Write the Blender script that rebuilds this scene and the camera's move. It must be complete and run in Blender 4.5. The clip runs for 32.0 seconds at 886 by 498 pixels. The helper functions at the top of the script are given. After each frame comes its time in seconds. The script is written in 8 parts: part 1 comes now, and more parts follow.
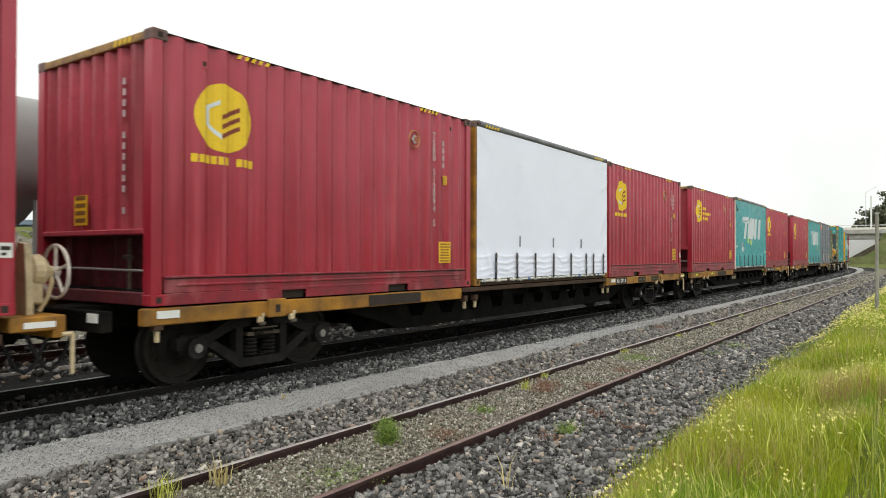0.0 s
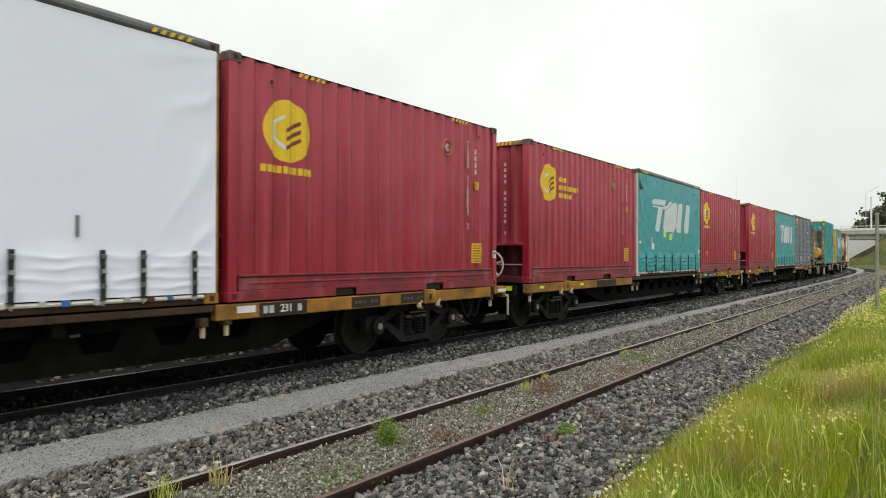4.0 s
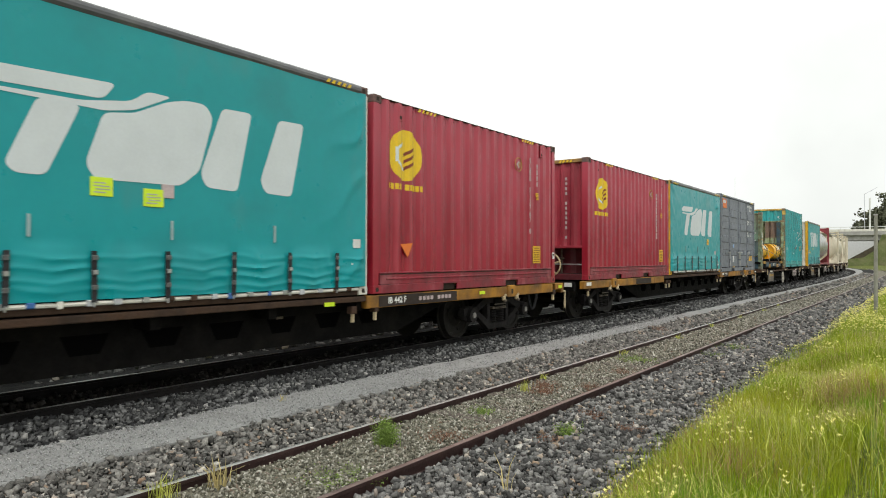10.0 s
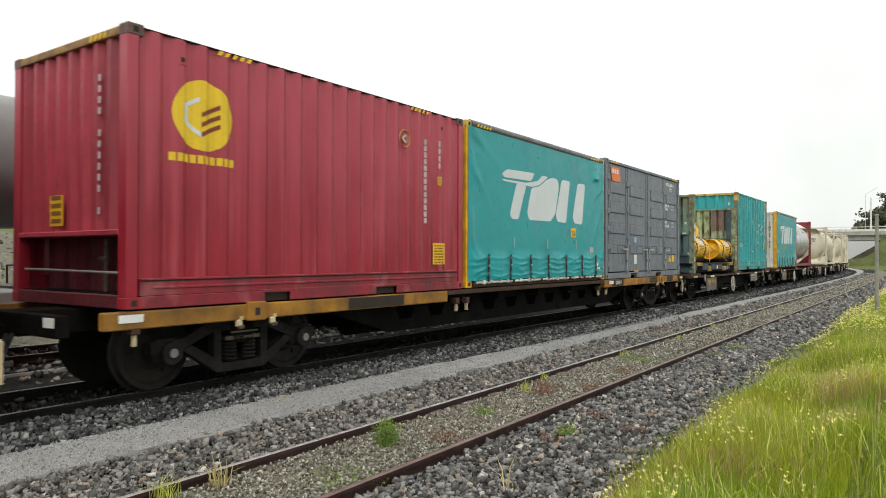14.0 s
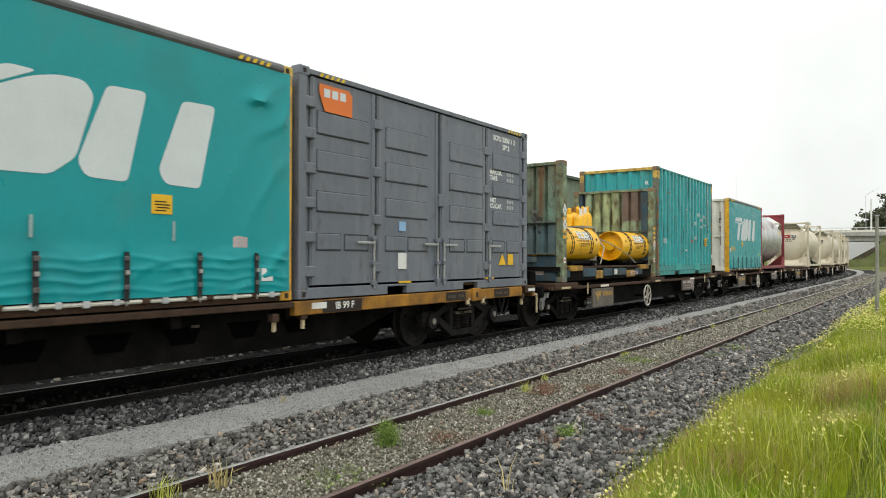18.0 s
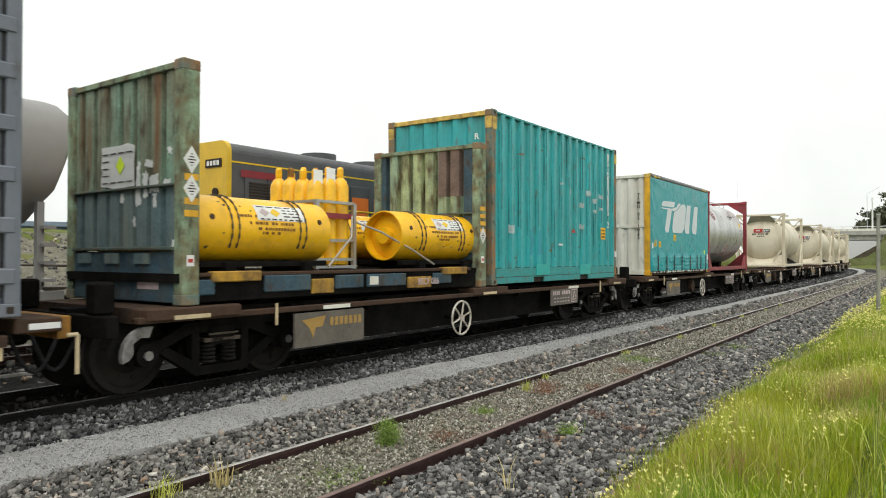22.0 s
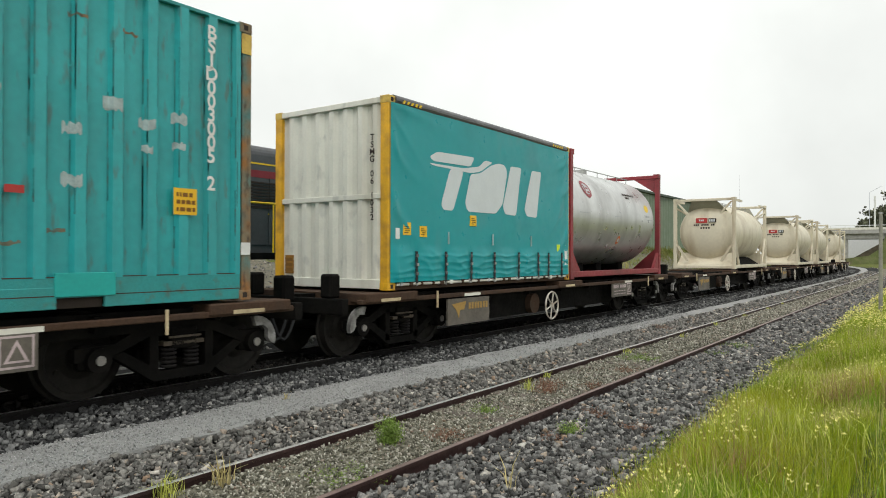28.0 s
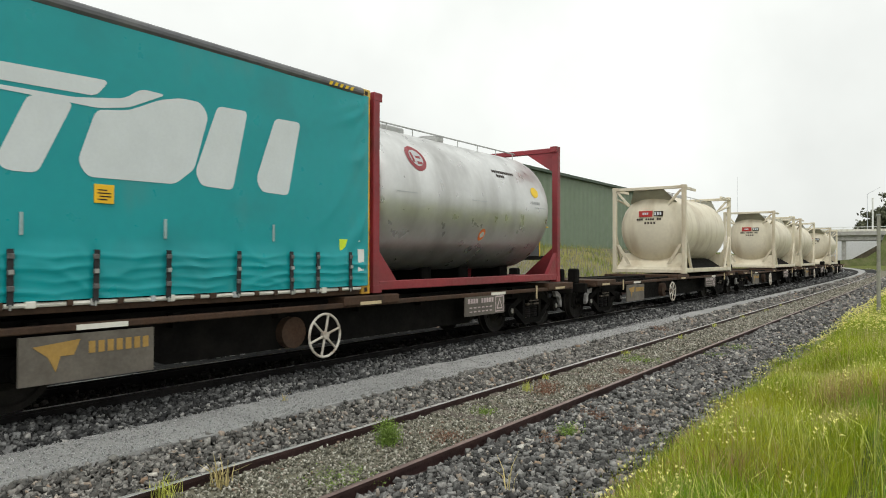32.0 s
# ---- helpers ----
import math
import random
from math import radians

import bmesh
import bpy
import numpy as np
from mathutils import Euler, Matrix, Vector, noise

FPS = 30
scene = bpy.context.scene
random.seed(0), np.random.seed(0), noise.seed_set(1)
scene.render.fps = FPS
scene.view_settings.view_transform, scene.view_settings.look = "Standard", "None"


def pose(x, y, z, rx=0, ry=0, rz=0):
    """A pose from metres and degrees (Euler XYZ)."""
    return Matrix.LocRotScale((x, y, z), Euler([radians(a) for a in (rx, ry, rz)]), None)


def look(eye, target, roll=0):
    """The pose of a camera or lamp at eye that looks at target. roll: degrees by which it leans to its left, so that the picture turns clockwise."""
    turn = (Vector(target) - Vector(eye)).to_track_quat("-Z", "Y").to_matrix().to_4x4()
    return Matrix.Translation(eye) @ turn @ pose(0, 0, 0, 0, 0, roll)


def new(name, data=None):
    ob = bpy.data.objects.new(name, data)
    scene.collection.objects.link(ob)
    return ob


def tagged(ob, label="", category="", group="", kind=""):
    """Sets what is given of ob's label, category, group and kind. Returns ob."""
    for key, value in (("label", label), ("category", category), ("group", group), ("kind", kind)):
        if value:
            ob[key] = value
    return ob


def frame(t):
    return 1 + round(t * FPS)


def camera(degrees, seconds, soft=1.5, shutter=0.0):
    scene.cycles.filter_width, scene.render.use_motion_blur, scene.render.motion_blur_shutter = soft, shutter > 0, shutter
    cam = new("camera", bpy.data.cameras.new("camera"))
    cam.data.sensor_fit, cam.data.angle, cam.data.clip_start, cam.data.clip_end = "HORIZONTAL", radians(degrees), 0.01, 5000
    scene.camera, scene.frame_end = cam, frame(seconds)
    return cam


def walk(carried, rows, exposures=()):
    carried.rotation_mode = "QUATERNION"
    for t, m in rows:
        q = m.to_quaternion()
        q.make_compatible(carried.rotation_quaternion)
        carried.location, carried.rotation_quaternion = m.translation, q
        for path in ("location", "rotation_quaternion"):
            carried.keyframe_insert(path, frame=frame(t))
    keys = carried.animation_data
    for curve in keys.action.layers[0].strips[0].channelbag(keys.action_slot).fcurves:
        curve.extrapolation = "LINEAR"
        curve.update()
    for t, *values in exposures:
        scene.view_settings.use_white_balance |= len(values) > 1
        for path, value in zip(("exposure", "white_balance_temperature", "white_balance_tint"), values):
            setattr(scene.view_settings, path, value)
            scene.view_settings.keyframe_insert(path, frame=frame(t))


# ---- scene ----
# ---------- camera ----------
EYE = Vector((7.672, 0.0, 1.4825))
FOCAL = 1224.7
cam = camera(65.252, 32.0, soft=1.0, shutter=0.3)


def gaze(dx, dy):
    """The camera's pose, with its small sway in image units."""
    yaw, pitch = radians(35.094) + dx / FOCAL, radians(0.5255) + dy / FOCAL
    way = Vector((-math.sin(yaw) * math.cos(pitch), math.cos(yaw) * math.cos(pitch), math.sin(pitch)))
    return look(EYE, EYE + way, 0.122)


SWAY = [(0, 0.0, 0.3), (1, 0.2, 1.1), (2, 0.3, 0.5), (3, 0.3, 1.5), (3.5, 0.2, 1.5), (5.5, -0.0, 1.9), (6.5, -0.5, 3.1), (7.5, -0.0, 3.1), (8.5, -1.1, 3.4), (9.5, -1.5, 3.3), (10.5, -1.5, 3.0), (11.5, -1.5, 3.1), (12.5, -0.5, 3.0), (13.5, -0.1, 2.2), (14.5, -0.3, 4.2), (16.5, 0.0, 4.6), (17.5, 0.0, 4.6), (18.5, 0.4, 4.3), (19.5, 0.7, 4.0), (20.5, 1.5, 3.1), (21.5, 1.7, 3.0), (22.5, 2.0, 1.9), (23.5, 3.2, 1.8), (24.5, 3.6, 1.6), (25.5, 4.7, 1.5), (27.5, 4.8, 0.6), (28.5, 4.7, 0.2), (29.5, 3.5, 1.5), (30.5, 3.2, 2.7), (31.2, 2.5, 3.1), (32, 2.1, 3.1)]
walk(cam, [(t, gaze(dx, dy)) for t, dx, dy in SWAY], exposures=[(0, 0.12), (1, 0.02), (2, -0.02), (3, -0.16), (3.5, -0.16), (5.5, 0.05), (9, 0.05), (14, 0.08), (18, 0.03), (20, 0.06), (22.5, 0.10), (25, -0.02), (28, -0.08), (30, -0.05), (31, -0.10), (32, -0.10)])

# ---------- sky, sun ----------
world = bpy.data.worlds.new("overcast_sky")
scene.world = world
world.use_nodes = True
wn, wl = world.node_tree.nodes, world.node_tree.links
sky = wn.new("ShaderNodeTexSky")
sky.sky_type, sky.sun_disc = "NISHITA", False
sky.sun_elevation, sky.sun_rotation = radians(58), radians(150)
sky.air_density, sky.dust_density = 1.0, 4.0
grey = wn.new("ShaderNodeHueSaturation")
grey.inputs["Saturation"].default_value = 0.10
cloud = wn.new("ShaderNodeTexNoise")
cloud.inputs["Scale"].default_value, cloud.inputs["Detail"].default_value = 3.0, 5
ramp = wn.new("ShaderNodeMapRange")
ramp.inputs["From Min"].default_value, ramp.inputs["From Max"].default_value = 0.3, 0.7
ramp.inputs["To Min"].default_value, ramp.inputs["To Max"].default_value = 0.89, 1.12
cover = wn.new("ShaderNodeMix")
cover.data_type = "RGBA"
cover.inputs[0].default_value = 0.82
cover.inputs["B"].default_value = (9.65, 9.95, 9.55, 1)
mul = wn.new("ShaderNodeMix")
mul.data_type, mul.blend_type = "RGBA", "MULTIPLY"
mul.inputs[0].default_value = 1.0
wl.new(sky.outputs[0], grey.inputs["Color"])
wl.new(grey.outputs[0], cover.inputs["A"])
wl.new(cloud.outputs["Fac"], ramp.inputs["Value"])
dome = wn.new("ShaderNodeTexCoord")
height = wn.new("ShaderNodeSeparateXYZ")
zenith = wn.new("ShaderNodeMapRange")
zenith.inputs["From Min"].default_value, zenith.inputs["From Max"].default_value = 0.0, 1.0
zenith.inputs["To Min"].default_value, zenith.inputs["To Max"].default_value = 0.81, 1.20
layer = wn.new("ShaderNodeMath")
layer.operation = "MULTIPLY"
wl.new(dome.outputs["Generated"], height.inputs[0])
wl.new(height.outputs["Z"], zenith.inputs["Value"])
wl.new(zenith.outputs[0], layer.inputs[0])
wl.new(ramp.outputs[0], layer.inputs[1])
wl.new(cover.outputs["Result"], mul.inputs["A"])
wl.new(layer.outputs[0], mul.inputs["B"])
wl.new(mul.outputs["Result"], wn["Background"].inputs["Color"])
wn["Background"].inputs["Strength"].default_value = 0.13

sun = new("sun", bpy.data.lights.new("sun", "SUN"))
sun.data.energy, sun.data.angle, sun.data.color = 1.0, radians(25), (1.0, 0.98, 0.92)
sun.matrix_world = look((8, -14, 25), (0, 0, 0))


# ---------- materials ----------
def material(name, colour, rough=0.7, metal=0.0, vary=0.15, scale=3.0, dirt=None, dirt_amount=0.0, dirt_scale=1.2,
             bump=0.0, bump_scale=60.0, streak=False, island=0.0, random_object=0.0, spec=0.5, second=None, chalk_sheen=None, translucent=0.0):
    """A node material: base colour with two scales of variation, dirt or rust in patches or streaks, and fine relief."""
    m = bpy.data.materials.new(name)
    m.use_nodes = True
    n, l = m.node_tree.nodes, m.node_tree.links
    b = n["Principled BSDF"]
    b.inputs["Roughness"].default_value, b.inputs["Metallic"].default_value = rough, metal
    b.inputs["Specular IOR Level"].default_value = spec
    co = n.new("ShaderNodeTexCoord")

    def mix(kind, fac, a, c):
        k = n.new("ShaderNodeMix")
        k.data_type, k.blend_type = "RGBA", kind
        for socket, value in ((k.inputs[0], fac), (k.inputs["A"], a), (k.inputs["B"], c)):
            if hasattr(value, "links"):
                l.new(value, socket)
            else:
                socket.default_value = value
        return k.outputs["Result"]

    def tone(sc, lo, hi, detail=4, vec=None):
        t = n.new("ShaderNodeTexNoise")
        t.inputs["Scale"].default_value, t.inputs["Detail"].default_value = sc, detail
        l.new(vec or co.outputs["Object"], t.inputs["Vector"])
        r = n.new("ShaderNodeMapRange")
        r.inputs["From Min"].default_value, r.inputs["From Max"].default_value = 0.3, 0.7
        r.inputs["To Min"].default_value, r.inputs["To Max"].default_value = lo, hi
        l.new(t.outputs["Fac"], r.inputs["Value"])
        return r.outputs[0]

    out = mix("MULTIPLY", 1.0, (*colour, 1), tone(scale, 1 - vary, 1 + vary))
    out = mix("MULTIPLY", 1.0, out, tone(scale * 11, 1 - vary * 0.6, 1 + vary * 0.6))
    if random_object:
        info = n.new("ShaderNodeObjectInfo")
        r = n.new("ShaderNodeMapRange")
        r.inputs["To Min"].default_value, r.inputs["To Max"].default_value = 1 - random_object, 1 + random_object
        l.new(info.outputs["Random"], r.inputs["Value"])
        out = mix("MULTIPLY", 1.0, out, r.outputs[0])
    if island:
        geo = n.new("ShaderNodeNewGeometry")
        r = n.new("ShaderNodeMapRange")
        r.inputs["To Min"].default_value, r.inputs["To Max"].default_value = 1 - island, 1 + island
        l.new(geo.outputs["Random Per Island"], r.inputs["Value"])
        out = mix("MULTIPLY", 1.0, out, r.outputs[0])
    if dirt:
        vec = None
        if streak:
            mp = n.new("ShaderNodeMapping")
            mp.inputs["Scale"].default_value = (1, 1, 0.09)
            l.new(co.outputs["Object"], mp.inputs["Vector"])
            vec = mp.outputs[0]
        f = tone(dirt_scale, -1.0 + 1.4 * dirt_amount, 1.4 * dirt_amount, 8, vec)
        c = n.new("ShaderNodeClamp")
        l.new(f, c.inputs["Value"])
        out = mix("MIX", c.outputs[0], out, (*dirt, 1))
    if second:  # a second wear layer: colour, amount, scale, squeeze along z
        tint, amount, sc, squeeze = second
        mp = n.new("ShaderNodeMapping")
        mp.inputs["Scale"].default_value = (1, 1, squeeze)
        mp.inputs["Location"].default_value = (3.1, 7.7, 1.3)
        l.new(co.outputs["Object"], mp.inputs["Vector"])
        f = tone(sc, -1.6 + 2.4 * amount, 0.4 + 1.6 * amount, 6, mp.outputs[0])
        c = n.new("ShaderNodeClamp")
        l.new(f, c.inputs["Value"])
        out = mix("MIX", c.outputs[0], out, (*tint, 1))
    if chalk_sheen:  # bleached paint and painted-in sky sheen, fading out downwards: colour, height, raggedness, depth of the fade
        tint, high, rag, fade = chalk_sheen
        sep = n.new("ShaderNodeSeparateXYZ")
        l.new(co.outputs["Object"], sep.inputs[0])
        mp = n.new("ShaderNodeMapping")
        mp.inputs["Scale"].default_value = (1, 1, 0.03)
        l.new(co.outputs["Object"], mp.inputs["Vector"])
        add = n.new("ShaderNodeMath")
        l.new(sep.outputs["Z"], add.inputs[0])
        l.new(tone(3.4, -rag, rag, 3, mp.outputs[0]), add.inputs[1])
        more = n.new("ShaderNodeMath")
        l.new(add.outputs[0], more.inputs[0])
        l.new(tone(1.1, -0.35, 0.35, 2), more.inputs[1])
        r = n.new("ShaderNodeMapRange")
        r.inputs["From Min"].default_value, r.inputs["From Max"].default_value = high - fade, high + fade
        r.inputs["To Max"].default_value = 0.9
        l.new(more.outputs[0], r.inputs["Value"])
        out = mix("MIX", r.outputs[0], out, (*tint, 1))
    l.new(out, b.inputs["Base Color"])
    rv = tone(scale * 5, max(0.03, rough - 0.12), min(1, rough + 0.12))
    l.new(rv, b.inputs["Roughness"])
    if bump:
        t = n.new("ShaderNodeTexNoise")
        t.inputs["Scale"].default_value, t.inputs["Detail"].default_value = bump_scale, 6
        l.new(co.outputs["Object"], t.inputs["Vector"])
        u = n.new("ShaderNodeBump")
        u.inputs["Strength"].default_value, u.inputs["Distance"].default_value = bump, 0.02
        l.new(t.outputs["Fac"], u.inputs["Height"])
        l.new(u.outputs[0], b.inputs["Normal"])
    if translucent:
        tl, mx = n.new("ShaderNodeBsdfTranslucent"), n.new("ShaderNodeMixShader")
        l.new(out, tl.inputs["Color"])
        mx.inputs[0].default_value = translucent
        l.new(b.outputs[0], mx.inputs[1])
        l.new(tl.outputs[0], mx.inputs[2])
        l.new(mx.outputs[0], n["Material Output"].inputs["Surface"])
    return m


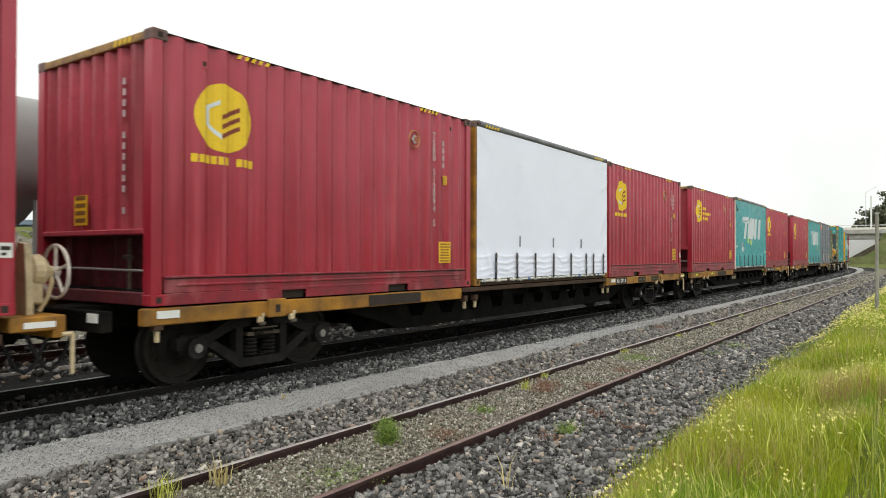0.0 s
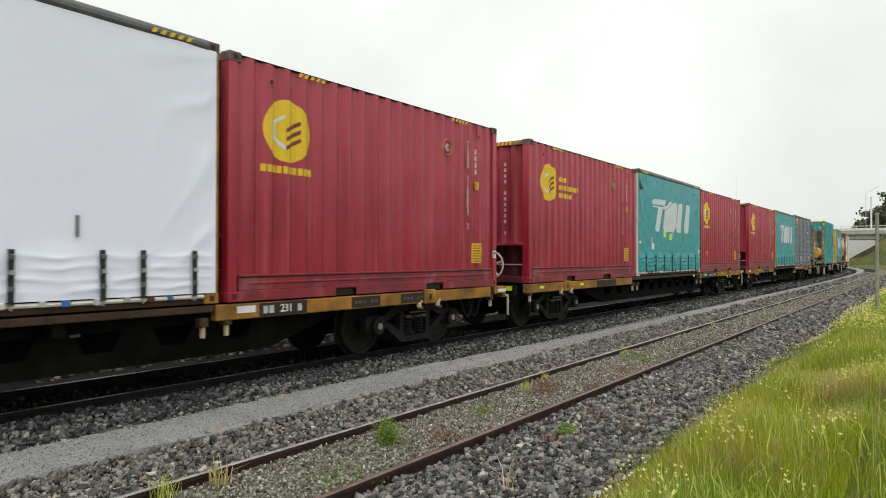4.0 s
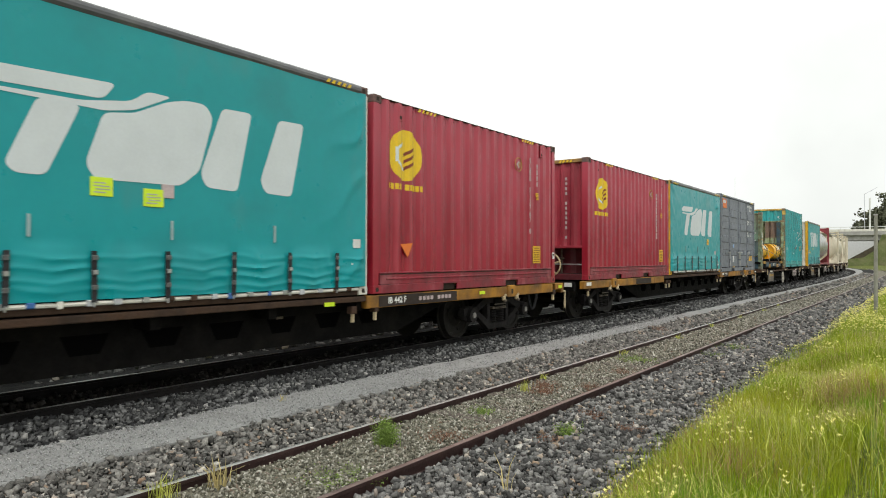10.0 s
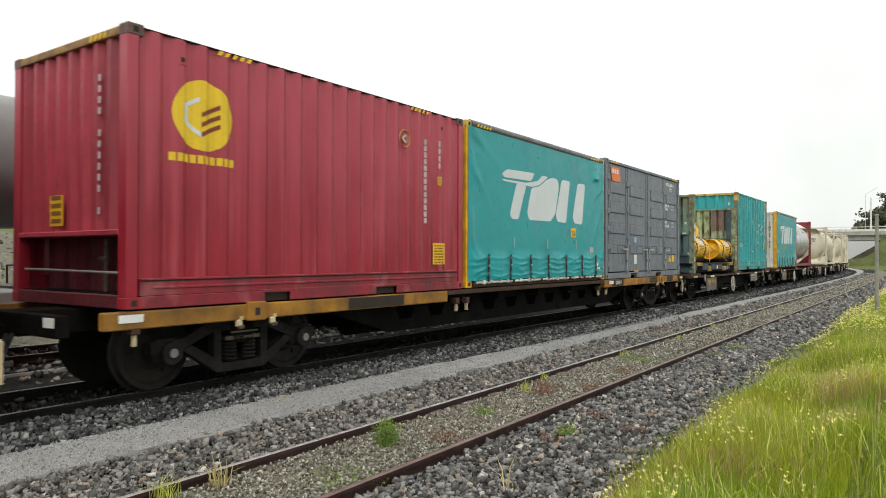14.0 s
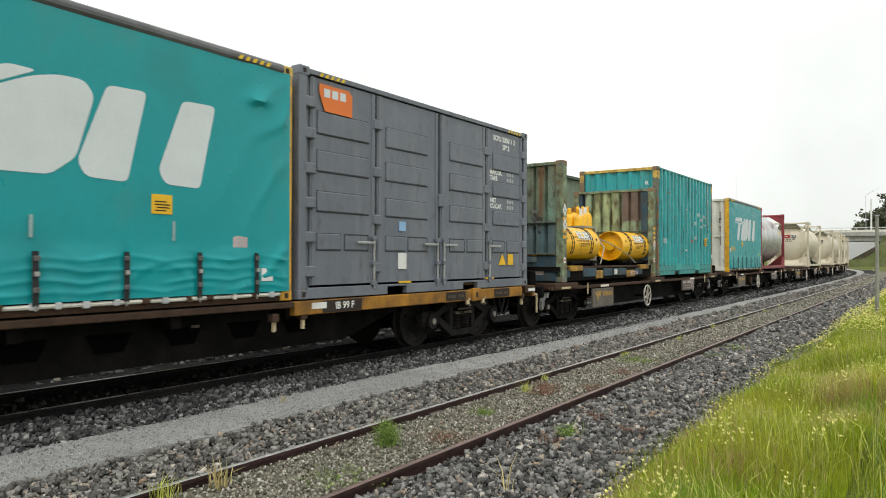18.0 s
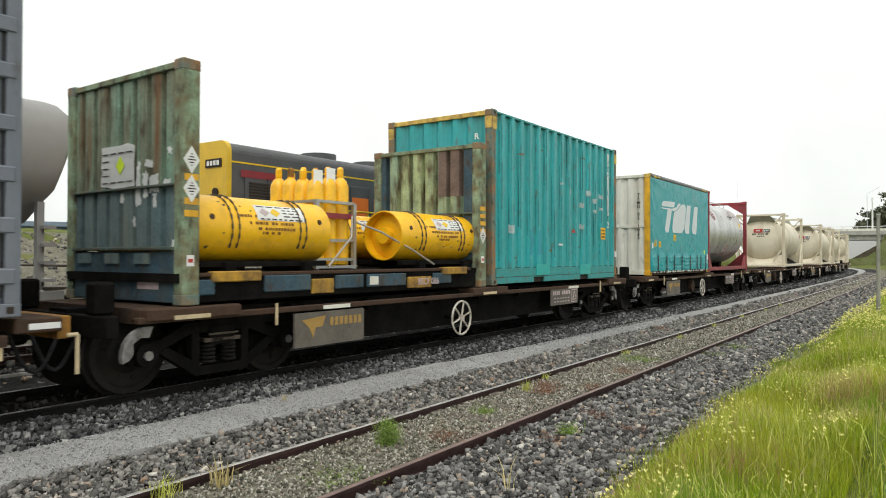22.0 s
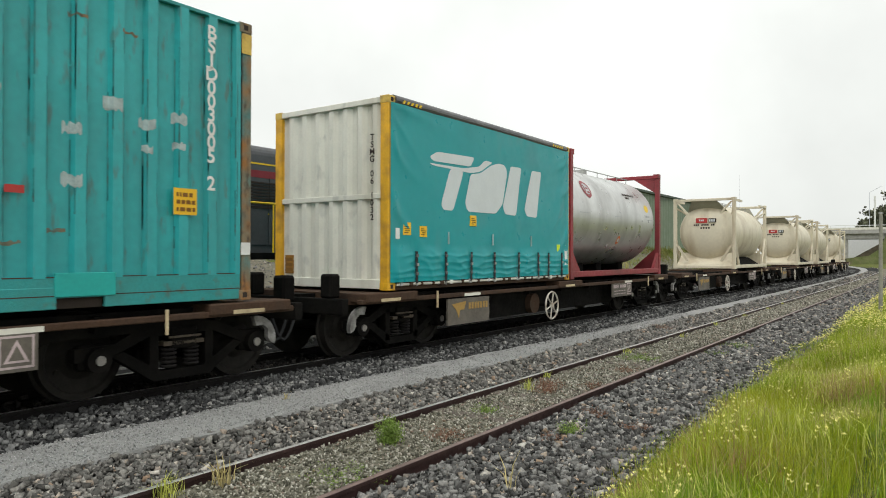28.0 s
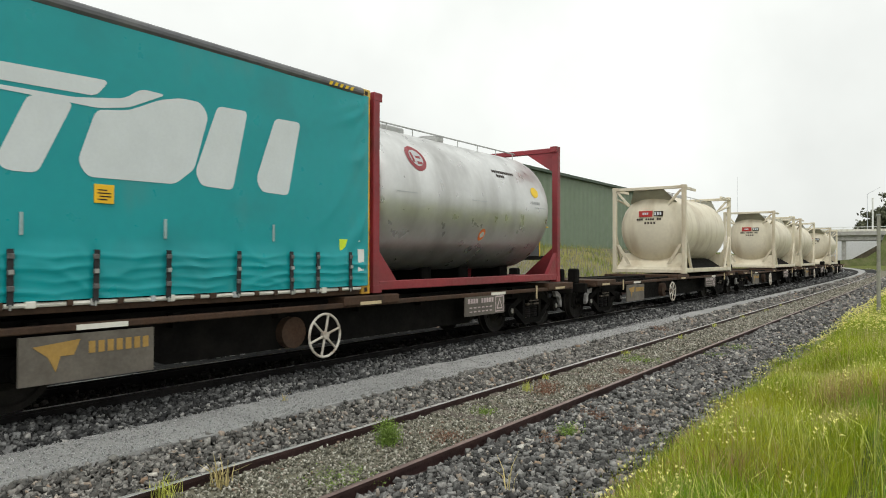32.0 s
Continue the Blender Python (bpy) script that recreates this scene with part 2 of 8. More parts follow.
M = {
    # paler top and streaks: bleached paint, plus sky reflection put into the colour
    "red": material("red_container_paint", (0.285, 0.0075, 0.022), 0.40, vary=0.10, scale=0.9, dirt=(0.21, 0.010, 0.020), dirt_amount=0.42, dirt_scale=2.5, bump=0.30, bump_scale=2.6, streak=True, random_object=0.06, chalk_sheen=((0.42, 0.050, 0.078), 1.45, 0.50, 0.95), second=((0.42, 0.060, 0.080), 0.20, 6.0, 0.05)),
    "red_skirt": material("grimy_maroon_skirt_paint", (0.25, 0.011, 0.026), 0.5, vary=0.15, dirt=(0.085, 0.018, 0.022), dirt_amount=0.55, dirt_scale=2.5, bump=0.15, bump_scale=6, second=((0.38, 0.11, 0.12), 0.20, 3.0, 0.6)),
    "red_end": material("dirty_maroon_end_paint", (0.37, 0.036, 0.058), 0.5, vary=0.15, dirt=(0.15, 0.014, 0.022), dirt_amount=0.42, dirt_scale=2.0, streak=True, bump=0.2, bump_scale=3),
    # darker copy of the red: the end recess's shade put into the colour
    "red_recess": material("shaded_red_recess_paint", (0.13, 0.012, 0.02), 0.6, vary=0.2, dirt=(0.03, 0.012, 0.012), dirt_amount=0.6, bump=0.1),
    "teal": material("teal_container_paint", (0.024, 0.345, 0.360), 0.40, vary=0.12, scale=1.0, dirt=(0.045, 0.25, 0.25), dirt_amount=0.45, dirt_scale=2.2, bump=0.30, bump_scale=2.4, streak=True, second=((0.11, 0.07, 0.04), 0.07, 9.0, 0.30)),
    "curtain": material("teal_curtain_fabric", (0.002, 0.292, 0.318), 0.38, vary=0.04, scale=0.8, dirt=(0.02, 0.19, 0.20), dirt_amount=0.25, dirt_scale=1.0, bump=0.03, bump_scale=2.0, spec=0.4, second=((0.05, 0.27, 0.27), 0.05, 1.6, 0.5)),
    "white_curtain": material("white_curtain_fabric", (0.83, 0.85, 0.985), 0.45, vary=0.015, scale=1.2, dirt=(0.70, 0.73, 0.85), dirt_amount=0.25, dirt_scale=0.8, bump=0.03, bump_scale=2.0),
    "white_paint": material("cream_white_paint", (0.70, 0.68, 0.61), 0.6, vary=0.06, dirt=(0.42, 0.37, 0.29), dirt_amount=0.36, dirt_scale=2.0, streak=True, bump=0.06, second=((0.40, 0.39, 0.37), 0.06, 5.0, 0.5)),
    "grey": material("slate_grey_paint", (0.138, 0.153, 0.186), 0.48, vary=0.08, scale=1.2, dirt=(0.215, 0.22, 0.235), dirt_amount=0.38, dirt_scale=3.0, streak=True, bump=0.10, bump_scale=3, second=((0.08, 0.075, 0.07), 0.08, 8.0, 0.4)),
    "yellow": material("yellow_paint", (0.72, 0.38, 0.015), 0.5, vary=0.1, dirt=(0.25, 0.12, 0.03), dirt_amount=0.48, dirt_scale=4, bump=0.05),
    "drum": material("golden_yellow_drum_paint", (0.86, 0.47, 0.008), 0.38, vary=0.08, scale=2, dirt=(0.30, 0.14, 0.02), dirt_amount=0.32, dirt_scale=3, bump=0.04),
    "beam": material("worn_orange_yellow_beam_paint", (0.39, 0.18, 0.02), 0.65, vary=0.2, dirt=(0.075, 0.042, 0.024), dirt_amount=0.62, dirt_scale=2.5, bump=0.15, spec=0.3),
    "rust": material("rusty_brown_steel", (0.080, 0.045, 0.028), 0.8, vary=0.3, dirt=(0.022, 0.017, 0.014), dirt_amount=0.58, dirt_scale=3, bump=0.3, spec=0.2),
    "black": material("black_underframe_steel", (0.008, 0.0075, 0.007), 0.8, vary=0.3, dirt=(0.015, 0.013, 0.011), dirt_amount=0.4, dirt_scale=3, bump=0.2, spec=0.04),
    "bogie": material("dusty_dark_bogie_steel", (0.017, 0.0155, 0.0155), 0.8, vary=0.3, dirt=(0.036, 0.032, 0.030), dirt_amount=0.42, dirt_scale=5, bump=0.25, spec=0.10),
    "wheel": material("dark_wheel_steel", (0.020, 0.018, 0.016), 0.65, 0.2, vary=0.25, scale=8, bump=0.1, spec=0.15),
    "rail": material("rusty_rail_steel", (0.055, 0.030, 0.028), 0.6, 0.2, vary=0.3, scale=2, dirt=(0.04, 0.026, 0.026), dirt_amount=0.5, bump=0.2, spec=0.2),
    "rail_black": material("grimy_black_rail_steel", (0.012, 0.011, 0.011), 0.7, 0.1, vary=0.3, scale=2, dirt=(0.022, 0.019, 0.018), dirt_amount=0.4, bump=0.2, spec=0.1),
    "railhead": material("brown_worn_rail_head", (0.20, 0.135, 0.12), 0.45, 0.3, vary=0.25, scale=4),
    "railhead_silver": material("polished_siding_rail_head", (0.52, 0.50, 0.48), 0.35, 0.6, vary=0.2, scale=3),
    "railhead_bright": material("running_rail_head", (0.26, 0.255, 0.25), 0.35, 0.8, vary=0.15, scale=4),
    "sleeper": material("weathered_timber_sleeper", (0.12, 0.10, 0.085), 0.9, vary=0.3, scale=5, bump=0.5, spec=0.1),
    "concrete": material("grey_concrete", (0.36, 0.35, 0.33), 0.85, vary=0.12, dirt=(0.2, 0.19, 0.17), dirt_amount=0.4, bump=0.2),
    "steel": material("galvanised_steel", (0.42, 0.42, 0.41), 0.45, 0.7, vary=0.12, scale=6),
    "mast": material("hazy_grey_mast_paint", (0.55, 0.57, 0.60), 0.7, vary=0.05),
    "tank_grey": material("dull_aluminium_cladding", (0.60, 0.60, 0.59), 0.36, 0.70, vary=0.08, scale=0.8, dirt=(0.25, 0.24, 0.23), dirt_amount=0.45, dirt_scale=1.6, streak=True, bump=0.04),
    "tank_cream": material("cream_tank_paint", (0.64, 0.58, 0.45), 0.45, vary=0.06, scale=1.0, dirt=(0.30, 0.20, 0.10), dirt_amount=0.36, dirt_scale=1.6, streak=True, bump=0.04, second=((0.42, 0.35, 0.24), 0.12, 2.2, 0.3)),
    "frame_red": material("crimson_tank_frame_paint", (0.24, 0.022, 0.03), 0.5, vary=0.12, dirt=(0.1, 0.03, 0.03), dirt_amount=0.4, bump=0.05),
    "white": material("white_marking", (0.72, 0.72, 0.70), 0.6, vary=0.06, dirt=(0.4, 0.38, 0.36), dirt_amount=0.25),
    "logo_white": material("white_logo_print", (0.62, 0.66, 0.68), 0.5, vary=0.04),
    "logo_yellow": material("yellow_logo_print", (0.76, 0.50, 0.010), 0.5, vary=0.08, dirt=(0.55, 0.34, 0.02), dirt_amount=0.3),
    "placard": material("yellow_placard", (0.80, 0.46, 0.012), 0.5, vary=0.05),
    "orange": material("orange_sticker", (0.74, 0.17, 0.02), 0.5, vary=0.05),
    "tank_red": material("red_tank_panel", (0.42, 0.03, 0.025), 0.5, vary=0.05),
    "dark": material("dark_print", (0.04, 0.03, 0.025), 0.7, vary=0.1, spec=0.15),
    "brown_print": material("brown_print", (0.20, 0.085, 0.008), 0.7, vary=0.1),
    "emblem_brown": material("maroon_brown_print", (0.20, 0.035, 0.012), 0.6, vary=0.1),
    "old_gold": material("faded_gold_print", (0.40, 0.21, 0.05), 0.6, vary=0.2, scale=6),
    "roof_tube": material("dull_grey_roof_vinyl", (0.085, 0.085, 0.092), 0.42, vary=0.12, dirt=(0.15, 0.15, 0.145), dirt_amount=0.4, dirt_scale=3),
    "casting": material("weathered_casting_steel", (0.15, 0.085, 0.075), 0.75, vary=0.25, scale=8, dirt=(0.07, 0.05, 0.045), dirt_amount=0.5, dirt_scale=12, bump=0.2),
    # axle end caps made pale: their bright highlight is put into the colour
    "glint_cap": material("pale_glint_axle_cap", (0.30, 0.28, 0.27), 0.4, 0.5, vary=0.2, scale=10),
    "pale_cast": material("pale_grey_cast_horn", (0.30, 0.29, 0.28), 0.7, vary=0.2, scale=6, dirt=(0.05, 0.045, 0.04), dirt_amount=0.55, dirt_scale=9),
    "bank_blade": material("rough_bank_grass_blade", (0.20, 0.25, 0.06), 0.7, vary=0.3, scale=0.5, island=0.4, dirt=(0.42, 0.33, 0.17), dirt_amount=0.6, dirt_scale=0.5, spec=0.1, translucent=0.3),
    # near-black grey that paints shade along the grey doors' panel edges and seams
    "grey_shade": material("grey_shade_paint", (0.022, 0.023, 0.027), 0.6, vary=0.1),
    "faded": material("faded_white_lettering", (0.46, 0.37, 0.37), 0.7, vary=0.2),
    "lime": material("lime_reflector", (0.62, 0.80, 0.02), 0.4, vary=0.05),
    "cream": material("cream_handbrake_paint", (0.55, 0.44, 0.27), 0.6, vary=0.15, dirt=(0.2, 0.14, 0.08), dirt_amount=0.4, dirt_scale=6),
    "strap": material("black_webbing", (0.03, 0.03, 0.032), 0.8, vary=0.2, spec=0.25),
    "chain": material("dark_chain_steel", (0.10, 0.08, 0.06), 0.6, 0.5, vary=0.3, scale=20),
    "rope": material("grey_rope", (0.33, 0.30, 0.26), 0.9, vary=0.15, scale=20, bump=0.4),
    "blue": material("faded_blue_paint", (0.040, 0.078, 0.105), 0.7, vary=0.35, dirt=(0.085, 0.10, 0.10), dirt_amount=0.5, dirt_scale=4, bump=0.15, spec=0.25, second=((0.06, 0.04, 0.028), 0.20, 8.0, 0.6)),
    "weather": material("peeling_grey_green_paint", (0.20, 0.33, 0.25), 0.75, vary=0.3, scale=2.5, dirt=(0.17, 0.075, 0.030), dirt_amount=0.68, dirt_scale=5, streak=True, bump=0.25, spec=0.2, second=((0.045, 0.028, 0.018), 0.26, 9.0, 0.28)),
    "weather_brown": material("bare_brown_panel", (0.15, 0.105, 0.085), 0.8, vary=0.25, dirt=(0.07, 0.06, 0.05), dirt_amount=0.4, bump=0.2),
    "hopper": material("grey_hopper_paint", (0.25, 0.243, 0.237), 0.6, vary=0.08, scale=0.7, dirt=(0.26, 0.25, 0.24), dirt_amount=0.4, streak=True),
    "loco_grey": material("dark_grey_loco_paint", (0.075, 0.075, 0.08), 0.5, vary=0.12),
    "loco_yellow": material("yellow_loco_paint", (0.66, 0.42, 0.02), 0.45, vary=0.08, dirt=(0.4, 0.25, 0.04), dirt_amount=0.3),
    "shed": material("sage_green_cladding", (0.16, 0.21, 0.14), 0.6, vary=0.06, scale=0.3),
    "lamp_glass": material("headlamp_lens", (0.75, 0.75, 0.72), 0.15, vary=0.05),
    "stone": None,
    "stone_warm": None,
    "stone_shaded": None,
    "bed": material("dark_ballast_bed", (0.022, 0.022, 0.022), 0.95, vary=0.4, scale=9, dirt=(0.05, 0.05, 0.048), dirt_amount=0.4, dirt_scale=25, bump=1.0, bump_scale=45, spec=0.1),
    # main track bed near black: the shade under the train put into its colour
    "shaded": material("shaded_ballast_bed", (0.025, 0.023, 0.022), 0.9, vary=0.4, scale=9, dirt=(0.05, 0.047, 0.044), dirt_amount=0.4, dirt_scale=25, bump=1.0, bump_scale=45, spec=0.05),
    "siding_bed": material("silted_gravel_bed", (0.155, 0.145, 0.105), 0.95, vary=0.3, scale=4, dirt=(0.23, 0.21, 0.18), dirt_amount=0.5, dirt_scale=22, bump=0.9, bump_scale=70, spec=0.1),
    "path": material("grey_crusher_dust", (0.315, 0.312, 0.303), 0.95, vary=0.14, scale=2.5, dirt=(0.255, 0.25, 0.245), dirt_amount=0.45, dirt_scale=40, bump=0.5, bump_scale=120, spec=0.1),
    "earth": material("weedy_earth", (0.10, 0.12, 0.025), 0.95, vary=0.3, scale=0.7, dirt=(0.16, 0.13, 0.08), dirt_amount=0.4, dirt_scale=3, bump=0.8, bump_scale=20, spec=0.1),
    "grass": material("spring_grass_blade", (0.248, 0.345, 0.016), 0.6, vary=0.25, scale=0.9, island=0.38, dirt=(0.56, 0.53, 0.06), dirt_amount=0.5, dirt_scale=0.55, spec=0.12, second=((0.16, 0.33, 0.03), 0.16, 0.9, 1.0), translucent=0.4),
    "grass_dry": material("straw_grass_blade", (0.54, 0.45, 0.22), 0.7, vary=0.2, scale=1, island=0.3, spec=0.1, translucent=0.3),
    "grass_rust": material("reddish_straw_blade", (0.42, 0.26, 0.13), 0.7, vary=0.2, scale=1, island=0.3, spec=0.1, translucent=0.3),
    "grass_pale": material("pale_yellow_green_blade", (0.52, 0.54, 0.13), 0.6, vary=0.2, scale=1.0, island=0.35, spec=0.12, translucent=0.35),
    "weed": material("weed_leaf", (0.21, 0.30, 0.07), 0.6, vary=0.2, scale=3, island=0.4, spec=0.12, translucent=0.3),
    "weed_red": material("reddish_weed_leaf", (0.20, 0.10, 0.06), 0.7, vary=0.2, scale=3, island=0.4),
    "petal": material("pale_yellow_petal", (0.88, 0.82, 0.30), 0.6, vary=0.1, island=0.2, translucent=0.3),
    "leaf": material("dark_tree_leaf", (0.125, 0.130, 0.085), 0.7, vary=0.3, scale=0.5, island=0.5, spec=0.1),
    "bark": material("dark_bark", (0.07, 0.055, 0.045), 0.9, vary=0.3, bump=0.4),
    "hill": material("far_blue_hill", (0.09, 0.115, 0.15), 0.95, vary=0.1, scale=0.02, spec=0),
}


def stone_material(name, colours, rough=0.85):
    """Stone whose colour is drawn from a few, piece by piece, with grain and dust."""
    m = bpy.data.materials.new(name)
    m.use_nodes = True
    n, l = m.node_tree.nodes, m.node_tree.links
    b = n["Principled BSDF"]
    b.inputs["Roughness"].default_value, b.inputs["Specular IOR Level"].default_value = rough, 0.15
    geo = n.new("ShaderNodeNewGeometry")
    ramp = n.new("ShaderNodeValToRGB")
    ramp.color_ramp.interpolation = "LINEAR"
    while len(ramp.color_ramp.elements) < len(colours):
        ramp.color_ramp.elements.new(0.5)
    for e, (at, c) in zip(ramp.color_ramp.elements, colours):
        e.position, e.color = at, (*c, 1)
    l.new(geo.outputs["Random Per Island"], ramp.inputs["Fac"])
    co = n.new("ShaderNodeTexCoord")
    t = n.new("ShaderNodeTexNoise")
    t.inputs["Scale"].default_value, t.inputs["Detail"].default_value = 45, 5
    l.new(co.outputs["Object"], t.inputs["Vector"])
    r = n.new("ShaderNodeMapRange")
    r.inputs["From Min"].default_value, r.inputs["From Max"].default_value = 0.3, 0.7
    r.inputs["To Min"].default_value, r.inputs["To Max"].default_value = 0.7, 1.3
    l.new(t.outputs["Fac"], r.inputs["Value"])
    k = n.new("ShaderNodeMix")
    k.data_type, k.blend_type = "RGBA", "MULTIPLY"
    k.inputs[0].default_value = 1.0
    l.new(ramp.outputs["Color"], k.inputs["A"])
    l.new(r.outputs[0], k.inputs["B"])
    l.new(k.outputs["Result"], b.inputs["Base Color"])
    u = n.new("ShaderNodeBump")
    u.inputs["Strength"].default_value, u.inputs["Distance"].default_value = 0.4, 0.01
    l.new(t.outputs["Fac"], u.inputs["Height"])
    l.new(u.outputs[0], b.inputs["Normal"])
    return m


M["stone"] = stone_material("grey_ballast_stone", ((0.0, (0.038, 0.037, 0.036)), (0.25, (0.081, 0.078, 0.075)), (0.60, (0.159, 0.155, 0.148)), (0.90, (0.291, 0.282, 0.267)), (0.95, (0.280, 0.202, 0.140)), (1.0, (0.538, 0.515, 0.470))))
M["stone_brown"] = stone_material("brown_grey_ballast_stone", ((0.0, (0.047, 0.045, 0.042)), (0.25, (0.103, 0.098, 0.090)), (0.60, (0.187, 0.177, 0.164)), (0.90, (0.304, 0.289, 0.263)), (0.95, (0.273, 0.189, 0.131)), (1.0, (0.525, 0.493, 0.441))))
M["stone_main"] = stone_material("dark_main_line_stone", ((0.0, (0.022, 0.022, 0.023)), (0.35, (0.054, 0.054, 0.054)), (0.7, (0.115, 0.115, 0.113)), (0.95, (0.215, 0.214, 0.210)), (1.0, (0.32, 0.31, 0.29))))
M["stone_warm"] = stone_material("pale_mixed_gravel_stone", ((0.0, (0.070, 0.066, 0.050)), (0.3, (0.150, 0.143, 0.112)), (0.65, (0.300, 0.285, 0.23)), (0.9, (0.47, 0.45, 0.39)), (0.95, (0.22, 0.15, 0.11)), (1.0, (0.60, 0.58, 0.52))))
# stones below the train, darkened to carry its shade
M["stone_shaded"] = stone_material("shaded_ballast_stone", ((0.0, (0.012, 0.011, 0.011)), (0.5, (0.03, 0.028, 0.027)), (0.9, (0.06, 0.056, 0.052)), (1.0, (0.12, 0.11, 0.10))))
M["stone_dust"] = stone_material("grey_path_chip", ((0.0, (0.19, 0.188, 0.184)), (0.5, (0.32, 0.316, 0.31)), (0.9, (0.41, 0.405, 0.40)), (1.0, (0.50, 0.49, 0.48))))


# ---------- mesh helpers ----------
def box(bm, x0, x1, y0, y1, z0, z1, bevel=0.0):
    m = Matrix.LocRotScale(((x0 + x1) / 2, (y0 + y1) / 2, (z0 + z1) / 2), None, (abs(x1 - x0), abs(y1 - y0), abs(z1 - z0)))
    vs = bmesh.ops.create_cube(bm, size=1, matrix=m)["verts"]
    if bevel:
        es = list({e for v in vs for e in v.link_edges})
        bmesh.ops.bevel(bm, geom=es, offset=bevel, segments=1, affect="EDGES")


def rod(bm, a, b, r, n=8, r2=None):
    a, b = Vector(a), Vector(b)
    d = b - a
    m = Matrix.Translation((a + b) / 2) @ d.to_track_quat("Z", "Y").to_matrix().to_4x4()
    bmesh.ops.create_cone(bm, cap_ends=True, segments=n, radius1=r, radius2=r if r2 is None else r2, depth=d.length, matrix=m)


def slab(bm, outline, axis, a, b):
    """A flat outline given in two coordinates, drawn out from a to b along the axis (0, 1 or 2)."""
    rows = []
    for w in (a, b):
        rows.append([bm.verts.new([(w, p, q), (p, w, q), (p, q, w)][axis]) for p, q in outline])
    n = len(outline)
    for i in range(n):
        bm.faces.new((rows[0][i], rows[0][(i + 1) % n], rows[1][(i + 1) % n], rows[1][i]))
    bm.faces.new(rows[0][::-1])
    bm.faces.new(rows[1])
    bmesh.ops.recalc_face_normals(bm, faces=bm.faces)


def sheet(bm, rows):
    """A grid of faces through rows of points."""
    vs = [[bm.verts.new(p) for p in row] for row in rows]
    for r0, r1 in zip(vs, vs[1:]):
        for i in range(len(r0) - 1):
            bm.faces.new((r0[i], r0[i + 1], r1[i + 1], r1[i]))


def lathe(bm, profile, centre, axis=1, n=28, sx=1.0):
    """A turned form: profile of (along, radius) round a line along the axis through centre."""
    rings = []
    for w, r in profile:
        ring = []
        for k in range(n):
            c, s = r * math.cos(2 * math.pi * k / n), r * math.sin(2 * math.pi * k / n)
            p = [(w, c, s), (c, w, s), (c, s, w)][axis]
            ring.append(bm.verts.new(Vector(p) + Vector(centre)))
        rings.append(ring)
    for r0, r1 in zip(rings, rings[1:]):
        for k in range(n):
            bm.faces.new((r0[k], r0[(k + 1) % n], r1[(k + 1) % n], r1[k]))
    bm.faces.new(rings[0])
    bm.faces.new(rings[-1])
    bmesh.ops.recalc_face_normals(bm, faces=bm.faces)


def ring(bm, centre, radius, thick, axis=0, n=28, m=6):
    """A torus round an axis."""
    c = Vector(centre)
    loops = []
    for k in range(n):
        a = 2 * math.pi * k / n
        loop = []
        for j in range(m):
            b = 2 * math.pi * j / m
            rr, w = radius + thick * math.cos(b), thick * math.sin(b)
            p = [(w, rr * math.cos(a), rr * math.sin(a)), (rr * math.cos(a), w, rr * math.sin(a)), (rr * math.cos(a), rr * math.sin(a), w)][axis]
            loop.append(bm.verts.new(c + Vector(p)))
        loops.append(loop)
    for k in range(n):
        for j in range(m):
            bm.faces.new((loops[k][j], loops[(k + 1) % n][j], loops[(k + 1) % n][(j + 1) % m], loops[k][(j + 1) % m]))


def tube(bm, pts, r, n=7):
    """One bent pipe through the points."""
    pts = [Vector(p) for p in pts]
    rings = []
    for i, p in enumerate(pts):
        d = (pts[min(i + 1, len(pts) - 1)] - pts[max(i - 1, 0)]).normalized()
        q = d.to_track_quat("Z", "Y").to_matrix()
        rings.append([bm.verts.new(p + q @ Vector((r * math.cos(2 * math.pi * k / n), r * math.sin(2 * math.pi * k / n), 0))) for k in range(n)])
    for a, b in zip(rings, rings[1:]):
        for k in range(n):
            bm.faces.new((a[k], a[(k + 1) % n], b[(k + 1) % n], b[k]))
    bm.faces.new(rings[0])
    bm.faces.new(rings[-1])
    bmesh.ops.recalc_face_normals(bm, faces=bm.faces)


def part(name, bm, mat, parent, label="", smooth=False):
    me = bpy.data.meshes.new(name)
    bm.to_mesh(me)
    bm.free()
    me.materials.append(M[mat])
    if smooth:
        me.shade_smooth()
        me.set_sharp_from_angle(angle=0.7)
    ob = new(name, me)
    if parent is not None:
        ob.parent = parent
    if label:
        ob["label"] = label
    if any(w in name for w in ("_bars", "_print", "_marks", "_stripes", "scuff", "torn_label")):
        ob["kind"] = "stuff"
    return ob


def boxpart(name, mat, parent, *boxes, label="", bevel=0.0):
    """Boxes as parts of their own; marks that stand for writing stay one part."""
    small = any(w in name for w in ("bars", "print", "marks", "stripes"))
    if len(boxes) > 1 and not small:
        return [boxpart(name, mat, parent, b, label=label, bevel=bevel) for b in boxes][0]
    bm = bmesh.new()
    for b in boxes:
        box(bm, *b, bevel=bevel)
    return part(name, bm, mat, parent, label)


def rodpart(name, mat, parent, *rods, label=""):
    bm = bmesh.new()
    for r in rods:
        rod(bm, *r)
    return part(name, bm, mat, parent, label, smooth=False)


def mesh_object(name, verts, faces, mat, parent=None, smooth=False):
    me = bpy.data.meshes.new(name)
    me.from_pydata(verts, [], faces)
    me.materials.append(M[mat])
    if smooth:
        me.shade_smooth()
    me.update()
    ob = new(name, me)
    if parent is not None:
        ob.parent = parent
    return ob


def thing(name, label, category, group=""):
    return tagged(new(name), label, category, group)


# ---------- the line of the track ----------
STEP = 0.25
ARC = np.arange(-60, 260.01, STEP)
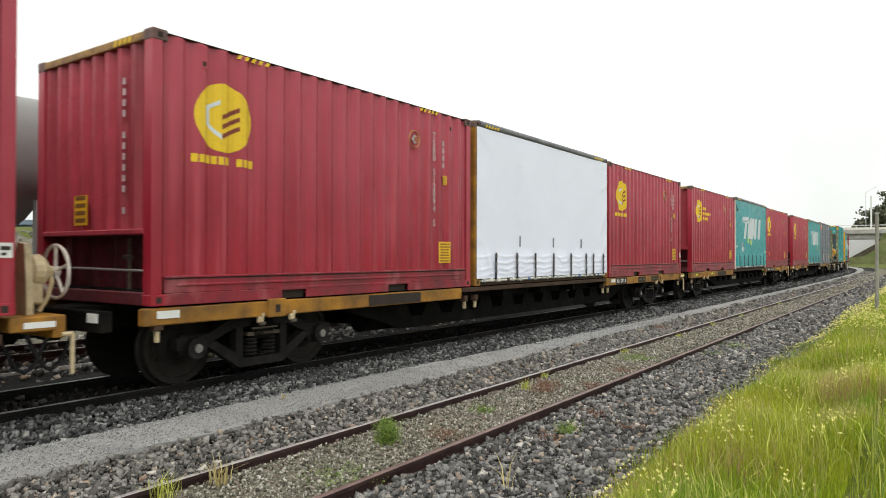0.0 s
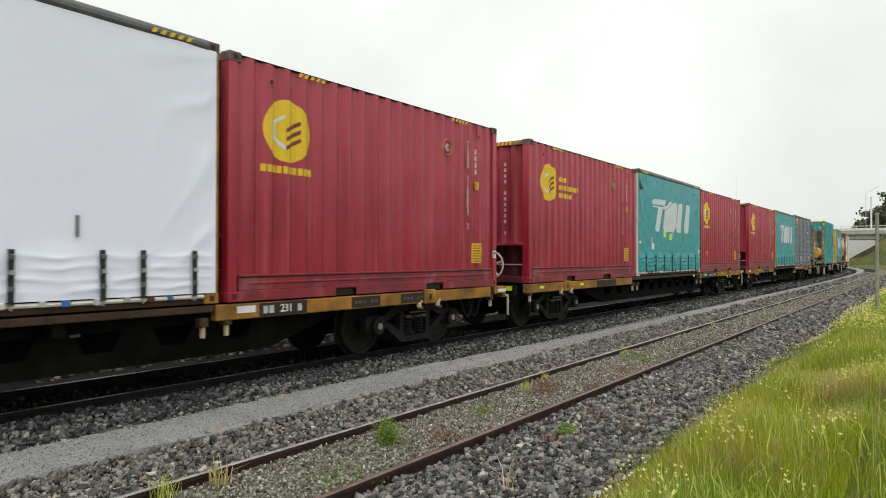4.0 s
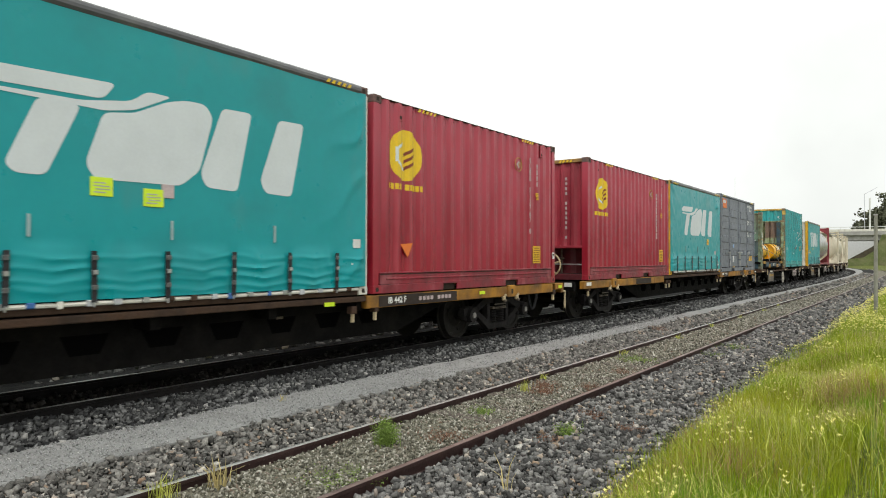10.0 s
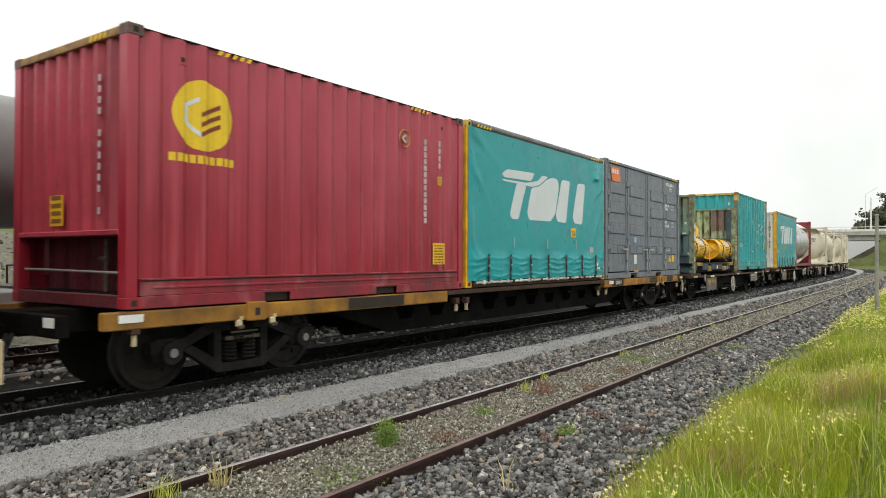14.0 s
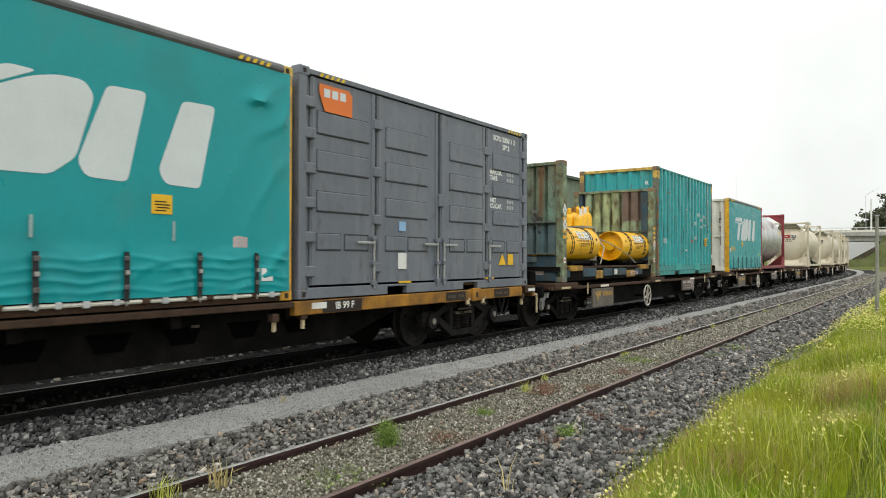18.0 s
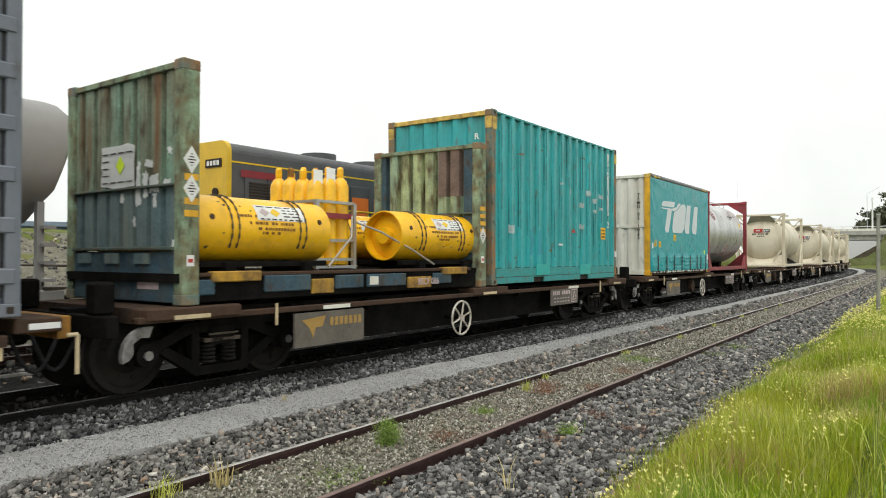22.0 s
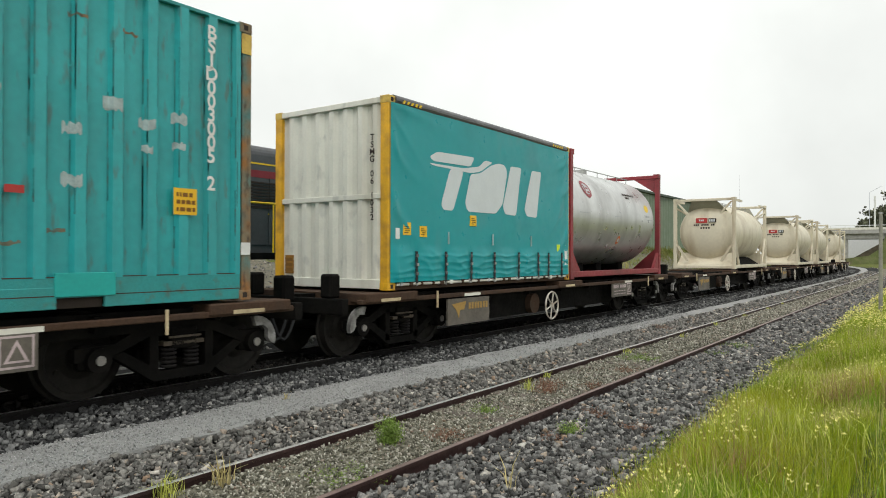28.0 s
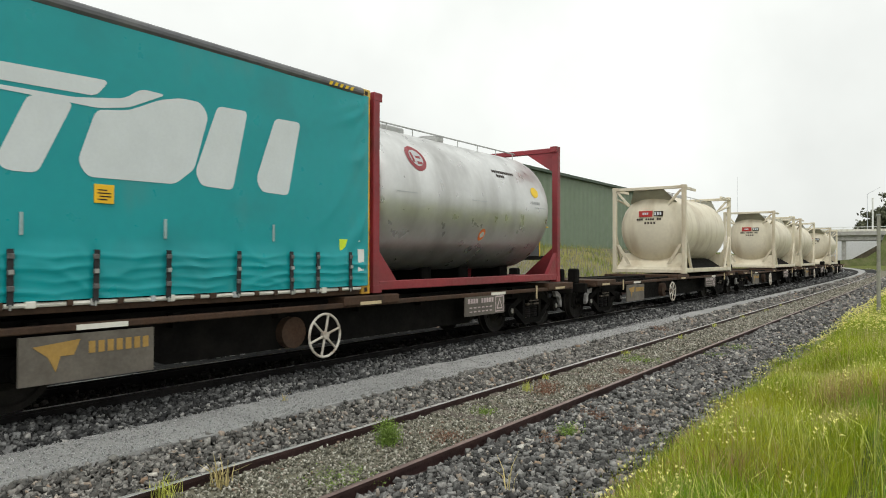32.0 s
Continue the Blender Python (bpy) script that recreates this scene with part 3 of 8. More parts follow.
bend = -0.000226 - 0.000852 * np.clip(ARC, 0, 100) / 100 + 0.00532 * (np.clip(ARC, 0, 100) / 100) ** 2
turn = np.concatenate([[0], np.cumsum((bend[1:] + bend[:-1]) / 2 * STEP)])
turn -= np.interp(0, ARC, turn)
LX = np.concatenate([[0], np.cumsum(-(np.sin(turn[1:]) + np.sin(turn[:-1])) / 2 * STEP)])
LY = np.concatenate([[0], np.cumsum((np.cos(turn[1:]) + np.cos(turn[:-1])) / 2 * STEP)])
LX -= np.interp(0, ARC, LX)
LY -= np.interp(0, ARC, LY)


def line(s, off=0.0, z=0.0):
    """The point at arc length s, off metres to the camera's side of the main track."""
    a = np.interp(s, ARC, turn)
    return (float(np.interp(s, ARC, LX) + off * math.cos(a)), float(np.interp(s, ARC, LY) + off * math.sin(a)), z)


def lines(s, off, z):
    """Points along the line; past 55 m the siding and the path swing slowly away from the main track."""
    off = off + 1.25 * np.clip((s - 55) / 45, 0, 2) ** 2 * np.clip((off - 1.0) / 2.0, 0, 1)
    a = np.interp(s, ARC, turn)
    return np.stack([np.interp(s, ARC, LX) + off * np.cos(a), np.interp(s, ARC, LY) + off * np.sin(a), z + 0 * s], -1)


def heading(s):
    return math.degrees(np.interp(s, ARC, turn))


# the train's way: speed in m/s every two seconds, and the distance run
SPEED = [2.87, 2.80, 2.781, 2.829, 2.861, 2.782, 2.845, 2.761, 2.436, 2.347, 2.273, 2.337, 1.928, 1.748, 1.696, 1.631, 1.483, 1.336]
TIMES = np.linspace(0, 34, 341)
RUN = np.interp(TIMES, np.arange(0, 34.1, 2), SPEED)
RUN = np.concatenate([[0], np.cumsum((RUN[1:] + RUN[:-1]) / 2 * 0.1)]) - 0.243


def run(t):
    return float(np.interp(t, TIMES, RUN))


def ride(first, last, t):
    """The pose at t of a wagon whose bogie pins lie at first and last along the train."""
    a, b = Vector(line(first - run(t))), Vector(line(last - run(t)))
    d = b - a
    c = (a + b) / 2
    return pose(c.x, c.y, 0, 0, 0, math.degrees(math.atan2(-d.x, d.y)))


MOVERS = []  # (thing, first pin, last pin, place on the wagon)
SPINNERS = []  # (wheelset, place on its wagon, radius)


# ---------- ground ----------
def bank(o, s):
    """Height of the land at offset o from the main track."""
    pts = ((-400, 2.2), (-60, 2.4), (-16, 2.35), (-13, 2.1), (-9.5, 0.9), (-6.8, -0.28), (-2.2, -0.30), (1.3, -0.32), (2.3, -0.34), (4.5, -0.38), (5.3, -0.40), (6.2, -0.24), (7.5, -0.12), (9.5, 0.02), (14, 0.1), (40, 0.3), (400, 0.6))
    return np.interp(o, [a for a, _ in pts], [b for _, b in pts])


def land():
    """One sheet from the track to the horizon, finer near the line."""
    near = np.concatenate([np.arange(-16, 16.1, 0.5)])
    xs = np.concatenate([[-2500, -1200, -600, -300, -150, -90, -60, -40, -28, -20], near, [20, 28, 40, 60, 90, 150, 300, 600, 1200, 2500]])
    ys = np.concatenate([[-2500, -1000, -400, -150, -60, -30], np.arange(-15, 60, 0.5), np.arange(60, 160, 2.0), [180, 220, 300, 500, 900, 1600, 3000]])
    gx, gy = np.meshgrid(xs, ys)
    off, arc = gx.copy(), gy.copy()
    for _ in range(4):
        arc = np.clip(arc, -60, 200)
        a = np.interp(arc, ARC, turn)
        dx, dy = gx - np.interp(arc, ARC, LX), gy - np.interp(arc, ARC, LY)
        arc = arc + (-np.sin(a) * dx + np.cos(a) * dy)
        off = np.cos(a) * dx + np.sin(a) * dy
    gz = bank(off, arc)
    rough = (np.abs(off) < 40) & (np.abs(off - 0.5) > 6)
    gz = gz + rough * 0.04 * np.sin(gx * 2.1 + gy * 0.7) * np.cos(gy * 1.7 - gx)
    vs = np.stack([gx, gy, gz], -1).reshape(-1, 3)
    w = len(xs)
    fs = [(j * w + i, j * w + i + 1, (j + 1) * w + i + 1, (j + 1) * w + i) for j in range(len(ys) - 1) for i in range(w - 1)]
    return tagged(mesh_object("ground", vs.tolist(), fs, "earth", smooth=True), "weedy green and brown earth beside the railway", "ground", kind="structure")


land()


def strip(name, mat, offs, s0, s1, label, category, step=0.5, wobble=0.0, shrink=0.0):
    """A long bed laid along the line: offs are (offset, height) pairs across it."""
    s = np.concatenate([np.arange(s0, 60, step), np.arange(60, s1 + 0.1, 2.0)])
    rng = np.random.RandomState(len(name))
    cols = []
    for k, (o, z) in enumerate(offs):
        edge = wobble if k in (0, 1, len(offs) - 2, len(offs) - 1) else 0
        inset = shrink * np.interp(s, (8, 16), (0, 1)) if k < 2 else 0.0
        cols.append(lines(s, o + inset + edge * rng.randn(len(s)), z))
    vs = np.stack(cols, 1).reshape(-1, 3)
    w = len(offs)
    fs = [(j * w + i, j * w + i + 1, (j + 1) * w + i + 1, (j + 1) * w + i) for j in range(len(s) - 1) for i in range(w - 1)]
    return tagged(mesh_object(name, vs.tolist(), fs, mat), label, category, kind="structure")


strip("ballast_bed", "shaded", ((-1.9, -0.36), (-1.25, -0.17), (-0.45, -0.13), (0.45, -0.13), (0.8, -0.14), (1.30, -0.16), (1.72, -0.19), (1.9, -0.36)), -20, 200, "stone ballast under the main track, darkened for the train's shade", "ballast", wobble=0.01)
strip("path", "path", ((1.36, -0.40), (1.40, -0.155), (1.8, -0.145), (2.19, -0.165), (2.23, -0.42)), -20, 200, "pale grey crushed-dust walking path beside the track", "path", wobble=0.025, shrink=0.32)
strip("siding_ballast", "bed", ((2.2, -0.45), (2.3, -0.25), (2.9, -0.31), (4.35, -0.31), (5.2, -0.34), (5.9, -0.45)), -20, 200, "blue-grey stone ballast of the disused siding", "ballast", wobble=0.03)
strip("siding_bed", "siding_bed", ((3.06, -0.31), (3.10, -0.275), (3.6, -0.27), (4.10, -0.275), (4.16, -0.31)), -20, 200, "silted pale gravel between the siding rails", "gravel", wobble=0.0)
strip("cess", "bed", ((-2.5, -0.45), (-2.4, -0.265), (-1.8, -0.26), (-1.7, -0.45)), -20, 200, "dark stony strip between the tracks", "gravel", wobble=0.02)
strip("gravel_bank", "siding_bed", ((-13.4, 1.9), (-13.1, 2.16), (-9.5, 0.93), (-6.7, -0.24), (-6.3, -0.45)), -20, 27, "loose brown gravel bank beyond the far track", "gravel", wobble=0.04)
strip("cable_trough", "concrete", ((-2.86, -0.30), (-2.85, -0.165), (-2.80, -0.165), (-2.79, -0.30)), -20, 90, "pale concrete cable trough between the tracks", "trough", wobble=0.008)
strip("far_ballast", "bed", ((-6.6, -0.40), (-5.6, -0.18), (-4.2, -0.15), (-2.9, -0.18), (-2.2, -0.40)), -20, 200, "stone ballast under the far standing track", "ballast", wobble=0.03)


def rail(name, off, top, head, label, steel="rail"):
    """A flat-bottomed rail along the line; its worn head is a part."""
    s = np.concatenate([np.arange(-20, 60, 0.5), np.arange(60, 200, 2.0)])
    prof = ((-0.055, -0.135), (-0.055, -0.122), (-0.010, -0.105), (-0.010, -0.038), (-0.030, -0.030), (-0.030, -0.004), (0.030, -0.004), (0.030, -0.030), (0.010, -0.038), (0.010, -0.105), (0.055, -0.122), (0.055, -0.135))
    vs = np.stack([lines(s, off + o, top + z) for o, z in prof], 1).reshape(-1, 3)
    w = len(prof)
    fs = [(j * w + i, j * w + (i + 1) % w, (j + 1) * w + (i + 1) % w, (j + 1) * w + i) for j in range(len(s) - 1) for i in range(w)]
    ob = tagged(mesh_object(name, vs.tolist(), fs, steel), label, "rail", kind="structure")
    cap = ((-0.026, -0.0035), (-0.018, 0.0), (0.018, 0.0), (0.026, -0.0035))
    vs = np.stack([lines(s, off + o, top + z) for o, z in cap], 1).reshape(-1, 3)
    fs = [(j * 4 + i, j * 4 + i + 1, (j + 1) * 4 + i + 1, (j + 1) * 4 + i) for j in range(len(s) - 1) for i in range(3)]
    mesh_object("rail_head", vs.tolist(), fs, head, ob)
    return ob


rail("rail", 0.565, 0.0, "railhead_bright", "dark running rail of the main track", "rail_black")
rail("rail", -0.565, 0.0, "railhead_bright", "dark running rail of the main track", "rail_black")
rail("rail", 3.045, -0.2, "railhead_silver", "rusty brown siding rail with a polished head")
rail("rail", 4.18, -0.2, "railhead", "rusty brown rail of the siding")
rail("rail", -3.6, -0.02, "railhead", "rusty rail of the far track")
rail("rail", -4.74, -0.02, "railhead", "rusty rail of the far track")


# ---------- wagon running gear ----------
WHEEL_R = 0.44


WHEEL_MESH = None


def wheels(parent, y):
    """A wheelset under a wagon; it turns with the wagon's way."""
    global WHEEL_MESH
    if WHEEL_MESH is None:
        bm = bmesh.new()
        prof = [(-0.07, 0.47), (-0.045, 0.47), (-0.035, WHEEL_R), (0.06, WHEEL_R - 0.01), (0.06, 0.37), (0.035, 0.35), (0.02, 0.22), (0.055, 0.16), (0.06, 0.10), (0.09, 0.09), (0.09, 0.02)]
        for side in (1, -1):
            lathe(bm, [(side * (0.565 + w), r) for w, r in prof], (0, 0, 0), 0, 32)
        rod(bm, (-0.93, 0, 0), (0.93, 0, 0), 0.065, 12)
        for side in (1, -1):  # bolts on the axle's end cap and casting marks on the disc
            for k in range(3):
                a = 2 * math.pi * k / 3
                rod(bm, (side * 0.62, 0.27 * math.cos(a), 0.27 * math.sin(a)), (side * 0.60, 0.27 * math.cos(a), 0.27 * math.sin(a)), 0.03, 6)
        WHEEL_MESH = bpy.data.meshes.new("wheelset")
        bm.to_mesh(WHEEL_MESH)
        bm.free()
        WHEEL_MESH.materials.append(M["wheel"])
    ob = new("wheelset", WHEEL_MESH)
    ob.parent = parent
    SPINNERS.append((ob, (0, y, WHEEL_R)))
    return ob


def bogie(parent, y, half=0.96, mat="bogie"):
    """A three-piece bogie: two cast side frames with springs and axle boxes, a bolster and two wheelsets."""
    for side in (1, -1):
        x0, x1 = side * 0.80, side * 0.92
        bm = bmesh.new()
        slab(bm, [(y - half - 0.22, 0.56), (y - half + 0.18, 0.58), (y - 0.45, 0.74), (y + 0.45, 0.74), (y + half - 0.18, 0.58), (y + half + 0.22, 0.56),
                  (y + half + 0.22, 0.43), (y + half - 0.15, 0.45), (y + 0.40, 0.62), (y - 0.40, 0.62), (y - half + 0.15, 0.45), (y - half - 0.22, 0.43)], 0, x0, x1)
        slab(bm, [(y - half + 0.16, 0.45), (y - half + 0.28, 0.49), (y - 0.26, 0.24), (y + 0.26, 0.24), (y + half - 0.28, 0.49), (y + half - 0.16, 0.45), (y + 0.34, 0.14), (y - 0.34, 0.14)], 0, x0, x1)
        for d in (-1, 1):
            box(bm, x0, x1, y + d * 0.34 - 0.05, y + d * 0.34 + 0.05, 0.2, 0.66)
        part("side_frame", bm, mat, parent)
        for d in (-0.14, 0.14):
            bm = bmesh.new()
            for k in range(5):
                ring(bm, (side * 0.86, y + d, 0.28 + 0.045 * k), 0.075, 0.017, 2, 14, 5)
            part("spring", bm, "bogie", parent)
        boxpart("spring_cap", "chain", parent, (side * 0.80, side * 0.95, y - 0.25, y + 0.25, 0.505, 0.55))
        for d in (-half, half):
            bm = bmesh.new()
            rod(bm, (side * 0.80, y + d, WHEEL_R), (side * 0.99, y + d, WHEEL_R), 0.125, 14)
            box(bm, side * 0.78, side * 0.90, y + d - 0.17, y + d + 0.17, WHEEL_R - 0.1, WHEEL_R + 0.15, 0.02)
            axle = part("axle_box", bm, mat, parent)
            rodpart("end_cap", "glint_cap", axle, ((side * 0.99, y + d, WHEEL_R), (side * 1.01, y + d, WHEEL_R), 0.05, 10))
    boxpart("bolster", "black", parent, (-0.95, 0.95, y - 0.17, y + 0.17, 0.46, 0.70), bevel=0.02)
    # black boxes added to block the bright gravel visible through the bogie
    for d in (-1, 1):
        boxpart("brake_beam", "black", parent, (-0.72, 0.72, y + d * 0.36 - 0.05, y + d * 0.36 + 0.05, 0.28, 0.48), bevel=0.02)
    boxpart("brake_rigging", "black", parent, (-0.06, 0.06, y - 0.80, y + 0.80, 0.22, 0.56), bevel=0.02)
    boxpart("brake_lever", "chain", parent, (0.955, 0.975, y - 0.20, y + 0.20, 0.585, 0.605), (0.955, 0.975, y - 0.02, y + 0.12, 0.52, 0.54))
    for d in (-half, half):
        wheels(parent, y + d)


def frame_horn(parent, y, out):
    """The pale curved outer end of a cast side frame, over the axle box."""
    bm = bmesh.new()
    rim = [(0.29, a) for a in np.linspace(-0.25, 1.75, 10)] + [(0.17, 1.6), (0.20, 1.1), (0.21, 0.6), (0.17, 0.1), (0.22, -0.2)]
    slab(bm, [(y + out * r * math.cos(a), WHEEL_R + 0.02 + r * math.sin(a)) for r, a in rim], 0, 0.93, 1.0)
    part("frame_horn", bm, "pale_cast", parent, "pale grey curved end of the bogie frame")


def handwheel(parent, x, y, z, r, axis, mat, label, spokes=6):
    bm = bmesh.new()
    ring(bm, (x, y, z), r, 0.017, axis, 32, 6)
    rim = part("handwheel", bm, mat, parent, label)
    hub = Vector((0.03, 0, 0) if axis == 0 else (0, 0.03, 0))
    c = Vector((x, y, z))
    rodpart("hub", mat, rim, (c - hub, c + hub, 0.05, 12))
    for k in range(spokes):
        a = 2 * math.pi * k / spokes + 0.3
        d = Vector((0, math.cos(a), math.sin(a)) if axis == 0 else (math.cos(a), 0, math.sin(a)))
        rodpart("spoke", mat, rim, (c + d * 0.03, c + d * r, 0.016, 6))
    return rim


def hose(parent, y, out):
    bm = bmesh.new()
    pts = [Vector((0.25, y + out * 0.5 * k / 8, 0.72 - 0.42 * math.sin(math.pi * k / 8))) for k in range(9)]
    tube(bm, pts, 0.022)
    part("brake_hose", bm, "strap", parent)


def shift(first, last, u, z=0.0):
    return pose(0, u - (first + last) / 2, z)


def brake_gear(w, b, lime):
    """The handbrake stand, gear case, wheel and flag at a wagon's end."""
    paint = "cream" if lime else "wheel_pale"
    bm = bmesh.new()
    slab(bm, [(0.60, 0.93), (0.94, 0.93), (0.92, 1.30), (0.88, 1.58), (0.74, 1.60), (0.66, 1.30)], 1, b - 0.19, b - 0.13)
    stand = part("handbrake_stand", bm, "cream", w, "cream-painted handbrake gear stand")
    bm = bmesh.new()
    lathe(bm, [(b - 0.13, 0.10), (b - 0.10, 0.15), (b - 0.02, 0.16), (b + 0.03, 0.12), (b + 0.05, 0.05), (b + 0.12, 0.04)], (0.78, 0, 1.33), 1, 18)
    box(bm, 0.68, 0.88, b - 0.13, b - 0.01, 1.02, 1.30, 0.02)
    part("gear_case", bm, "cream", stand)
    bm = bmesh.new()
    tube(bm, [(0.84, b + 0.05, 1.36), (0.86, b + 0.07, 1.22), (0.84, b + 0.04, 1.08), (0.80, b - 0.02, 0.95)], 0.022)
    part("pawl_lever", bm, "cream", stand)
    rodpart("gear_chain", "chain", stand, ((0.78, b - 0.05, 1.05), (0.78, b - 0.05, 0.90), 0.02))
    if lime:
        boxpart("reflective_strip", "lime", stand, (0.80, 0.90, b - 0.20, b - 0.191, 1.28, 1.57))
    handwheel(w, 0.78, b + 0.14, 1.32, 0.255, 1, paint, "spoked handbrake wheel", 5)


DECK = 0.955


def long_wagon(u0, u1, pins, boxes, label, brake=True, plate=None, code="", lime=True, boards=()):
    """A skeletal container wagon with orange-yellow side beams and a deep black centre frame."""
    w = thing("container_wagon", label, "wagon", "container wagons of the train")
    mid = (pins[0] + pins[1]) / 2
    a, b = u0 - mid, u1 - mid
    p0, p1 = pins[0] - mid, pins[1] - mid
    bm = bmesh.new()
    box(bm, -0.25, 0.25, a, b, 0.68, 0.93)
    slab(bm, [(p0 - 0.3, 0.93), (p1 + 0.3, 0.93), (p1 + 0.3, 0.72), (p1 - 1.6, 0.70), (p1 - 2.9, 0.32), (p0 + 2.9, 0.32), (p0 + 1.6, 0.70), (p0 - 0.3, 0.72)], 0, 0.72, 0.80)
    slab(bm, [(p0 - 0.3, 0.93), (p1 + 0.3, 0.93), (p1 + 0.3, 0.72), (p1 - 1.6, 0.70), (p1 - 2.9, 0.32), (p0 + 2.9, 0.32), (p0 + 1.6, 0.70), (p0 - 0.3, 0.72)], 0, -0.80, -0.72)
    box(bm, -0.72, 0.72, p0 + 2.9, p1 - 2.9, 0.33, 0.36)
    for k in range(9):
        y = p0 + 1 + (p1 - p0 - 2) * k / 8
        box(bm, -1.1, 1.1, y - 0.06, y + 0.06, 0.72, 0.90)
    part("centre_frame", bm, "black", w)
    k = p0 + 3.3
    while k < p1 - 3.0:  # black plates painting the shade in lightening holes, with a small pale bracket
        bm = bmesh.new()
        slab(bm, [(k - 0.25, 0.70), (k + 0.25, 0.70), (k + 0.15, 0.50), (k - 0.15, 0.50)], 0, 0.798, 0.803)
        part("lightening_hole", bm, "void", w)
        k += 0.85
    boxpart("hose_clip", "chain", w, (0.803, 0.83, p0 + 4.9, p0 + 5.0, 0.70, 0.73), (0.803, 0.83, p1 - 5.4, p1 - 5.3, 0.68, 0.71))
    end_len = 5.9
    for s in (1, -1):
        x0, x1 = (1.10, 1.215) if s > 0 else (-1.215, -1.10)
        for c0, c1 in ((a + 0.35, a + 0.2 + end_len), (b - 0.55 - end_len, b - 0.6)):
            boxpart("side_beam", "beam", w, (x0, x1, c0, c1, 0.755, 0.935), bevel=0.012)
        boxpart("side_rail", "rust", w, (x0, x1, a + 0.22 + end_len, b - 0.57 - end_len, 0.86, 0.935), bevel=0.01)
    boxpart("black_panel", "dark", w, (1.1, 1.2185, a + 3.75, a + 4.95, 0.77, 0.92), label="black painted section of the beam")
    if plate is not None:
        y = plate - mid
        board = boxpart("number_board", "dark", w, (1.1, 1.2185, y, y + (2.0 if code == "IB 442 F" else 0.76), 0.765, 0.925), label="black board with white lettering")
        lettering("board_letters", code, 0.13, "white", board, on_side(1.2195, y + 0.42, 0.845))
        if code == "231":
            boxpart("board_bars", "worn_white", board, *[(1.2185, 1.2198, y + d, y + d + 0.07, 0.80, 0.89) for d in (0.06, 0.15, 0.60)])
        if code == "IB 442 F":
            bm = bmesh.new()
            for k in range(9):
                if k != 4:
                    box(bm, 1.2185, 1.2198, y + 0.95 + 0.1 * k, y + 1.02 + 0.1 * k, 0.815, 0.875)
            part("board_bars", bm, "faded", board)
    for y0, y1 in boards:
        bd = boxpart("tare_board", "dark", w, (1.1, 1.2185, y0 - mid, y1 - mid, 0.775, 0.92), label="black board with faint marks")
        boxpart("board_bars", "chain", bd, *[(1.2185, 1.2198, y0 - mid + (y1 - y0) * (0.1 + 0.14 * k), y0 - mid + (y1 - y0) * (0.19 + 0.14 * k), 0.825, 0.87) for k in range(6) if k != 3])
    if not lime:
        for y in (a + 0.62, b - 6.04):
            boxpart("side_reflector", "white", w, (1.214, 1.222, y - 0.13, y + 0.13, 0.825, 0.905))
    for y, mat in ((a + 0.95, "lime"), (a + 2.9, "lime"), (b - 3.4, "lime"), (b - 7.2, "lime"))[: 4 if lime else 0]:
        boxpart("reflector", mat, w, (1.214, 1.222, y - 0.09, y + 0.09, 0.83, 0.885))
    for y in (p0 - 0.02, p1 - 0.02):
        boxpart("lift_bracket", "beam", w, (1.2, 1.25, y - 0.15, y + 0.12, 0.74, 0.96), bevel=0.01)
        boxpart("bracket_slot", "dark", w, (1.249, 1.253, y - 0.05, y + 0.02, 0.80, 0.89))
        for d in (-0.34, 0.34):
            clamp = boxpart("side_clamp", "cream", w, (1.17, 1.23, y + d * 0.72 - 0.04, y + d * 0.72 + 0.04, 0.68, 0.765), bevel=0.015)
            rodpart("clamp_pin", "cream", clamp, ((1.225, y + d * 0.72 + 0.02, 0.76), (1.225, y + d * 0.72 + 0.02, 0.80), 0.02))
            boxpart("clamp_link", "chain", clamp, (1.20, 1.25, y + d * 0.72 - 0.03, y + d * 0.72 + 0.05, 0.655, 0.70), bevel=0.01)
    for e, d in ((a, -1), (b, 1)):
        boxpart("headstock", "black" if d < 0 else "beam", w, (-1.15, 1.15, e - 0.06, e + 0.06, 0.72, 0.93), bevel=0.01)
        bm = bmesh.new()
        box(bm, -0.11, 0.11, e, e + d * 0.35, 0.62, 0.80, 0.02)
        box(bm, -0.16, 0.16, e + d * 0.35, e + d * 0.55, 0.58, 0.86, 0.04)
        part("coupler", bm, "black", w)
        hose(w, e + d * 0.1, d)
    boxpart("end_reflector", "lime" if lime else "white", w, (0.92, 1.10, a - 0.075, a - 0.06, 0.82, 0.91))
    if brake:
        brake_gear(w, b, lime)
    boxpart("end_platform", "beam" if brake else "rust", w, (0.55, 1.2, b - 0.44, b - 0.04, 0.80, 0.93), bevel=0.01)
    boxpart("platform_reflector", "white" if not lime else "lime", w, (1.199, 1.206, b - (0.33 if not lime else 0.30), b - (0.06 if not lime else 0.14), 0.83, 0.885))
    rodpart("step_iron", "cream", w, ((1.15, b + 0.02, 0.75), (1.15, b + 0.12, 0.75), 0.02), ((1.15, b + 0.12, 0.75), (1.15, b + 0.12, 0.38), 0.02))
    bm = bmesh.new()
    rod(bm, (0.35, p0 + 2.4, 0.48), (0.35, p0 + 3.3, 0.48), 0.2, 14)
    part("air_tank", bm, "black", w)
    bogie(w, p0)
    bogie(w, p1)
    for y in boxes:
        for d in (0.12, 5.85):
            boxpart("twistlock", "rust", w, (1.10, 1.21, y - mid + d - 0.05, y - mid + d + 0.05, 0.70, 0.80), bevel=0.01)
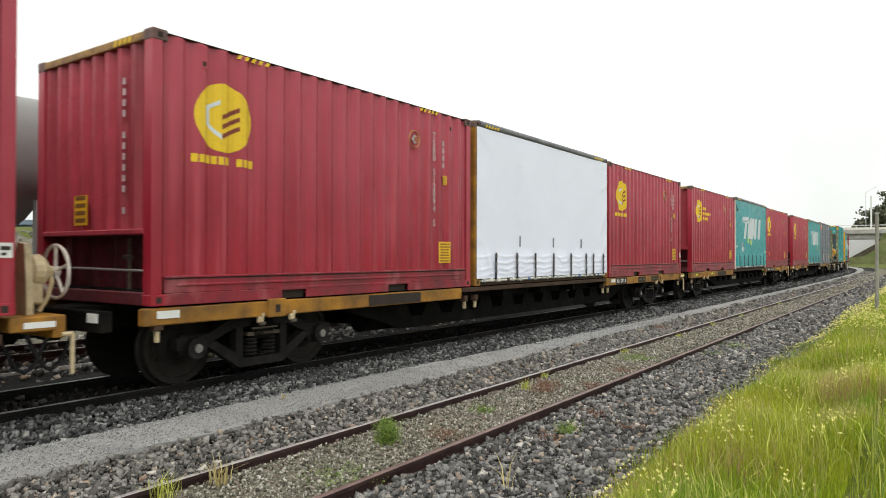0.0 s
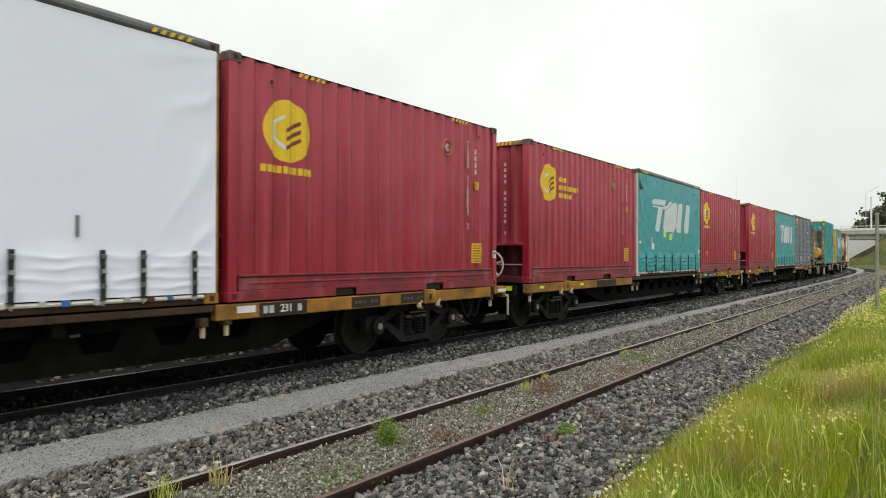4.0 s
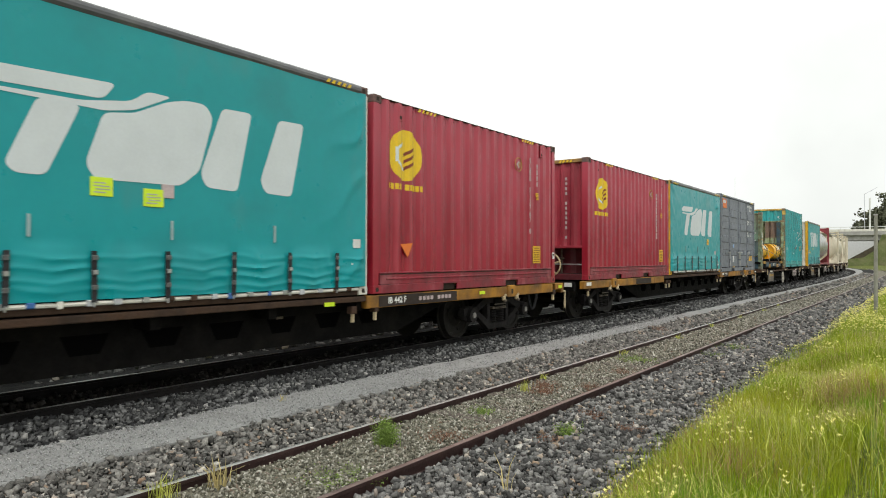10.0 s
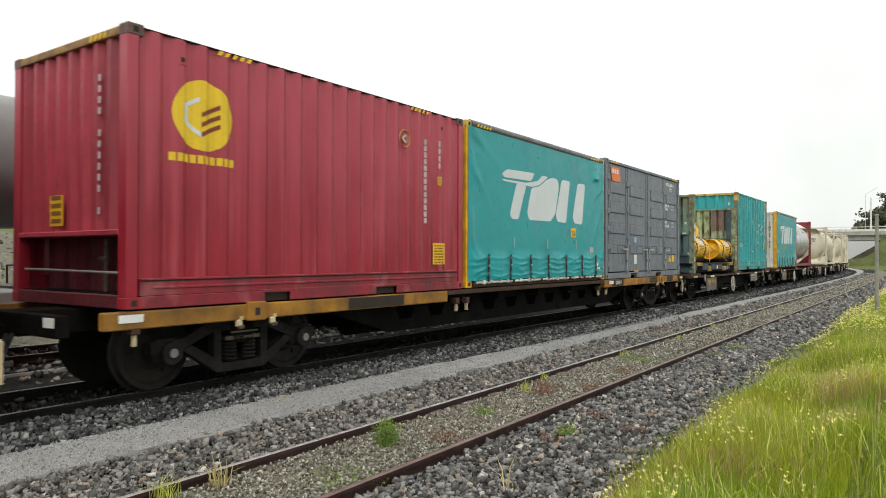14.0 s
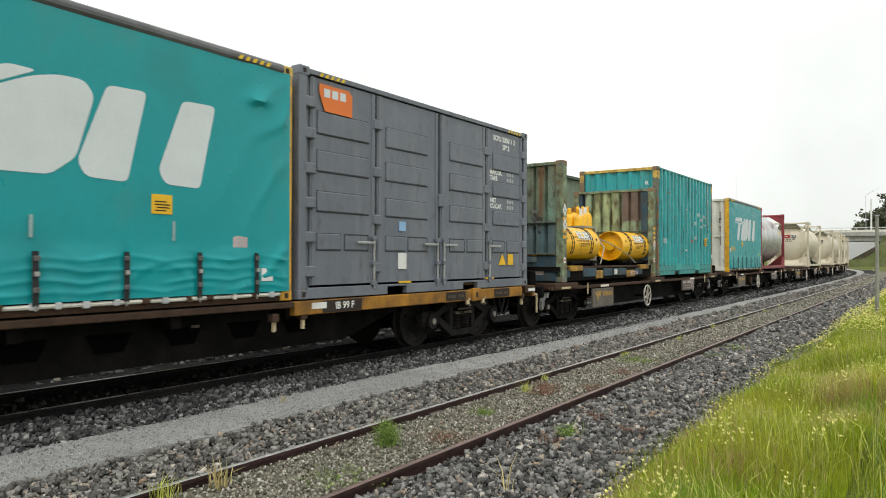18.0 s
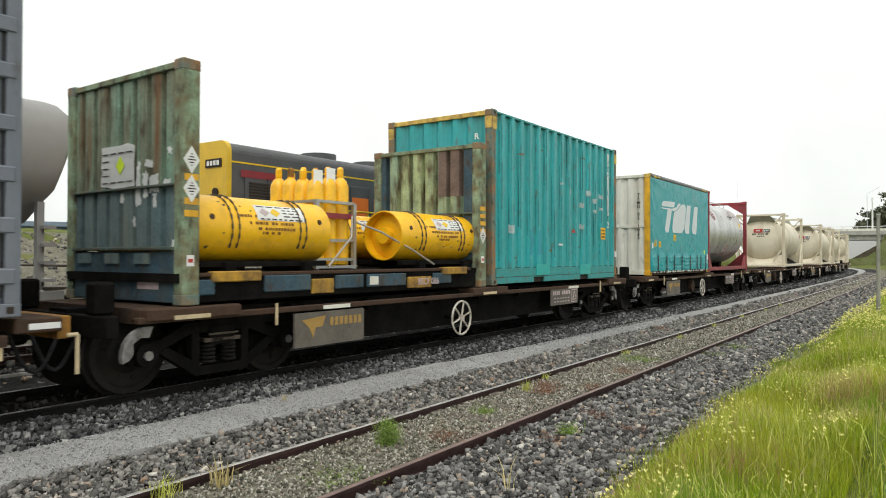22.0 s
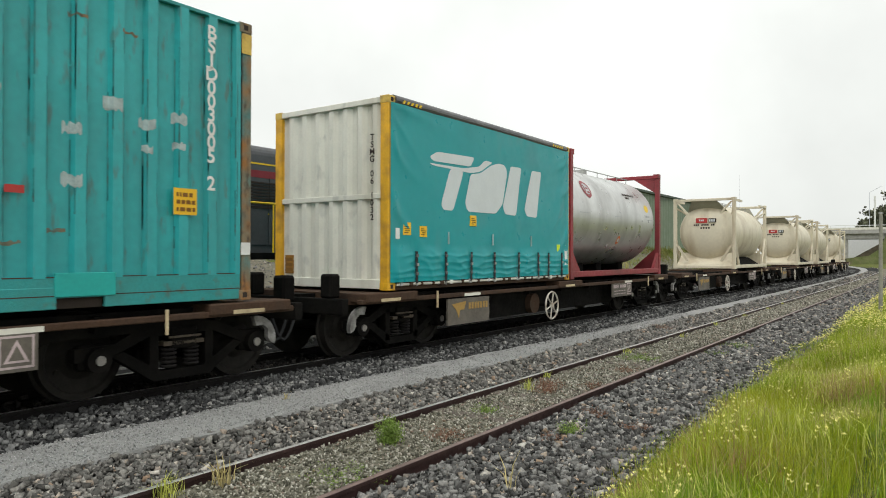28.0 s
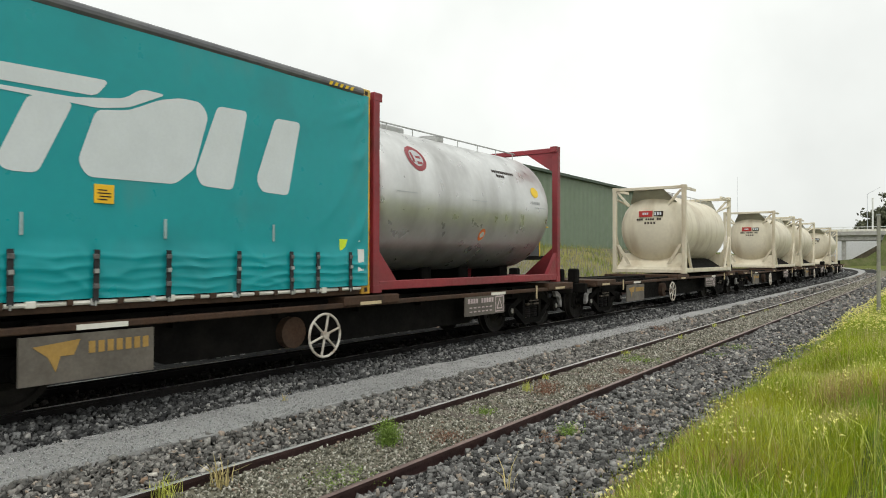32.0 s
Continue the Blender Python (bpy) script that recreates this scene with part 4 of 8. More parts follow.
            boxpart("lock_pin", "cream", w, (1.14, 1.19, y - mid + d - 0.02, y - mid + d + 0.02, 0.58, 0.70), bevel=0.006)
    MOVERS.append((w, pins, pose(0, 0, 0)))
    return w


def short_wagon(u0, u1, pins, label, code=False):
    """A rusty skeletal wagon for two containers, with a white handwheel and name panels on its side."""
    w = thing("skeletal_wagon", label, "wagon", "rusty skeletal wagons of the train")
    mid = (pins[0] + pins[1]) / 2
    a, b = u0 - mid, u1 - mid
    p0, p1 = pins[0] - mid, pins[1] - mid
    bm = bmesh.new()
    box(bm, -0.2, 0.2, a, b, 0.62, 0.92)
    for s in (-1, 1):
        slab(bm, [(p0 - 0.3, 0.90), (p1 + 0.3, 0.90), (p1 + 0.3, 0.68), (p1 - 1.4, 0.66), (p1 - 2.4, 0.32), (p0 + 2.4, 0.32), (p0 + 1.4, 0.66), (p0 - 0.3, 0.68)], 0, s * 0.85, s * 0.93)
    for k in range(7):
        y = p0 + 1 + (p1 - p0 - 2) * k / 6
        box(bm, -1.05, 1.05, y - 0.05, y + 0.05, 0.72, 0.88)
    part("centre_frame", bm, "black", w)
    for s in (1, -1):
        x0, x1 = (1.12, 1.22) if s > 0 else (-1.22, -1.12)
        boxpart("side_rail", "rust", w, (x0, x1, a + 0.2, b - 0.2, 0.795, 0.862), bevel=0.01)
        for y in (a + 0.85, (a + b) / 2, b - 0.85):
            boxpart("bolster_end", "rust", w, (x0 - 0.2 * s, x1 + 0.03 * s, y - 0.58, y + 0.58, 0.815, 0.945), bevel=0.015)
            boxpart("reflector", "cream", w, (x1 + 0.03 * s, x1 + 0.037 * s, y - 0.28, y + 0.16, 0.82, 0.865))
    for y in (a + 0.85, (a + b) / 2, b - 0.85):
        boxpart("bolster", "rust", w, (-1.0, 1.0, y - 0.55, y + 0.55, 0.78, 0.94))
    y = (a + b) / 2
    for c in (a + 3.0, b - 3.4):
        boxpart("reflector", "white_paint", w, (1.22, 1.226, c - 0.25, c + 0.25, 0.80, 0.85))
    panel = boxpart("name_panel", "rust", w, (1.2, 1.232, a + 2.25, a + 3.52, 0.34, 0.77), label="grey-brown steel panel with a faded yellow emblem")
    panel.data.materials.clear()
    panel.data.materials.append(M["loco_panel"])
    bm = bmesh.new()
    y0 = a + 2.36
    slab(bm, [(y0, 0.68), (y0 + 0.42, 0.72), (y0 + 0.36, 0.58), (y0 + 0.24, 0.58), (y0 + 0.2, 0.44), (y0 + 0.13, 0.58)], 0, 1.2325, 1.236)
    part("emblem", bm, "faded_yellow", panel, "faded yellow winged emblem")
    bm = bmesh.new()
    for k in range(7):
        box(bm, 1.2325, 1.236, y0 + 0.5 + 0.09 * k, y0 + 0.56 + 0.09 * k, 0.58, 0.69)
    part("name_print", bm, "faded_yellow", panel)
    plate = boxpart("data_panel", "rust", w, (1.2, 1.228, b - 4.5, b - 3.2, 0.47, 0.80), label="grey steel panel with faded white marks")
    plate.data.materials.clear()
    plate.data.materials.append(M["loco_panel"])
    q = b - 4.42
    boxpart("panel_bars", "faded", plate, *[(1.2285, 1.231, q + 0.085 * k, q + 0.06 + 0.085 * k, 0.685, 0.765) for k in range(10) if k != 4], *[(1.2285, 1.231, q + 0.05 + 0.13 * k, q + 0.13 + 0.13 * k, zb, zb + 0.022) for k in range(6) for zb in (0.60, 0.53)])
    boxpart("warning_frame", "faded", plate, (1.2285, 1.230, b - 3.52, b - 3.50, 0.50, 0.785), (1.2285, 1.230, b - 3.25, b - 3.23, 0.50, 0.785), (1.2285, 1.230, b - 3.50, b - 3.25, 0.50, 0.52), (1.2285, 1.230, b - 3.50, b - 3.25, 0.765, 0.785))
    bm = bmesh.new()
    slab(bm, [(b - 3.48, 0.55), (b - 3.27, 0.55), (b - 3.375, 0.75)], 0, 1.2285, 1.231)
    sign = part("warning_triangle", bm, "faded", plate)
    bm = bmesh.new()
    slab(bm, [(b - 3.44, 0.57), (b - 3.31, 0.57), (b - 3.375, 0.70)], 0, 1.231, 1.2325)
    part("triangle_field", bm, "loco_panel", sign)
    handwheel(w, 1.27, pins[0] - mid + 4.45 if not code else 68.0 - mid, 0.47, 0.275, 0, "wheel_paint", "rust-chipped off-white handbrake wheel", 6)
    rodpart("wheel_shaft", "black", w, ((0.6, (pins[0] - mid + 4.45) if not code else 68.0 - mid, 0.47), (1.27, (pins[0] - mid + 4.45) if not code else 68.0 - mid, 0.47), 0.03))
    if not code:
        rodpart("air_tank", "rust", w, ((1.05, y - 1.3, 0.52), (0.2, y - 1.3, 0.52), 0.2, 18))
    for e, d in ((a, -1), (b, 1)):
        boxpart("headstock", "black", w, (-1.1, 1.1, e - 0.06, e + 0.06, 0.66, 0.88), bevel=0.01)
        bm = bmesh.new()
        box(bm, -0.11, 0.11, e, e + d * 0.35, 0.62, 0.80, 0.02)
        box(bm, -0.16, 0.16, e + d * 0.35, e + d * 0.55, 0.58, 0.86, 0.04)
        part("coupler", bm, "black", w)
        for x in (-0.85, 0.75):
            boxpart("end_stop", "black", w, (x - 0.11, x + 0.11, e - 0.05, e + 0.16, 0.88, 1.22), bevel=0.03)
        hose(w, e + d * 0.1, d)
    for c in (a + 1.95, b - 1.95):
        rodpart("uncoupling_lever", "cream", w, ((1.24, c, 0.92), (1.24, c, 0.66), 0.018))
    bogie(w, p0, mat="black")
    bogie(w, p1, mat="black")
    frame_horn(w, p0 - 0.96, -1)
    frame_horn(w, p1 + 0.96, 1)
    MOVERS.append((w, pins, pose(0, 0, 0)))
    return w


M["loco_panel"] = material("grimy_grey_panel", (0.115, 0.10, 0.082), 0.75, vary=0.2, dirt=(0.07, 0.058, 0.046), dirt_amount=0.4, dirt_scale=4)
M["wheel_paint"] = material("chipped_white_wheel_paint", (0.55, 0.52, 0.46), 0.7, vary=0.2, scale=4, dirt=(0.16, 0.085, 0.04), dirt_amount=0.55, dirt_scale=7, bump=0.2)
M["faded_yellow"] = material("faded_yellow_print", (0.33, 0.20, 0.05), 0.7, vary=0.15)


# ---------- containers ----------
WAVE = 0.278


PROFILE = {0.36: (0.30, 0.37, 0.93), 0.285: (0.66, 0.72, 0.94)}  # narrow ridges, narrow grooves


def ripple(v, depth=0.036, wave=WAVE):
    """How far a corrugated sheet lies back at v."""
    f = (v / wave) % 1.0
    a, b, c = PROFILE.get(wave, (0.27, 0.5, 0.77))
    if f < a:
        return 0.0
    if f < b:
        return depth * (f - a) / (b - a)
    if f < c:
        return depth
    return depth * (1 - (f - c) / (1 - c))


def stations(a, b, wave=WAVE):
    out = [a]
    k = math.floor(a / wave)
    while k * wave < b:
        for f in (0, *PROFILE.get(wave, (0.27, 0.5, 0.77))):
            v = (k + f) * wave
            if a + 0.004 < v < b - 0.004:
                out.append(v)
        k += 1
    return out + [b]


def corrugated(name, mat, parent, along, x, a, b, z0, z1, out, wave=WAVE, depth=0.036, label="", tilt=0.0):
    """A corrugated steel sheet with thickness. along 1: in the plane x, from y=a to b; along 0: in the plane y=x, from x=a to b. out: the way it faces."""
    bm = bmesh.new()
    rows = [[], [], [], []]
    for v in stations(a, b, wave):
        d = x - out * ripple(v, depth, wave)
        for r, (dd, z) in enumerate(((d, z0), (d, z1), (d - out * 0.012, z1), (d - out * 0.012, z0))):
            rows[r].append((dd, v, z) if along == 1 else (v, dd, z))
    sheet(bm, rows + [rows[0]])
    bmesh.ops.remove_doubles(bm, verts=bm.verts, dist=0.0005)
    bmesh.ops.recalc_face_normals(bm, faces=bm.faces)
    return part(name, bm, mat, parent, label)


def printed(bm, y0, y1, lo, hi, face, depth=0.036, wave=WAVE, step=0.03, lift=0.003):
    """Paint on the corrugated side at x=face: between heights lo(y) and hi(y)."""
    ys = sorted(set(stations(y0, y1, wave)) | set(np.linspace(y0, y1, max(2, int((y1 - y0) / step))).tolist()))
    sheet(bm, [[(face - ripple(y, depth, wave) + lift, y, lo(y)) for y in ys], [(face - ripple(y, depth, wave) + lift, y, hi(y)) for y in ys]])


def bars(bm, face, y0, y1, z0, z1, n, upright=True, fill=0.6, depth=0.036, lift=0.003, seed=1):
    """Marks in place of writing: a row, or a column, of small bars."""
    rng = random.Random(seed)
    for k in range(n):
        if rng.random() < 0.03:
            continue
        if upright:
            a = y0 + (y1 - y0) * k / n
            printed(bm, a, a + (y1 - y0) / n * fill, lambda y: z0, lambda y: z1, face, depth, lift=lift)
        else:
            c = z1 - (z1 - z0) * (k + 1) / n
            h = (z1 - z0) / n * fill
            printed(bm, y0, y1, lambda y: c, lambda y: c + h, face, depth, lift=lift)


def lettering(name, text, size, mat, parent, m, spacing=1.0, bold=0.022):
    """Real letters as a thin mesh, lying in the local xy plane of m."""
    cu = bpy.data.curves.new(name, "FONT")
    cu.body, cu.size, cu.align_x, cu.align_y = text, size, "CENTER", "CENTER"
    cu.space_line = spacing
    cu.offset = size * bold
    tmp = bpy.data.objects.new(name, cu)
    me = bpy.data.meshes.new_from_object(tmp)
    bpy.data.objects.remove(tmp)
    me.name = name
    me.materials.clear()
    me.materials.append(M[mat])
    ob = new(name, me)
    ob.parent = parent
    ob.matrix_basis = m
    ob["kind"] = "stuff"
    return ob


def on_side(x, y, z):
    """A pose for letters on the side that faces the path."""
    return Matrix(((0, 0, 1, x), (1, 0, 0, y), (0, 1, 0, z), (0, 0, 0, 1)))


def on_end(x, y, z):
    """A pose for letters on the end that faces the camera (towards smaller y)."""
    return Matrix(((1, 0, 0, x), (0, 0, -1, y), (0, 1, 0, z), (0, 0, 0, 1)))


def shell(c, L, H, mat, post, roof=None, end_mat=None, top_mat=None, top_low=0.085, casting=None):
    """Corner posts, castings and rails that all the boxes share."""
    W = 1.219
    for x in (-W, W):
        for y in (0, L):
            sx, sy = (1 if x > 0 else -1), (1 if y > 0 else -1)
            bm = bmesh.new()
            box(bm, x - sx * 0.155, x - sx * 0.004, y - sy * 0.13, y - sy * 0.004, 0.11, H - 0.11, 0.008)
            part("corner_post", bm, post, c)
            for z in (0, H - 0.118):
                bm = bmesh.new()
                box(bm, x - sx * 0.162, x, y - sy * 0.178, y, z, z + 0.118, 0.008)
                cast = part("corner_casting", bm, casting if casting and z else post, c)
                boxpart("casting_hole", "dark", cast, (x - sx * 0.004, x + sx * 0.002, y - sy * 0.12, y - sy * 0.06, z + 0.03, z + 0.09))
    for x in (-W, W):
        s = 1 if x > 0 else -1
        boxpart("top_rail", top_mat or mat, c, (x - s * 0.07, x - s * 0.006, 0.14, L - 0.14, H - top_low, H - 0.02), bevel=0.006)
    for y in (0, L):
        s = 1 if y > 0 else -1
        boxpart("end_rail", end_mat or mat, c, (-W + 0.12, W - 0.12, y - s * 0.07, y - s * 0.006, H - 0.10, H - 0.015), bevel=0.006)
    boxpart("roof", roof or mat, c, (-W + 0.05, W - 0.05, 0.05, L - 0.05, H - 0.045, H - 0.025))
    boxpart("floor", "black", c, (-W + 0.08, W - 0.08, 0.05, L - 0.05, 0.10, 0.15))


def hazard(c, L, H, y, mat="logo_yellow", face=1.214):
    """Slanted height-warning stripes under the top rail."""
    bm = bmesh.new()
    for k in range(5):
        a = y + 0.1 * k
        slab(bm, [(a, H - 0.085), (a + 0.05, H - 0.085), (a + 0.085, H - 0.035), (a + 0.035, H - 0.035)], 0, face, face + 0.003)
    part("height_stripes", bm, mat, c)


def round_mark(bm, y, z, ry, rz, depth=0.036, lift=0.003, face=1.213):
    cuts = [v for v in stations(y - ry, y + ry) if abs(v - y) < ry * 0.98]
    ys = sorted(set(cuts) | {y - ry * math.cos(a) for a in np.linspace(0.03, math.pi - 0.03, 34)})
    sheet(bm, [[(face - ripple(v, depth) + lift, v, z + k * rz * math.sqrt(max(0, 1 - ((v - y) / ry) ** 2))) for v in ys] for k in (-1, 1)])


def placard(c, y0, y1, z0, z1, face=1.213, mat="placard", rows=4, seed=1, depth=0.012):
    bm = bmesh.new()
    printed(bm, y0, y1, lambda y: z0, lambda y: z1, face, depth, lift=0.004)
    p = part("placard", bm, mat, c)
    bm = bmesh.new()
    rng = random.Random(seed)
    h = (z1 - z0) / (rows + 0.6)
    for k in range(rows):
        zb = z0 + h * (k + 0.45)
        ya = y0 + (y1 - y0) * 0.12
        while ya < y1 - 0.08 * (y1 - y0) - 0.02:
            yb = min(ya + rng.uniform(0.02, 0.07), y1 - (y1 - y0) * 0.08)
            printed(bm, ya, yb, lambda y: zb, lambda y: zb + h * 0.55, face, depth, lift=0.0065)
            ya = yb + 0.014
    part("placard_bars", bm, "brown_print", p)
    return p


def red_box(u, pins, H, caption, label, variant=0, L=5.98, z=DECK, code="", seed=1, disc_y=0.90, code_y=1.03, tail=0.0):
    c = thing("shipping_container", label, "container", "maroon containers of the train")
    W = 1.219
    shell(c, L, H, "red", "red", top_mat="dark", top_low=0.034, casting="casting", end_mat="end_rail")
    for s in (1, -1):
        corrugated("side_panel", "red", c, 1, s * (W - 0.006), 0.155, L - 0.155, 0.30, H - 0.034, s)
        boxpart("lower_side", "red_skirt", c, (s * (W - 0.05), s * (W - 0.012), 0.155, L - 0.155, 0.13, 0.30))
        x0 = s * (W - 0.03)
        x1 = s * (W - 0.002)
        for y0, y1, zb, zt in ((0.17, 1.74, 0.0, 0.125), (2.14, 3.76, 0.0, 0.125), (4.22, L - 0.17, 0.0, 0.125), (1.7, 4.3, 0.10, 0.14)):
            boxpart("bottom_rail", "red_skirt", c, (x0, x1, y0, y1, zb, zt), bevel=0.006)
        bm = bmesh.new()
        box(bm, x0, s * (W + 0.006), 0.16, L - 0.16, 0.285, 0.31, 0.006)
        box(bm, x0, s * (W + 0.002), 0.3, L - 0.3, 0.195, 0.225, 0.008)
        part("side_stiffener", bm, "red_skirt", c)
        boxpart("panel_seam", "dark", c, (s * (W - 0.03), s * (W - 0.008), 0.16, L - 0.16, 0.272, 0.286))
        for y0, y1 in ((1.74, 2.14), (3.76, 4.22)):
            boxpart("fork_pocket", "dark", c, (s * (W - 0.25), s * (W - 0.06), y0, y1, 0.0, 0.11))
    # near end: corrugated above, a deep recess with a ledge below
    corrugated("end_panel", "red_end", c, 0, 0.03, -W + 0.15, W - 0.15, 0.78, H - 0.09, -1, wave=0.262, depth=0.055)
    boxpart("ledge", "red_end", c, (-W + 0.15, W - 0.15, -0.0, 0.32, 0.74, 0.80), bevel=0.01)
    corrugated("recess_panel", "red_recess", c, 0, 0.32, -W + 0.15, W - 0.15, 0.14, 0.74, -1, wave=0.5, depth=0.05)
    boxpart("end_sill", "red_recess", c, (-W + 0.15, W - 0.15, 0.0, 0.32, 0.0, 0.14), bevel=0.01)
    rodpart("securing_rod", "steel", c, ((-1.0, 0.05, 0.38), (1.1, 0.05, 0.36), 0.014))
    rodpart("valve", "chain", c, ((0.45, 0.22, 0.14), (0.45, 0.22, 0.72), 0.025), ((0.38, 0.2, 0.5), (0.52, 0.2, 0.5), 0.03))
    corrugated("end_panel", "red", c, 0, L - 0.03, -W + 0.15, W - 0.15, 0.12, H - 0.09, 1, wave=0.262)
    # marks on the side
    bm = bmesh.new()
    D = disc_y - 0.90
    round_mark(bm, D + 0.895, 2.06, 0.385, 0.385)
    disc = part("round_emblem", bm, "logo_yellow", c, "yellow round emblem")
    bm = bmesh.new()
    for k in range(3):
        zb = 1.825 + 0.107 * k
        printed(bm, D + 0.855, D + 1.10, lambda y: zb + 0.50 * (y - D - 0.855), lambda y: zb + 0.052 + 0.50 * (y - D - 0.855), 1.213, lift=0.006)
    part("emblem_bars", bm, "emblem_brown", disc)
    bm = bmesh.new()
    printed(bm, D + 0.65, D + 0.705, lambda y: 1.95, lambda y: 2.17, 1.213, lift=0.006)
    printed(bm, D + 0.69, D + 0.83, lambda y: 2.13 + 0.55 * (y - D - 0.69), lambda y: 2.18 + 0.55 * (y - D - 0.69), 1.213, lift=0.0065)
    printed(bm, D + 0.69, D + 0.85, lambda y: 1.93 - 0.72 * (y - D - 0.69), lambda y: 1.985 - 0.72 * (y - D - 0.69), 1.213, lift=0.0065)
    part("emblem_hook", bm, "logo_white", disc)
    bm = bmesh.new()
    if caption == "below":
        bars(bm, 1.213, D + 0.48, D + 1.32, 1.535, 1.625, 10, fill=0.80, seed=seed)
    elif caption == "beside":
        for k, zb in enumerate((2.12, 1.95, 1.78)):
            bars(bm, 1.213, D + 1.36, D + 1.36 + (0.34, 0.95, 0.62)[k], zb, zb + 0.10, (4, 11, 7)[k], fill=0.78, seed=seed + k)
    part("caption_bars", bm, "logo_yellow", c)
    bm = bmesh.new()
    ring(bm, (1.214, L - 1.58, 2.31), 0.128, 0.010, 0, 32, 4)
    mk = part("ring_mark", bm, "old_gold", c)
    bm = bmesh.new()
    slab(bm, [(L - 1.66, 2.31), (L - 1.58, 2.38), (L - 1.54, 2.36), (L - 1.60, 2.31), (L - 1.54, 2.26), (L - 1.58, 2.24)], 0, 1.2135, 1.216)
    part("ring_hook", bm, "faded", mk)
    boxpart("ring_bars", "old_gold", mk, *[(1.2135, 1.216, L - 1.575, L - 1.49, 2.265 + 0.035 * k, 2.283 + 0.035 * k) for k in range(3)])
    for y in (0.62, L - 0.62):  # lashing cleats under the roof edge
        cleat = boxpart("lashing_cleat", "red", c, (1.19, 1.218, y - 0.04, y + 0.04, H - 0.30, H - 0.05), bevel=0.006)
        boxpart("cleat_eye", "dark", cleat, (1.2175, 1.220, y - 0.022, y + 0.022, H - 0.27, H - 0.22))
    if code:
        lettering("code_letters", "\n".join(code), 0.145, "faded", c, on_side(1.2165, L - code_y, 1.735), 0.80)
    else:
        bm = bmesh.new()
        bars(bm, 1.213, L - 1.055, L - 1.005, 1.06, 2.40, 13, False, 0.78, seed=seed)
        part("code_bars", bm, "faded", c)
    bm = bmesh.new()
    bars(bm, 1.213, L - 0.705 - tail, L - 0.655 - tail, 1.95, 2.42, 4, False, 0.78, seed=seed + 3)
    part("type_bars", bm, "faded", c)
    placard(c, L - 0.85 - tail, L - 0.52 - tail, 0.41, 0.75, rows=7, seed=seed)
    placard(c, L - 0.73 - tail, L - 0.62 - tail, 1.68, 1.82, rows=4, seed=seed + 1)
    # marks on the near end
    bm = bmesh.new()
    for k in range(13):
        if k not in (4, 11):
            box(bm, 0.632, 0.682, 0.024, 0.028, 2.345 - 0.115 * k, 2.415 - 0.115 * k)
    part("end_code_bars", bm, "faded", c)
    pl = boxpart("end_placard", "placard", c, (-0.36, -0.08, 0.020, 0.026, 0.86, 1.20))
    boxpart("placard_bars", "brown_print", pl, *[(-0.33, -0.11, 0.017, 0.02, 0.89 + 0.085 * k, 0.94 + 0.085 * k) for k in range(4)])
    hazard(c, L, H, 1.05)
    hazard(c, L, H, L - 1.45)
    bm = bmesh.new()
    for k in range(4):
        a = 0.75 - 0.09 * k
        slab(bm, [(a, H - 0.09), (a + 0.05, H - 0.09), (a + 0.08, H - 0.03), (a + 0.03, H - 0.03)], 1, 0.0, 0.004)
    part("end_stripes", bm, "logo_yellow", c)
    if variant == 2:
        bm = bmesh.new()
        slab(bm, [(0.62, 0.72), (0.92, 0.74), (0.80, 0.52)], 0, 1.2125, 1.216)
        part("triangle_sticker", bm, "orange", c, "orange triangular sticker")
    if variant in (2, 3):
        lab = boxpart("label_sticker", "white", c, (1.214, 1.2175, L - 0.14, L - 0.03, 0.50, 0.63))
        boxpart("label_print", "dark", lab, (1.2176, 1.219, L - 0.125, L - 0.045, 0.565, 0.60), (1.2176, 1.219, L - 0.12, L - 0.08, 0.52, 0.545))
    MOVERS.append((c, pins, shift(*pins, u, z)))
    return c


def soft(outline, r=0.07):
    """The outline with its corners rounded."""
    out = []
    n = len(outline)
    for i in range(n):
        a, b, c = Vector(outline[i - 1]), Vector(outline[i]), Vector(outline[(i + 1) % n])
        p = b + (a - b).normalized() * min(r, (a - b).length * 0.4)
        q = b + (c - b).normalized() * min(r, (c - b).length * 0.4)
        for k in range(5):
            f = k / 4
            out.append(tuple(p * (1 - f) ** 2 + b * 2 * f * (1 - f) + q * f * f))
    return out


def curtain_box(u, pins, H, curtain, post, logo, label, L=5.98, z=DECK, straps=(0.62, 1.41, 2.18, 2.95, 3.77, 4.61, 5.43), tabs=(1.60, 3.0, 4.38), seed=1, end="white_paint", tags=(), code="", torn=None, slack=1.0, slide=0.0, pocket=None):
    """A curtain-sided box: a frame with a taut fabric side, black roof tube, buckled straps and a tension rail."""
    c = thing("curtain_container", label, "container", "curtain-sided containers of the train")
    W = 1.219
    shell(c, L, H, post, post, roof="white_paint", end_mat=end, casting="plate_pale" if post == "yellow" else "casting")
    rng = random.Random(seed)
    zs = np.concatenate([np.linspace(0.12, 0.62, 30), np.linspace(0.66, H - 0.10, 46)])
    ys = np.linspace(0.05, L - 0.05, 190)
    ph = [rng.uniform(0, 6) for _ in range(6)]
    ties = np.array(straps)

    def crease(v, k):
        return math.exp(-k * math.sin(v) ** 2)

    def drape(y, zz):
        """How far the fabric stands out at y and zz: taut and nearly flat, with sharp creases at the ends and over the straps."""
        near, far = math.exp(-y / 0.40), math.exp(-(L - y) / 0.44)
        warp = noise.noise((y * 1.3, zz * 1.3, seed))
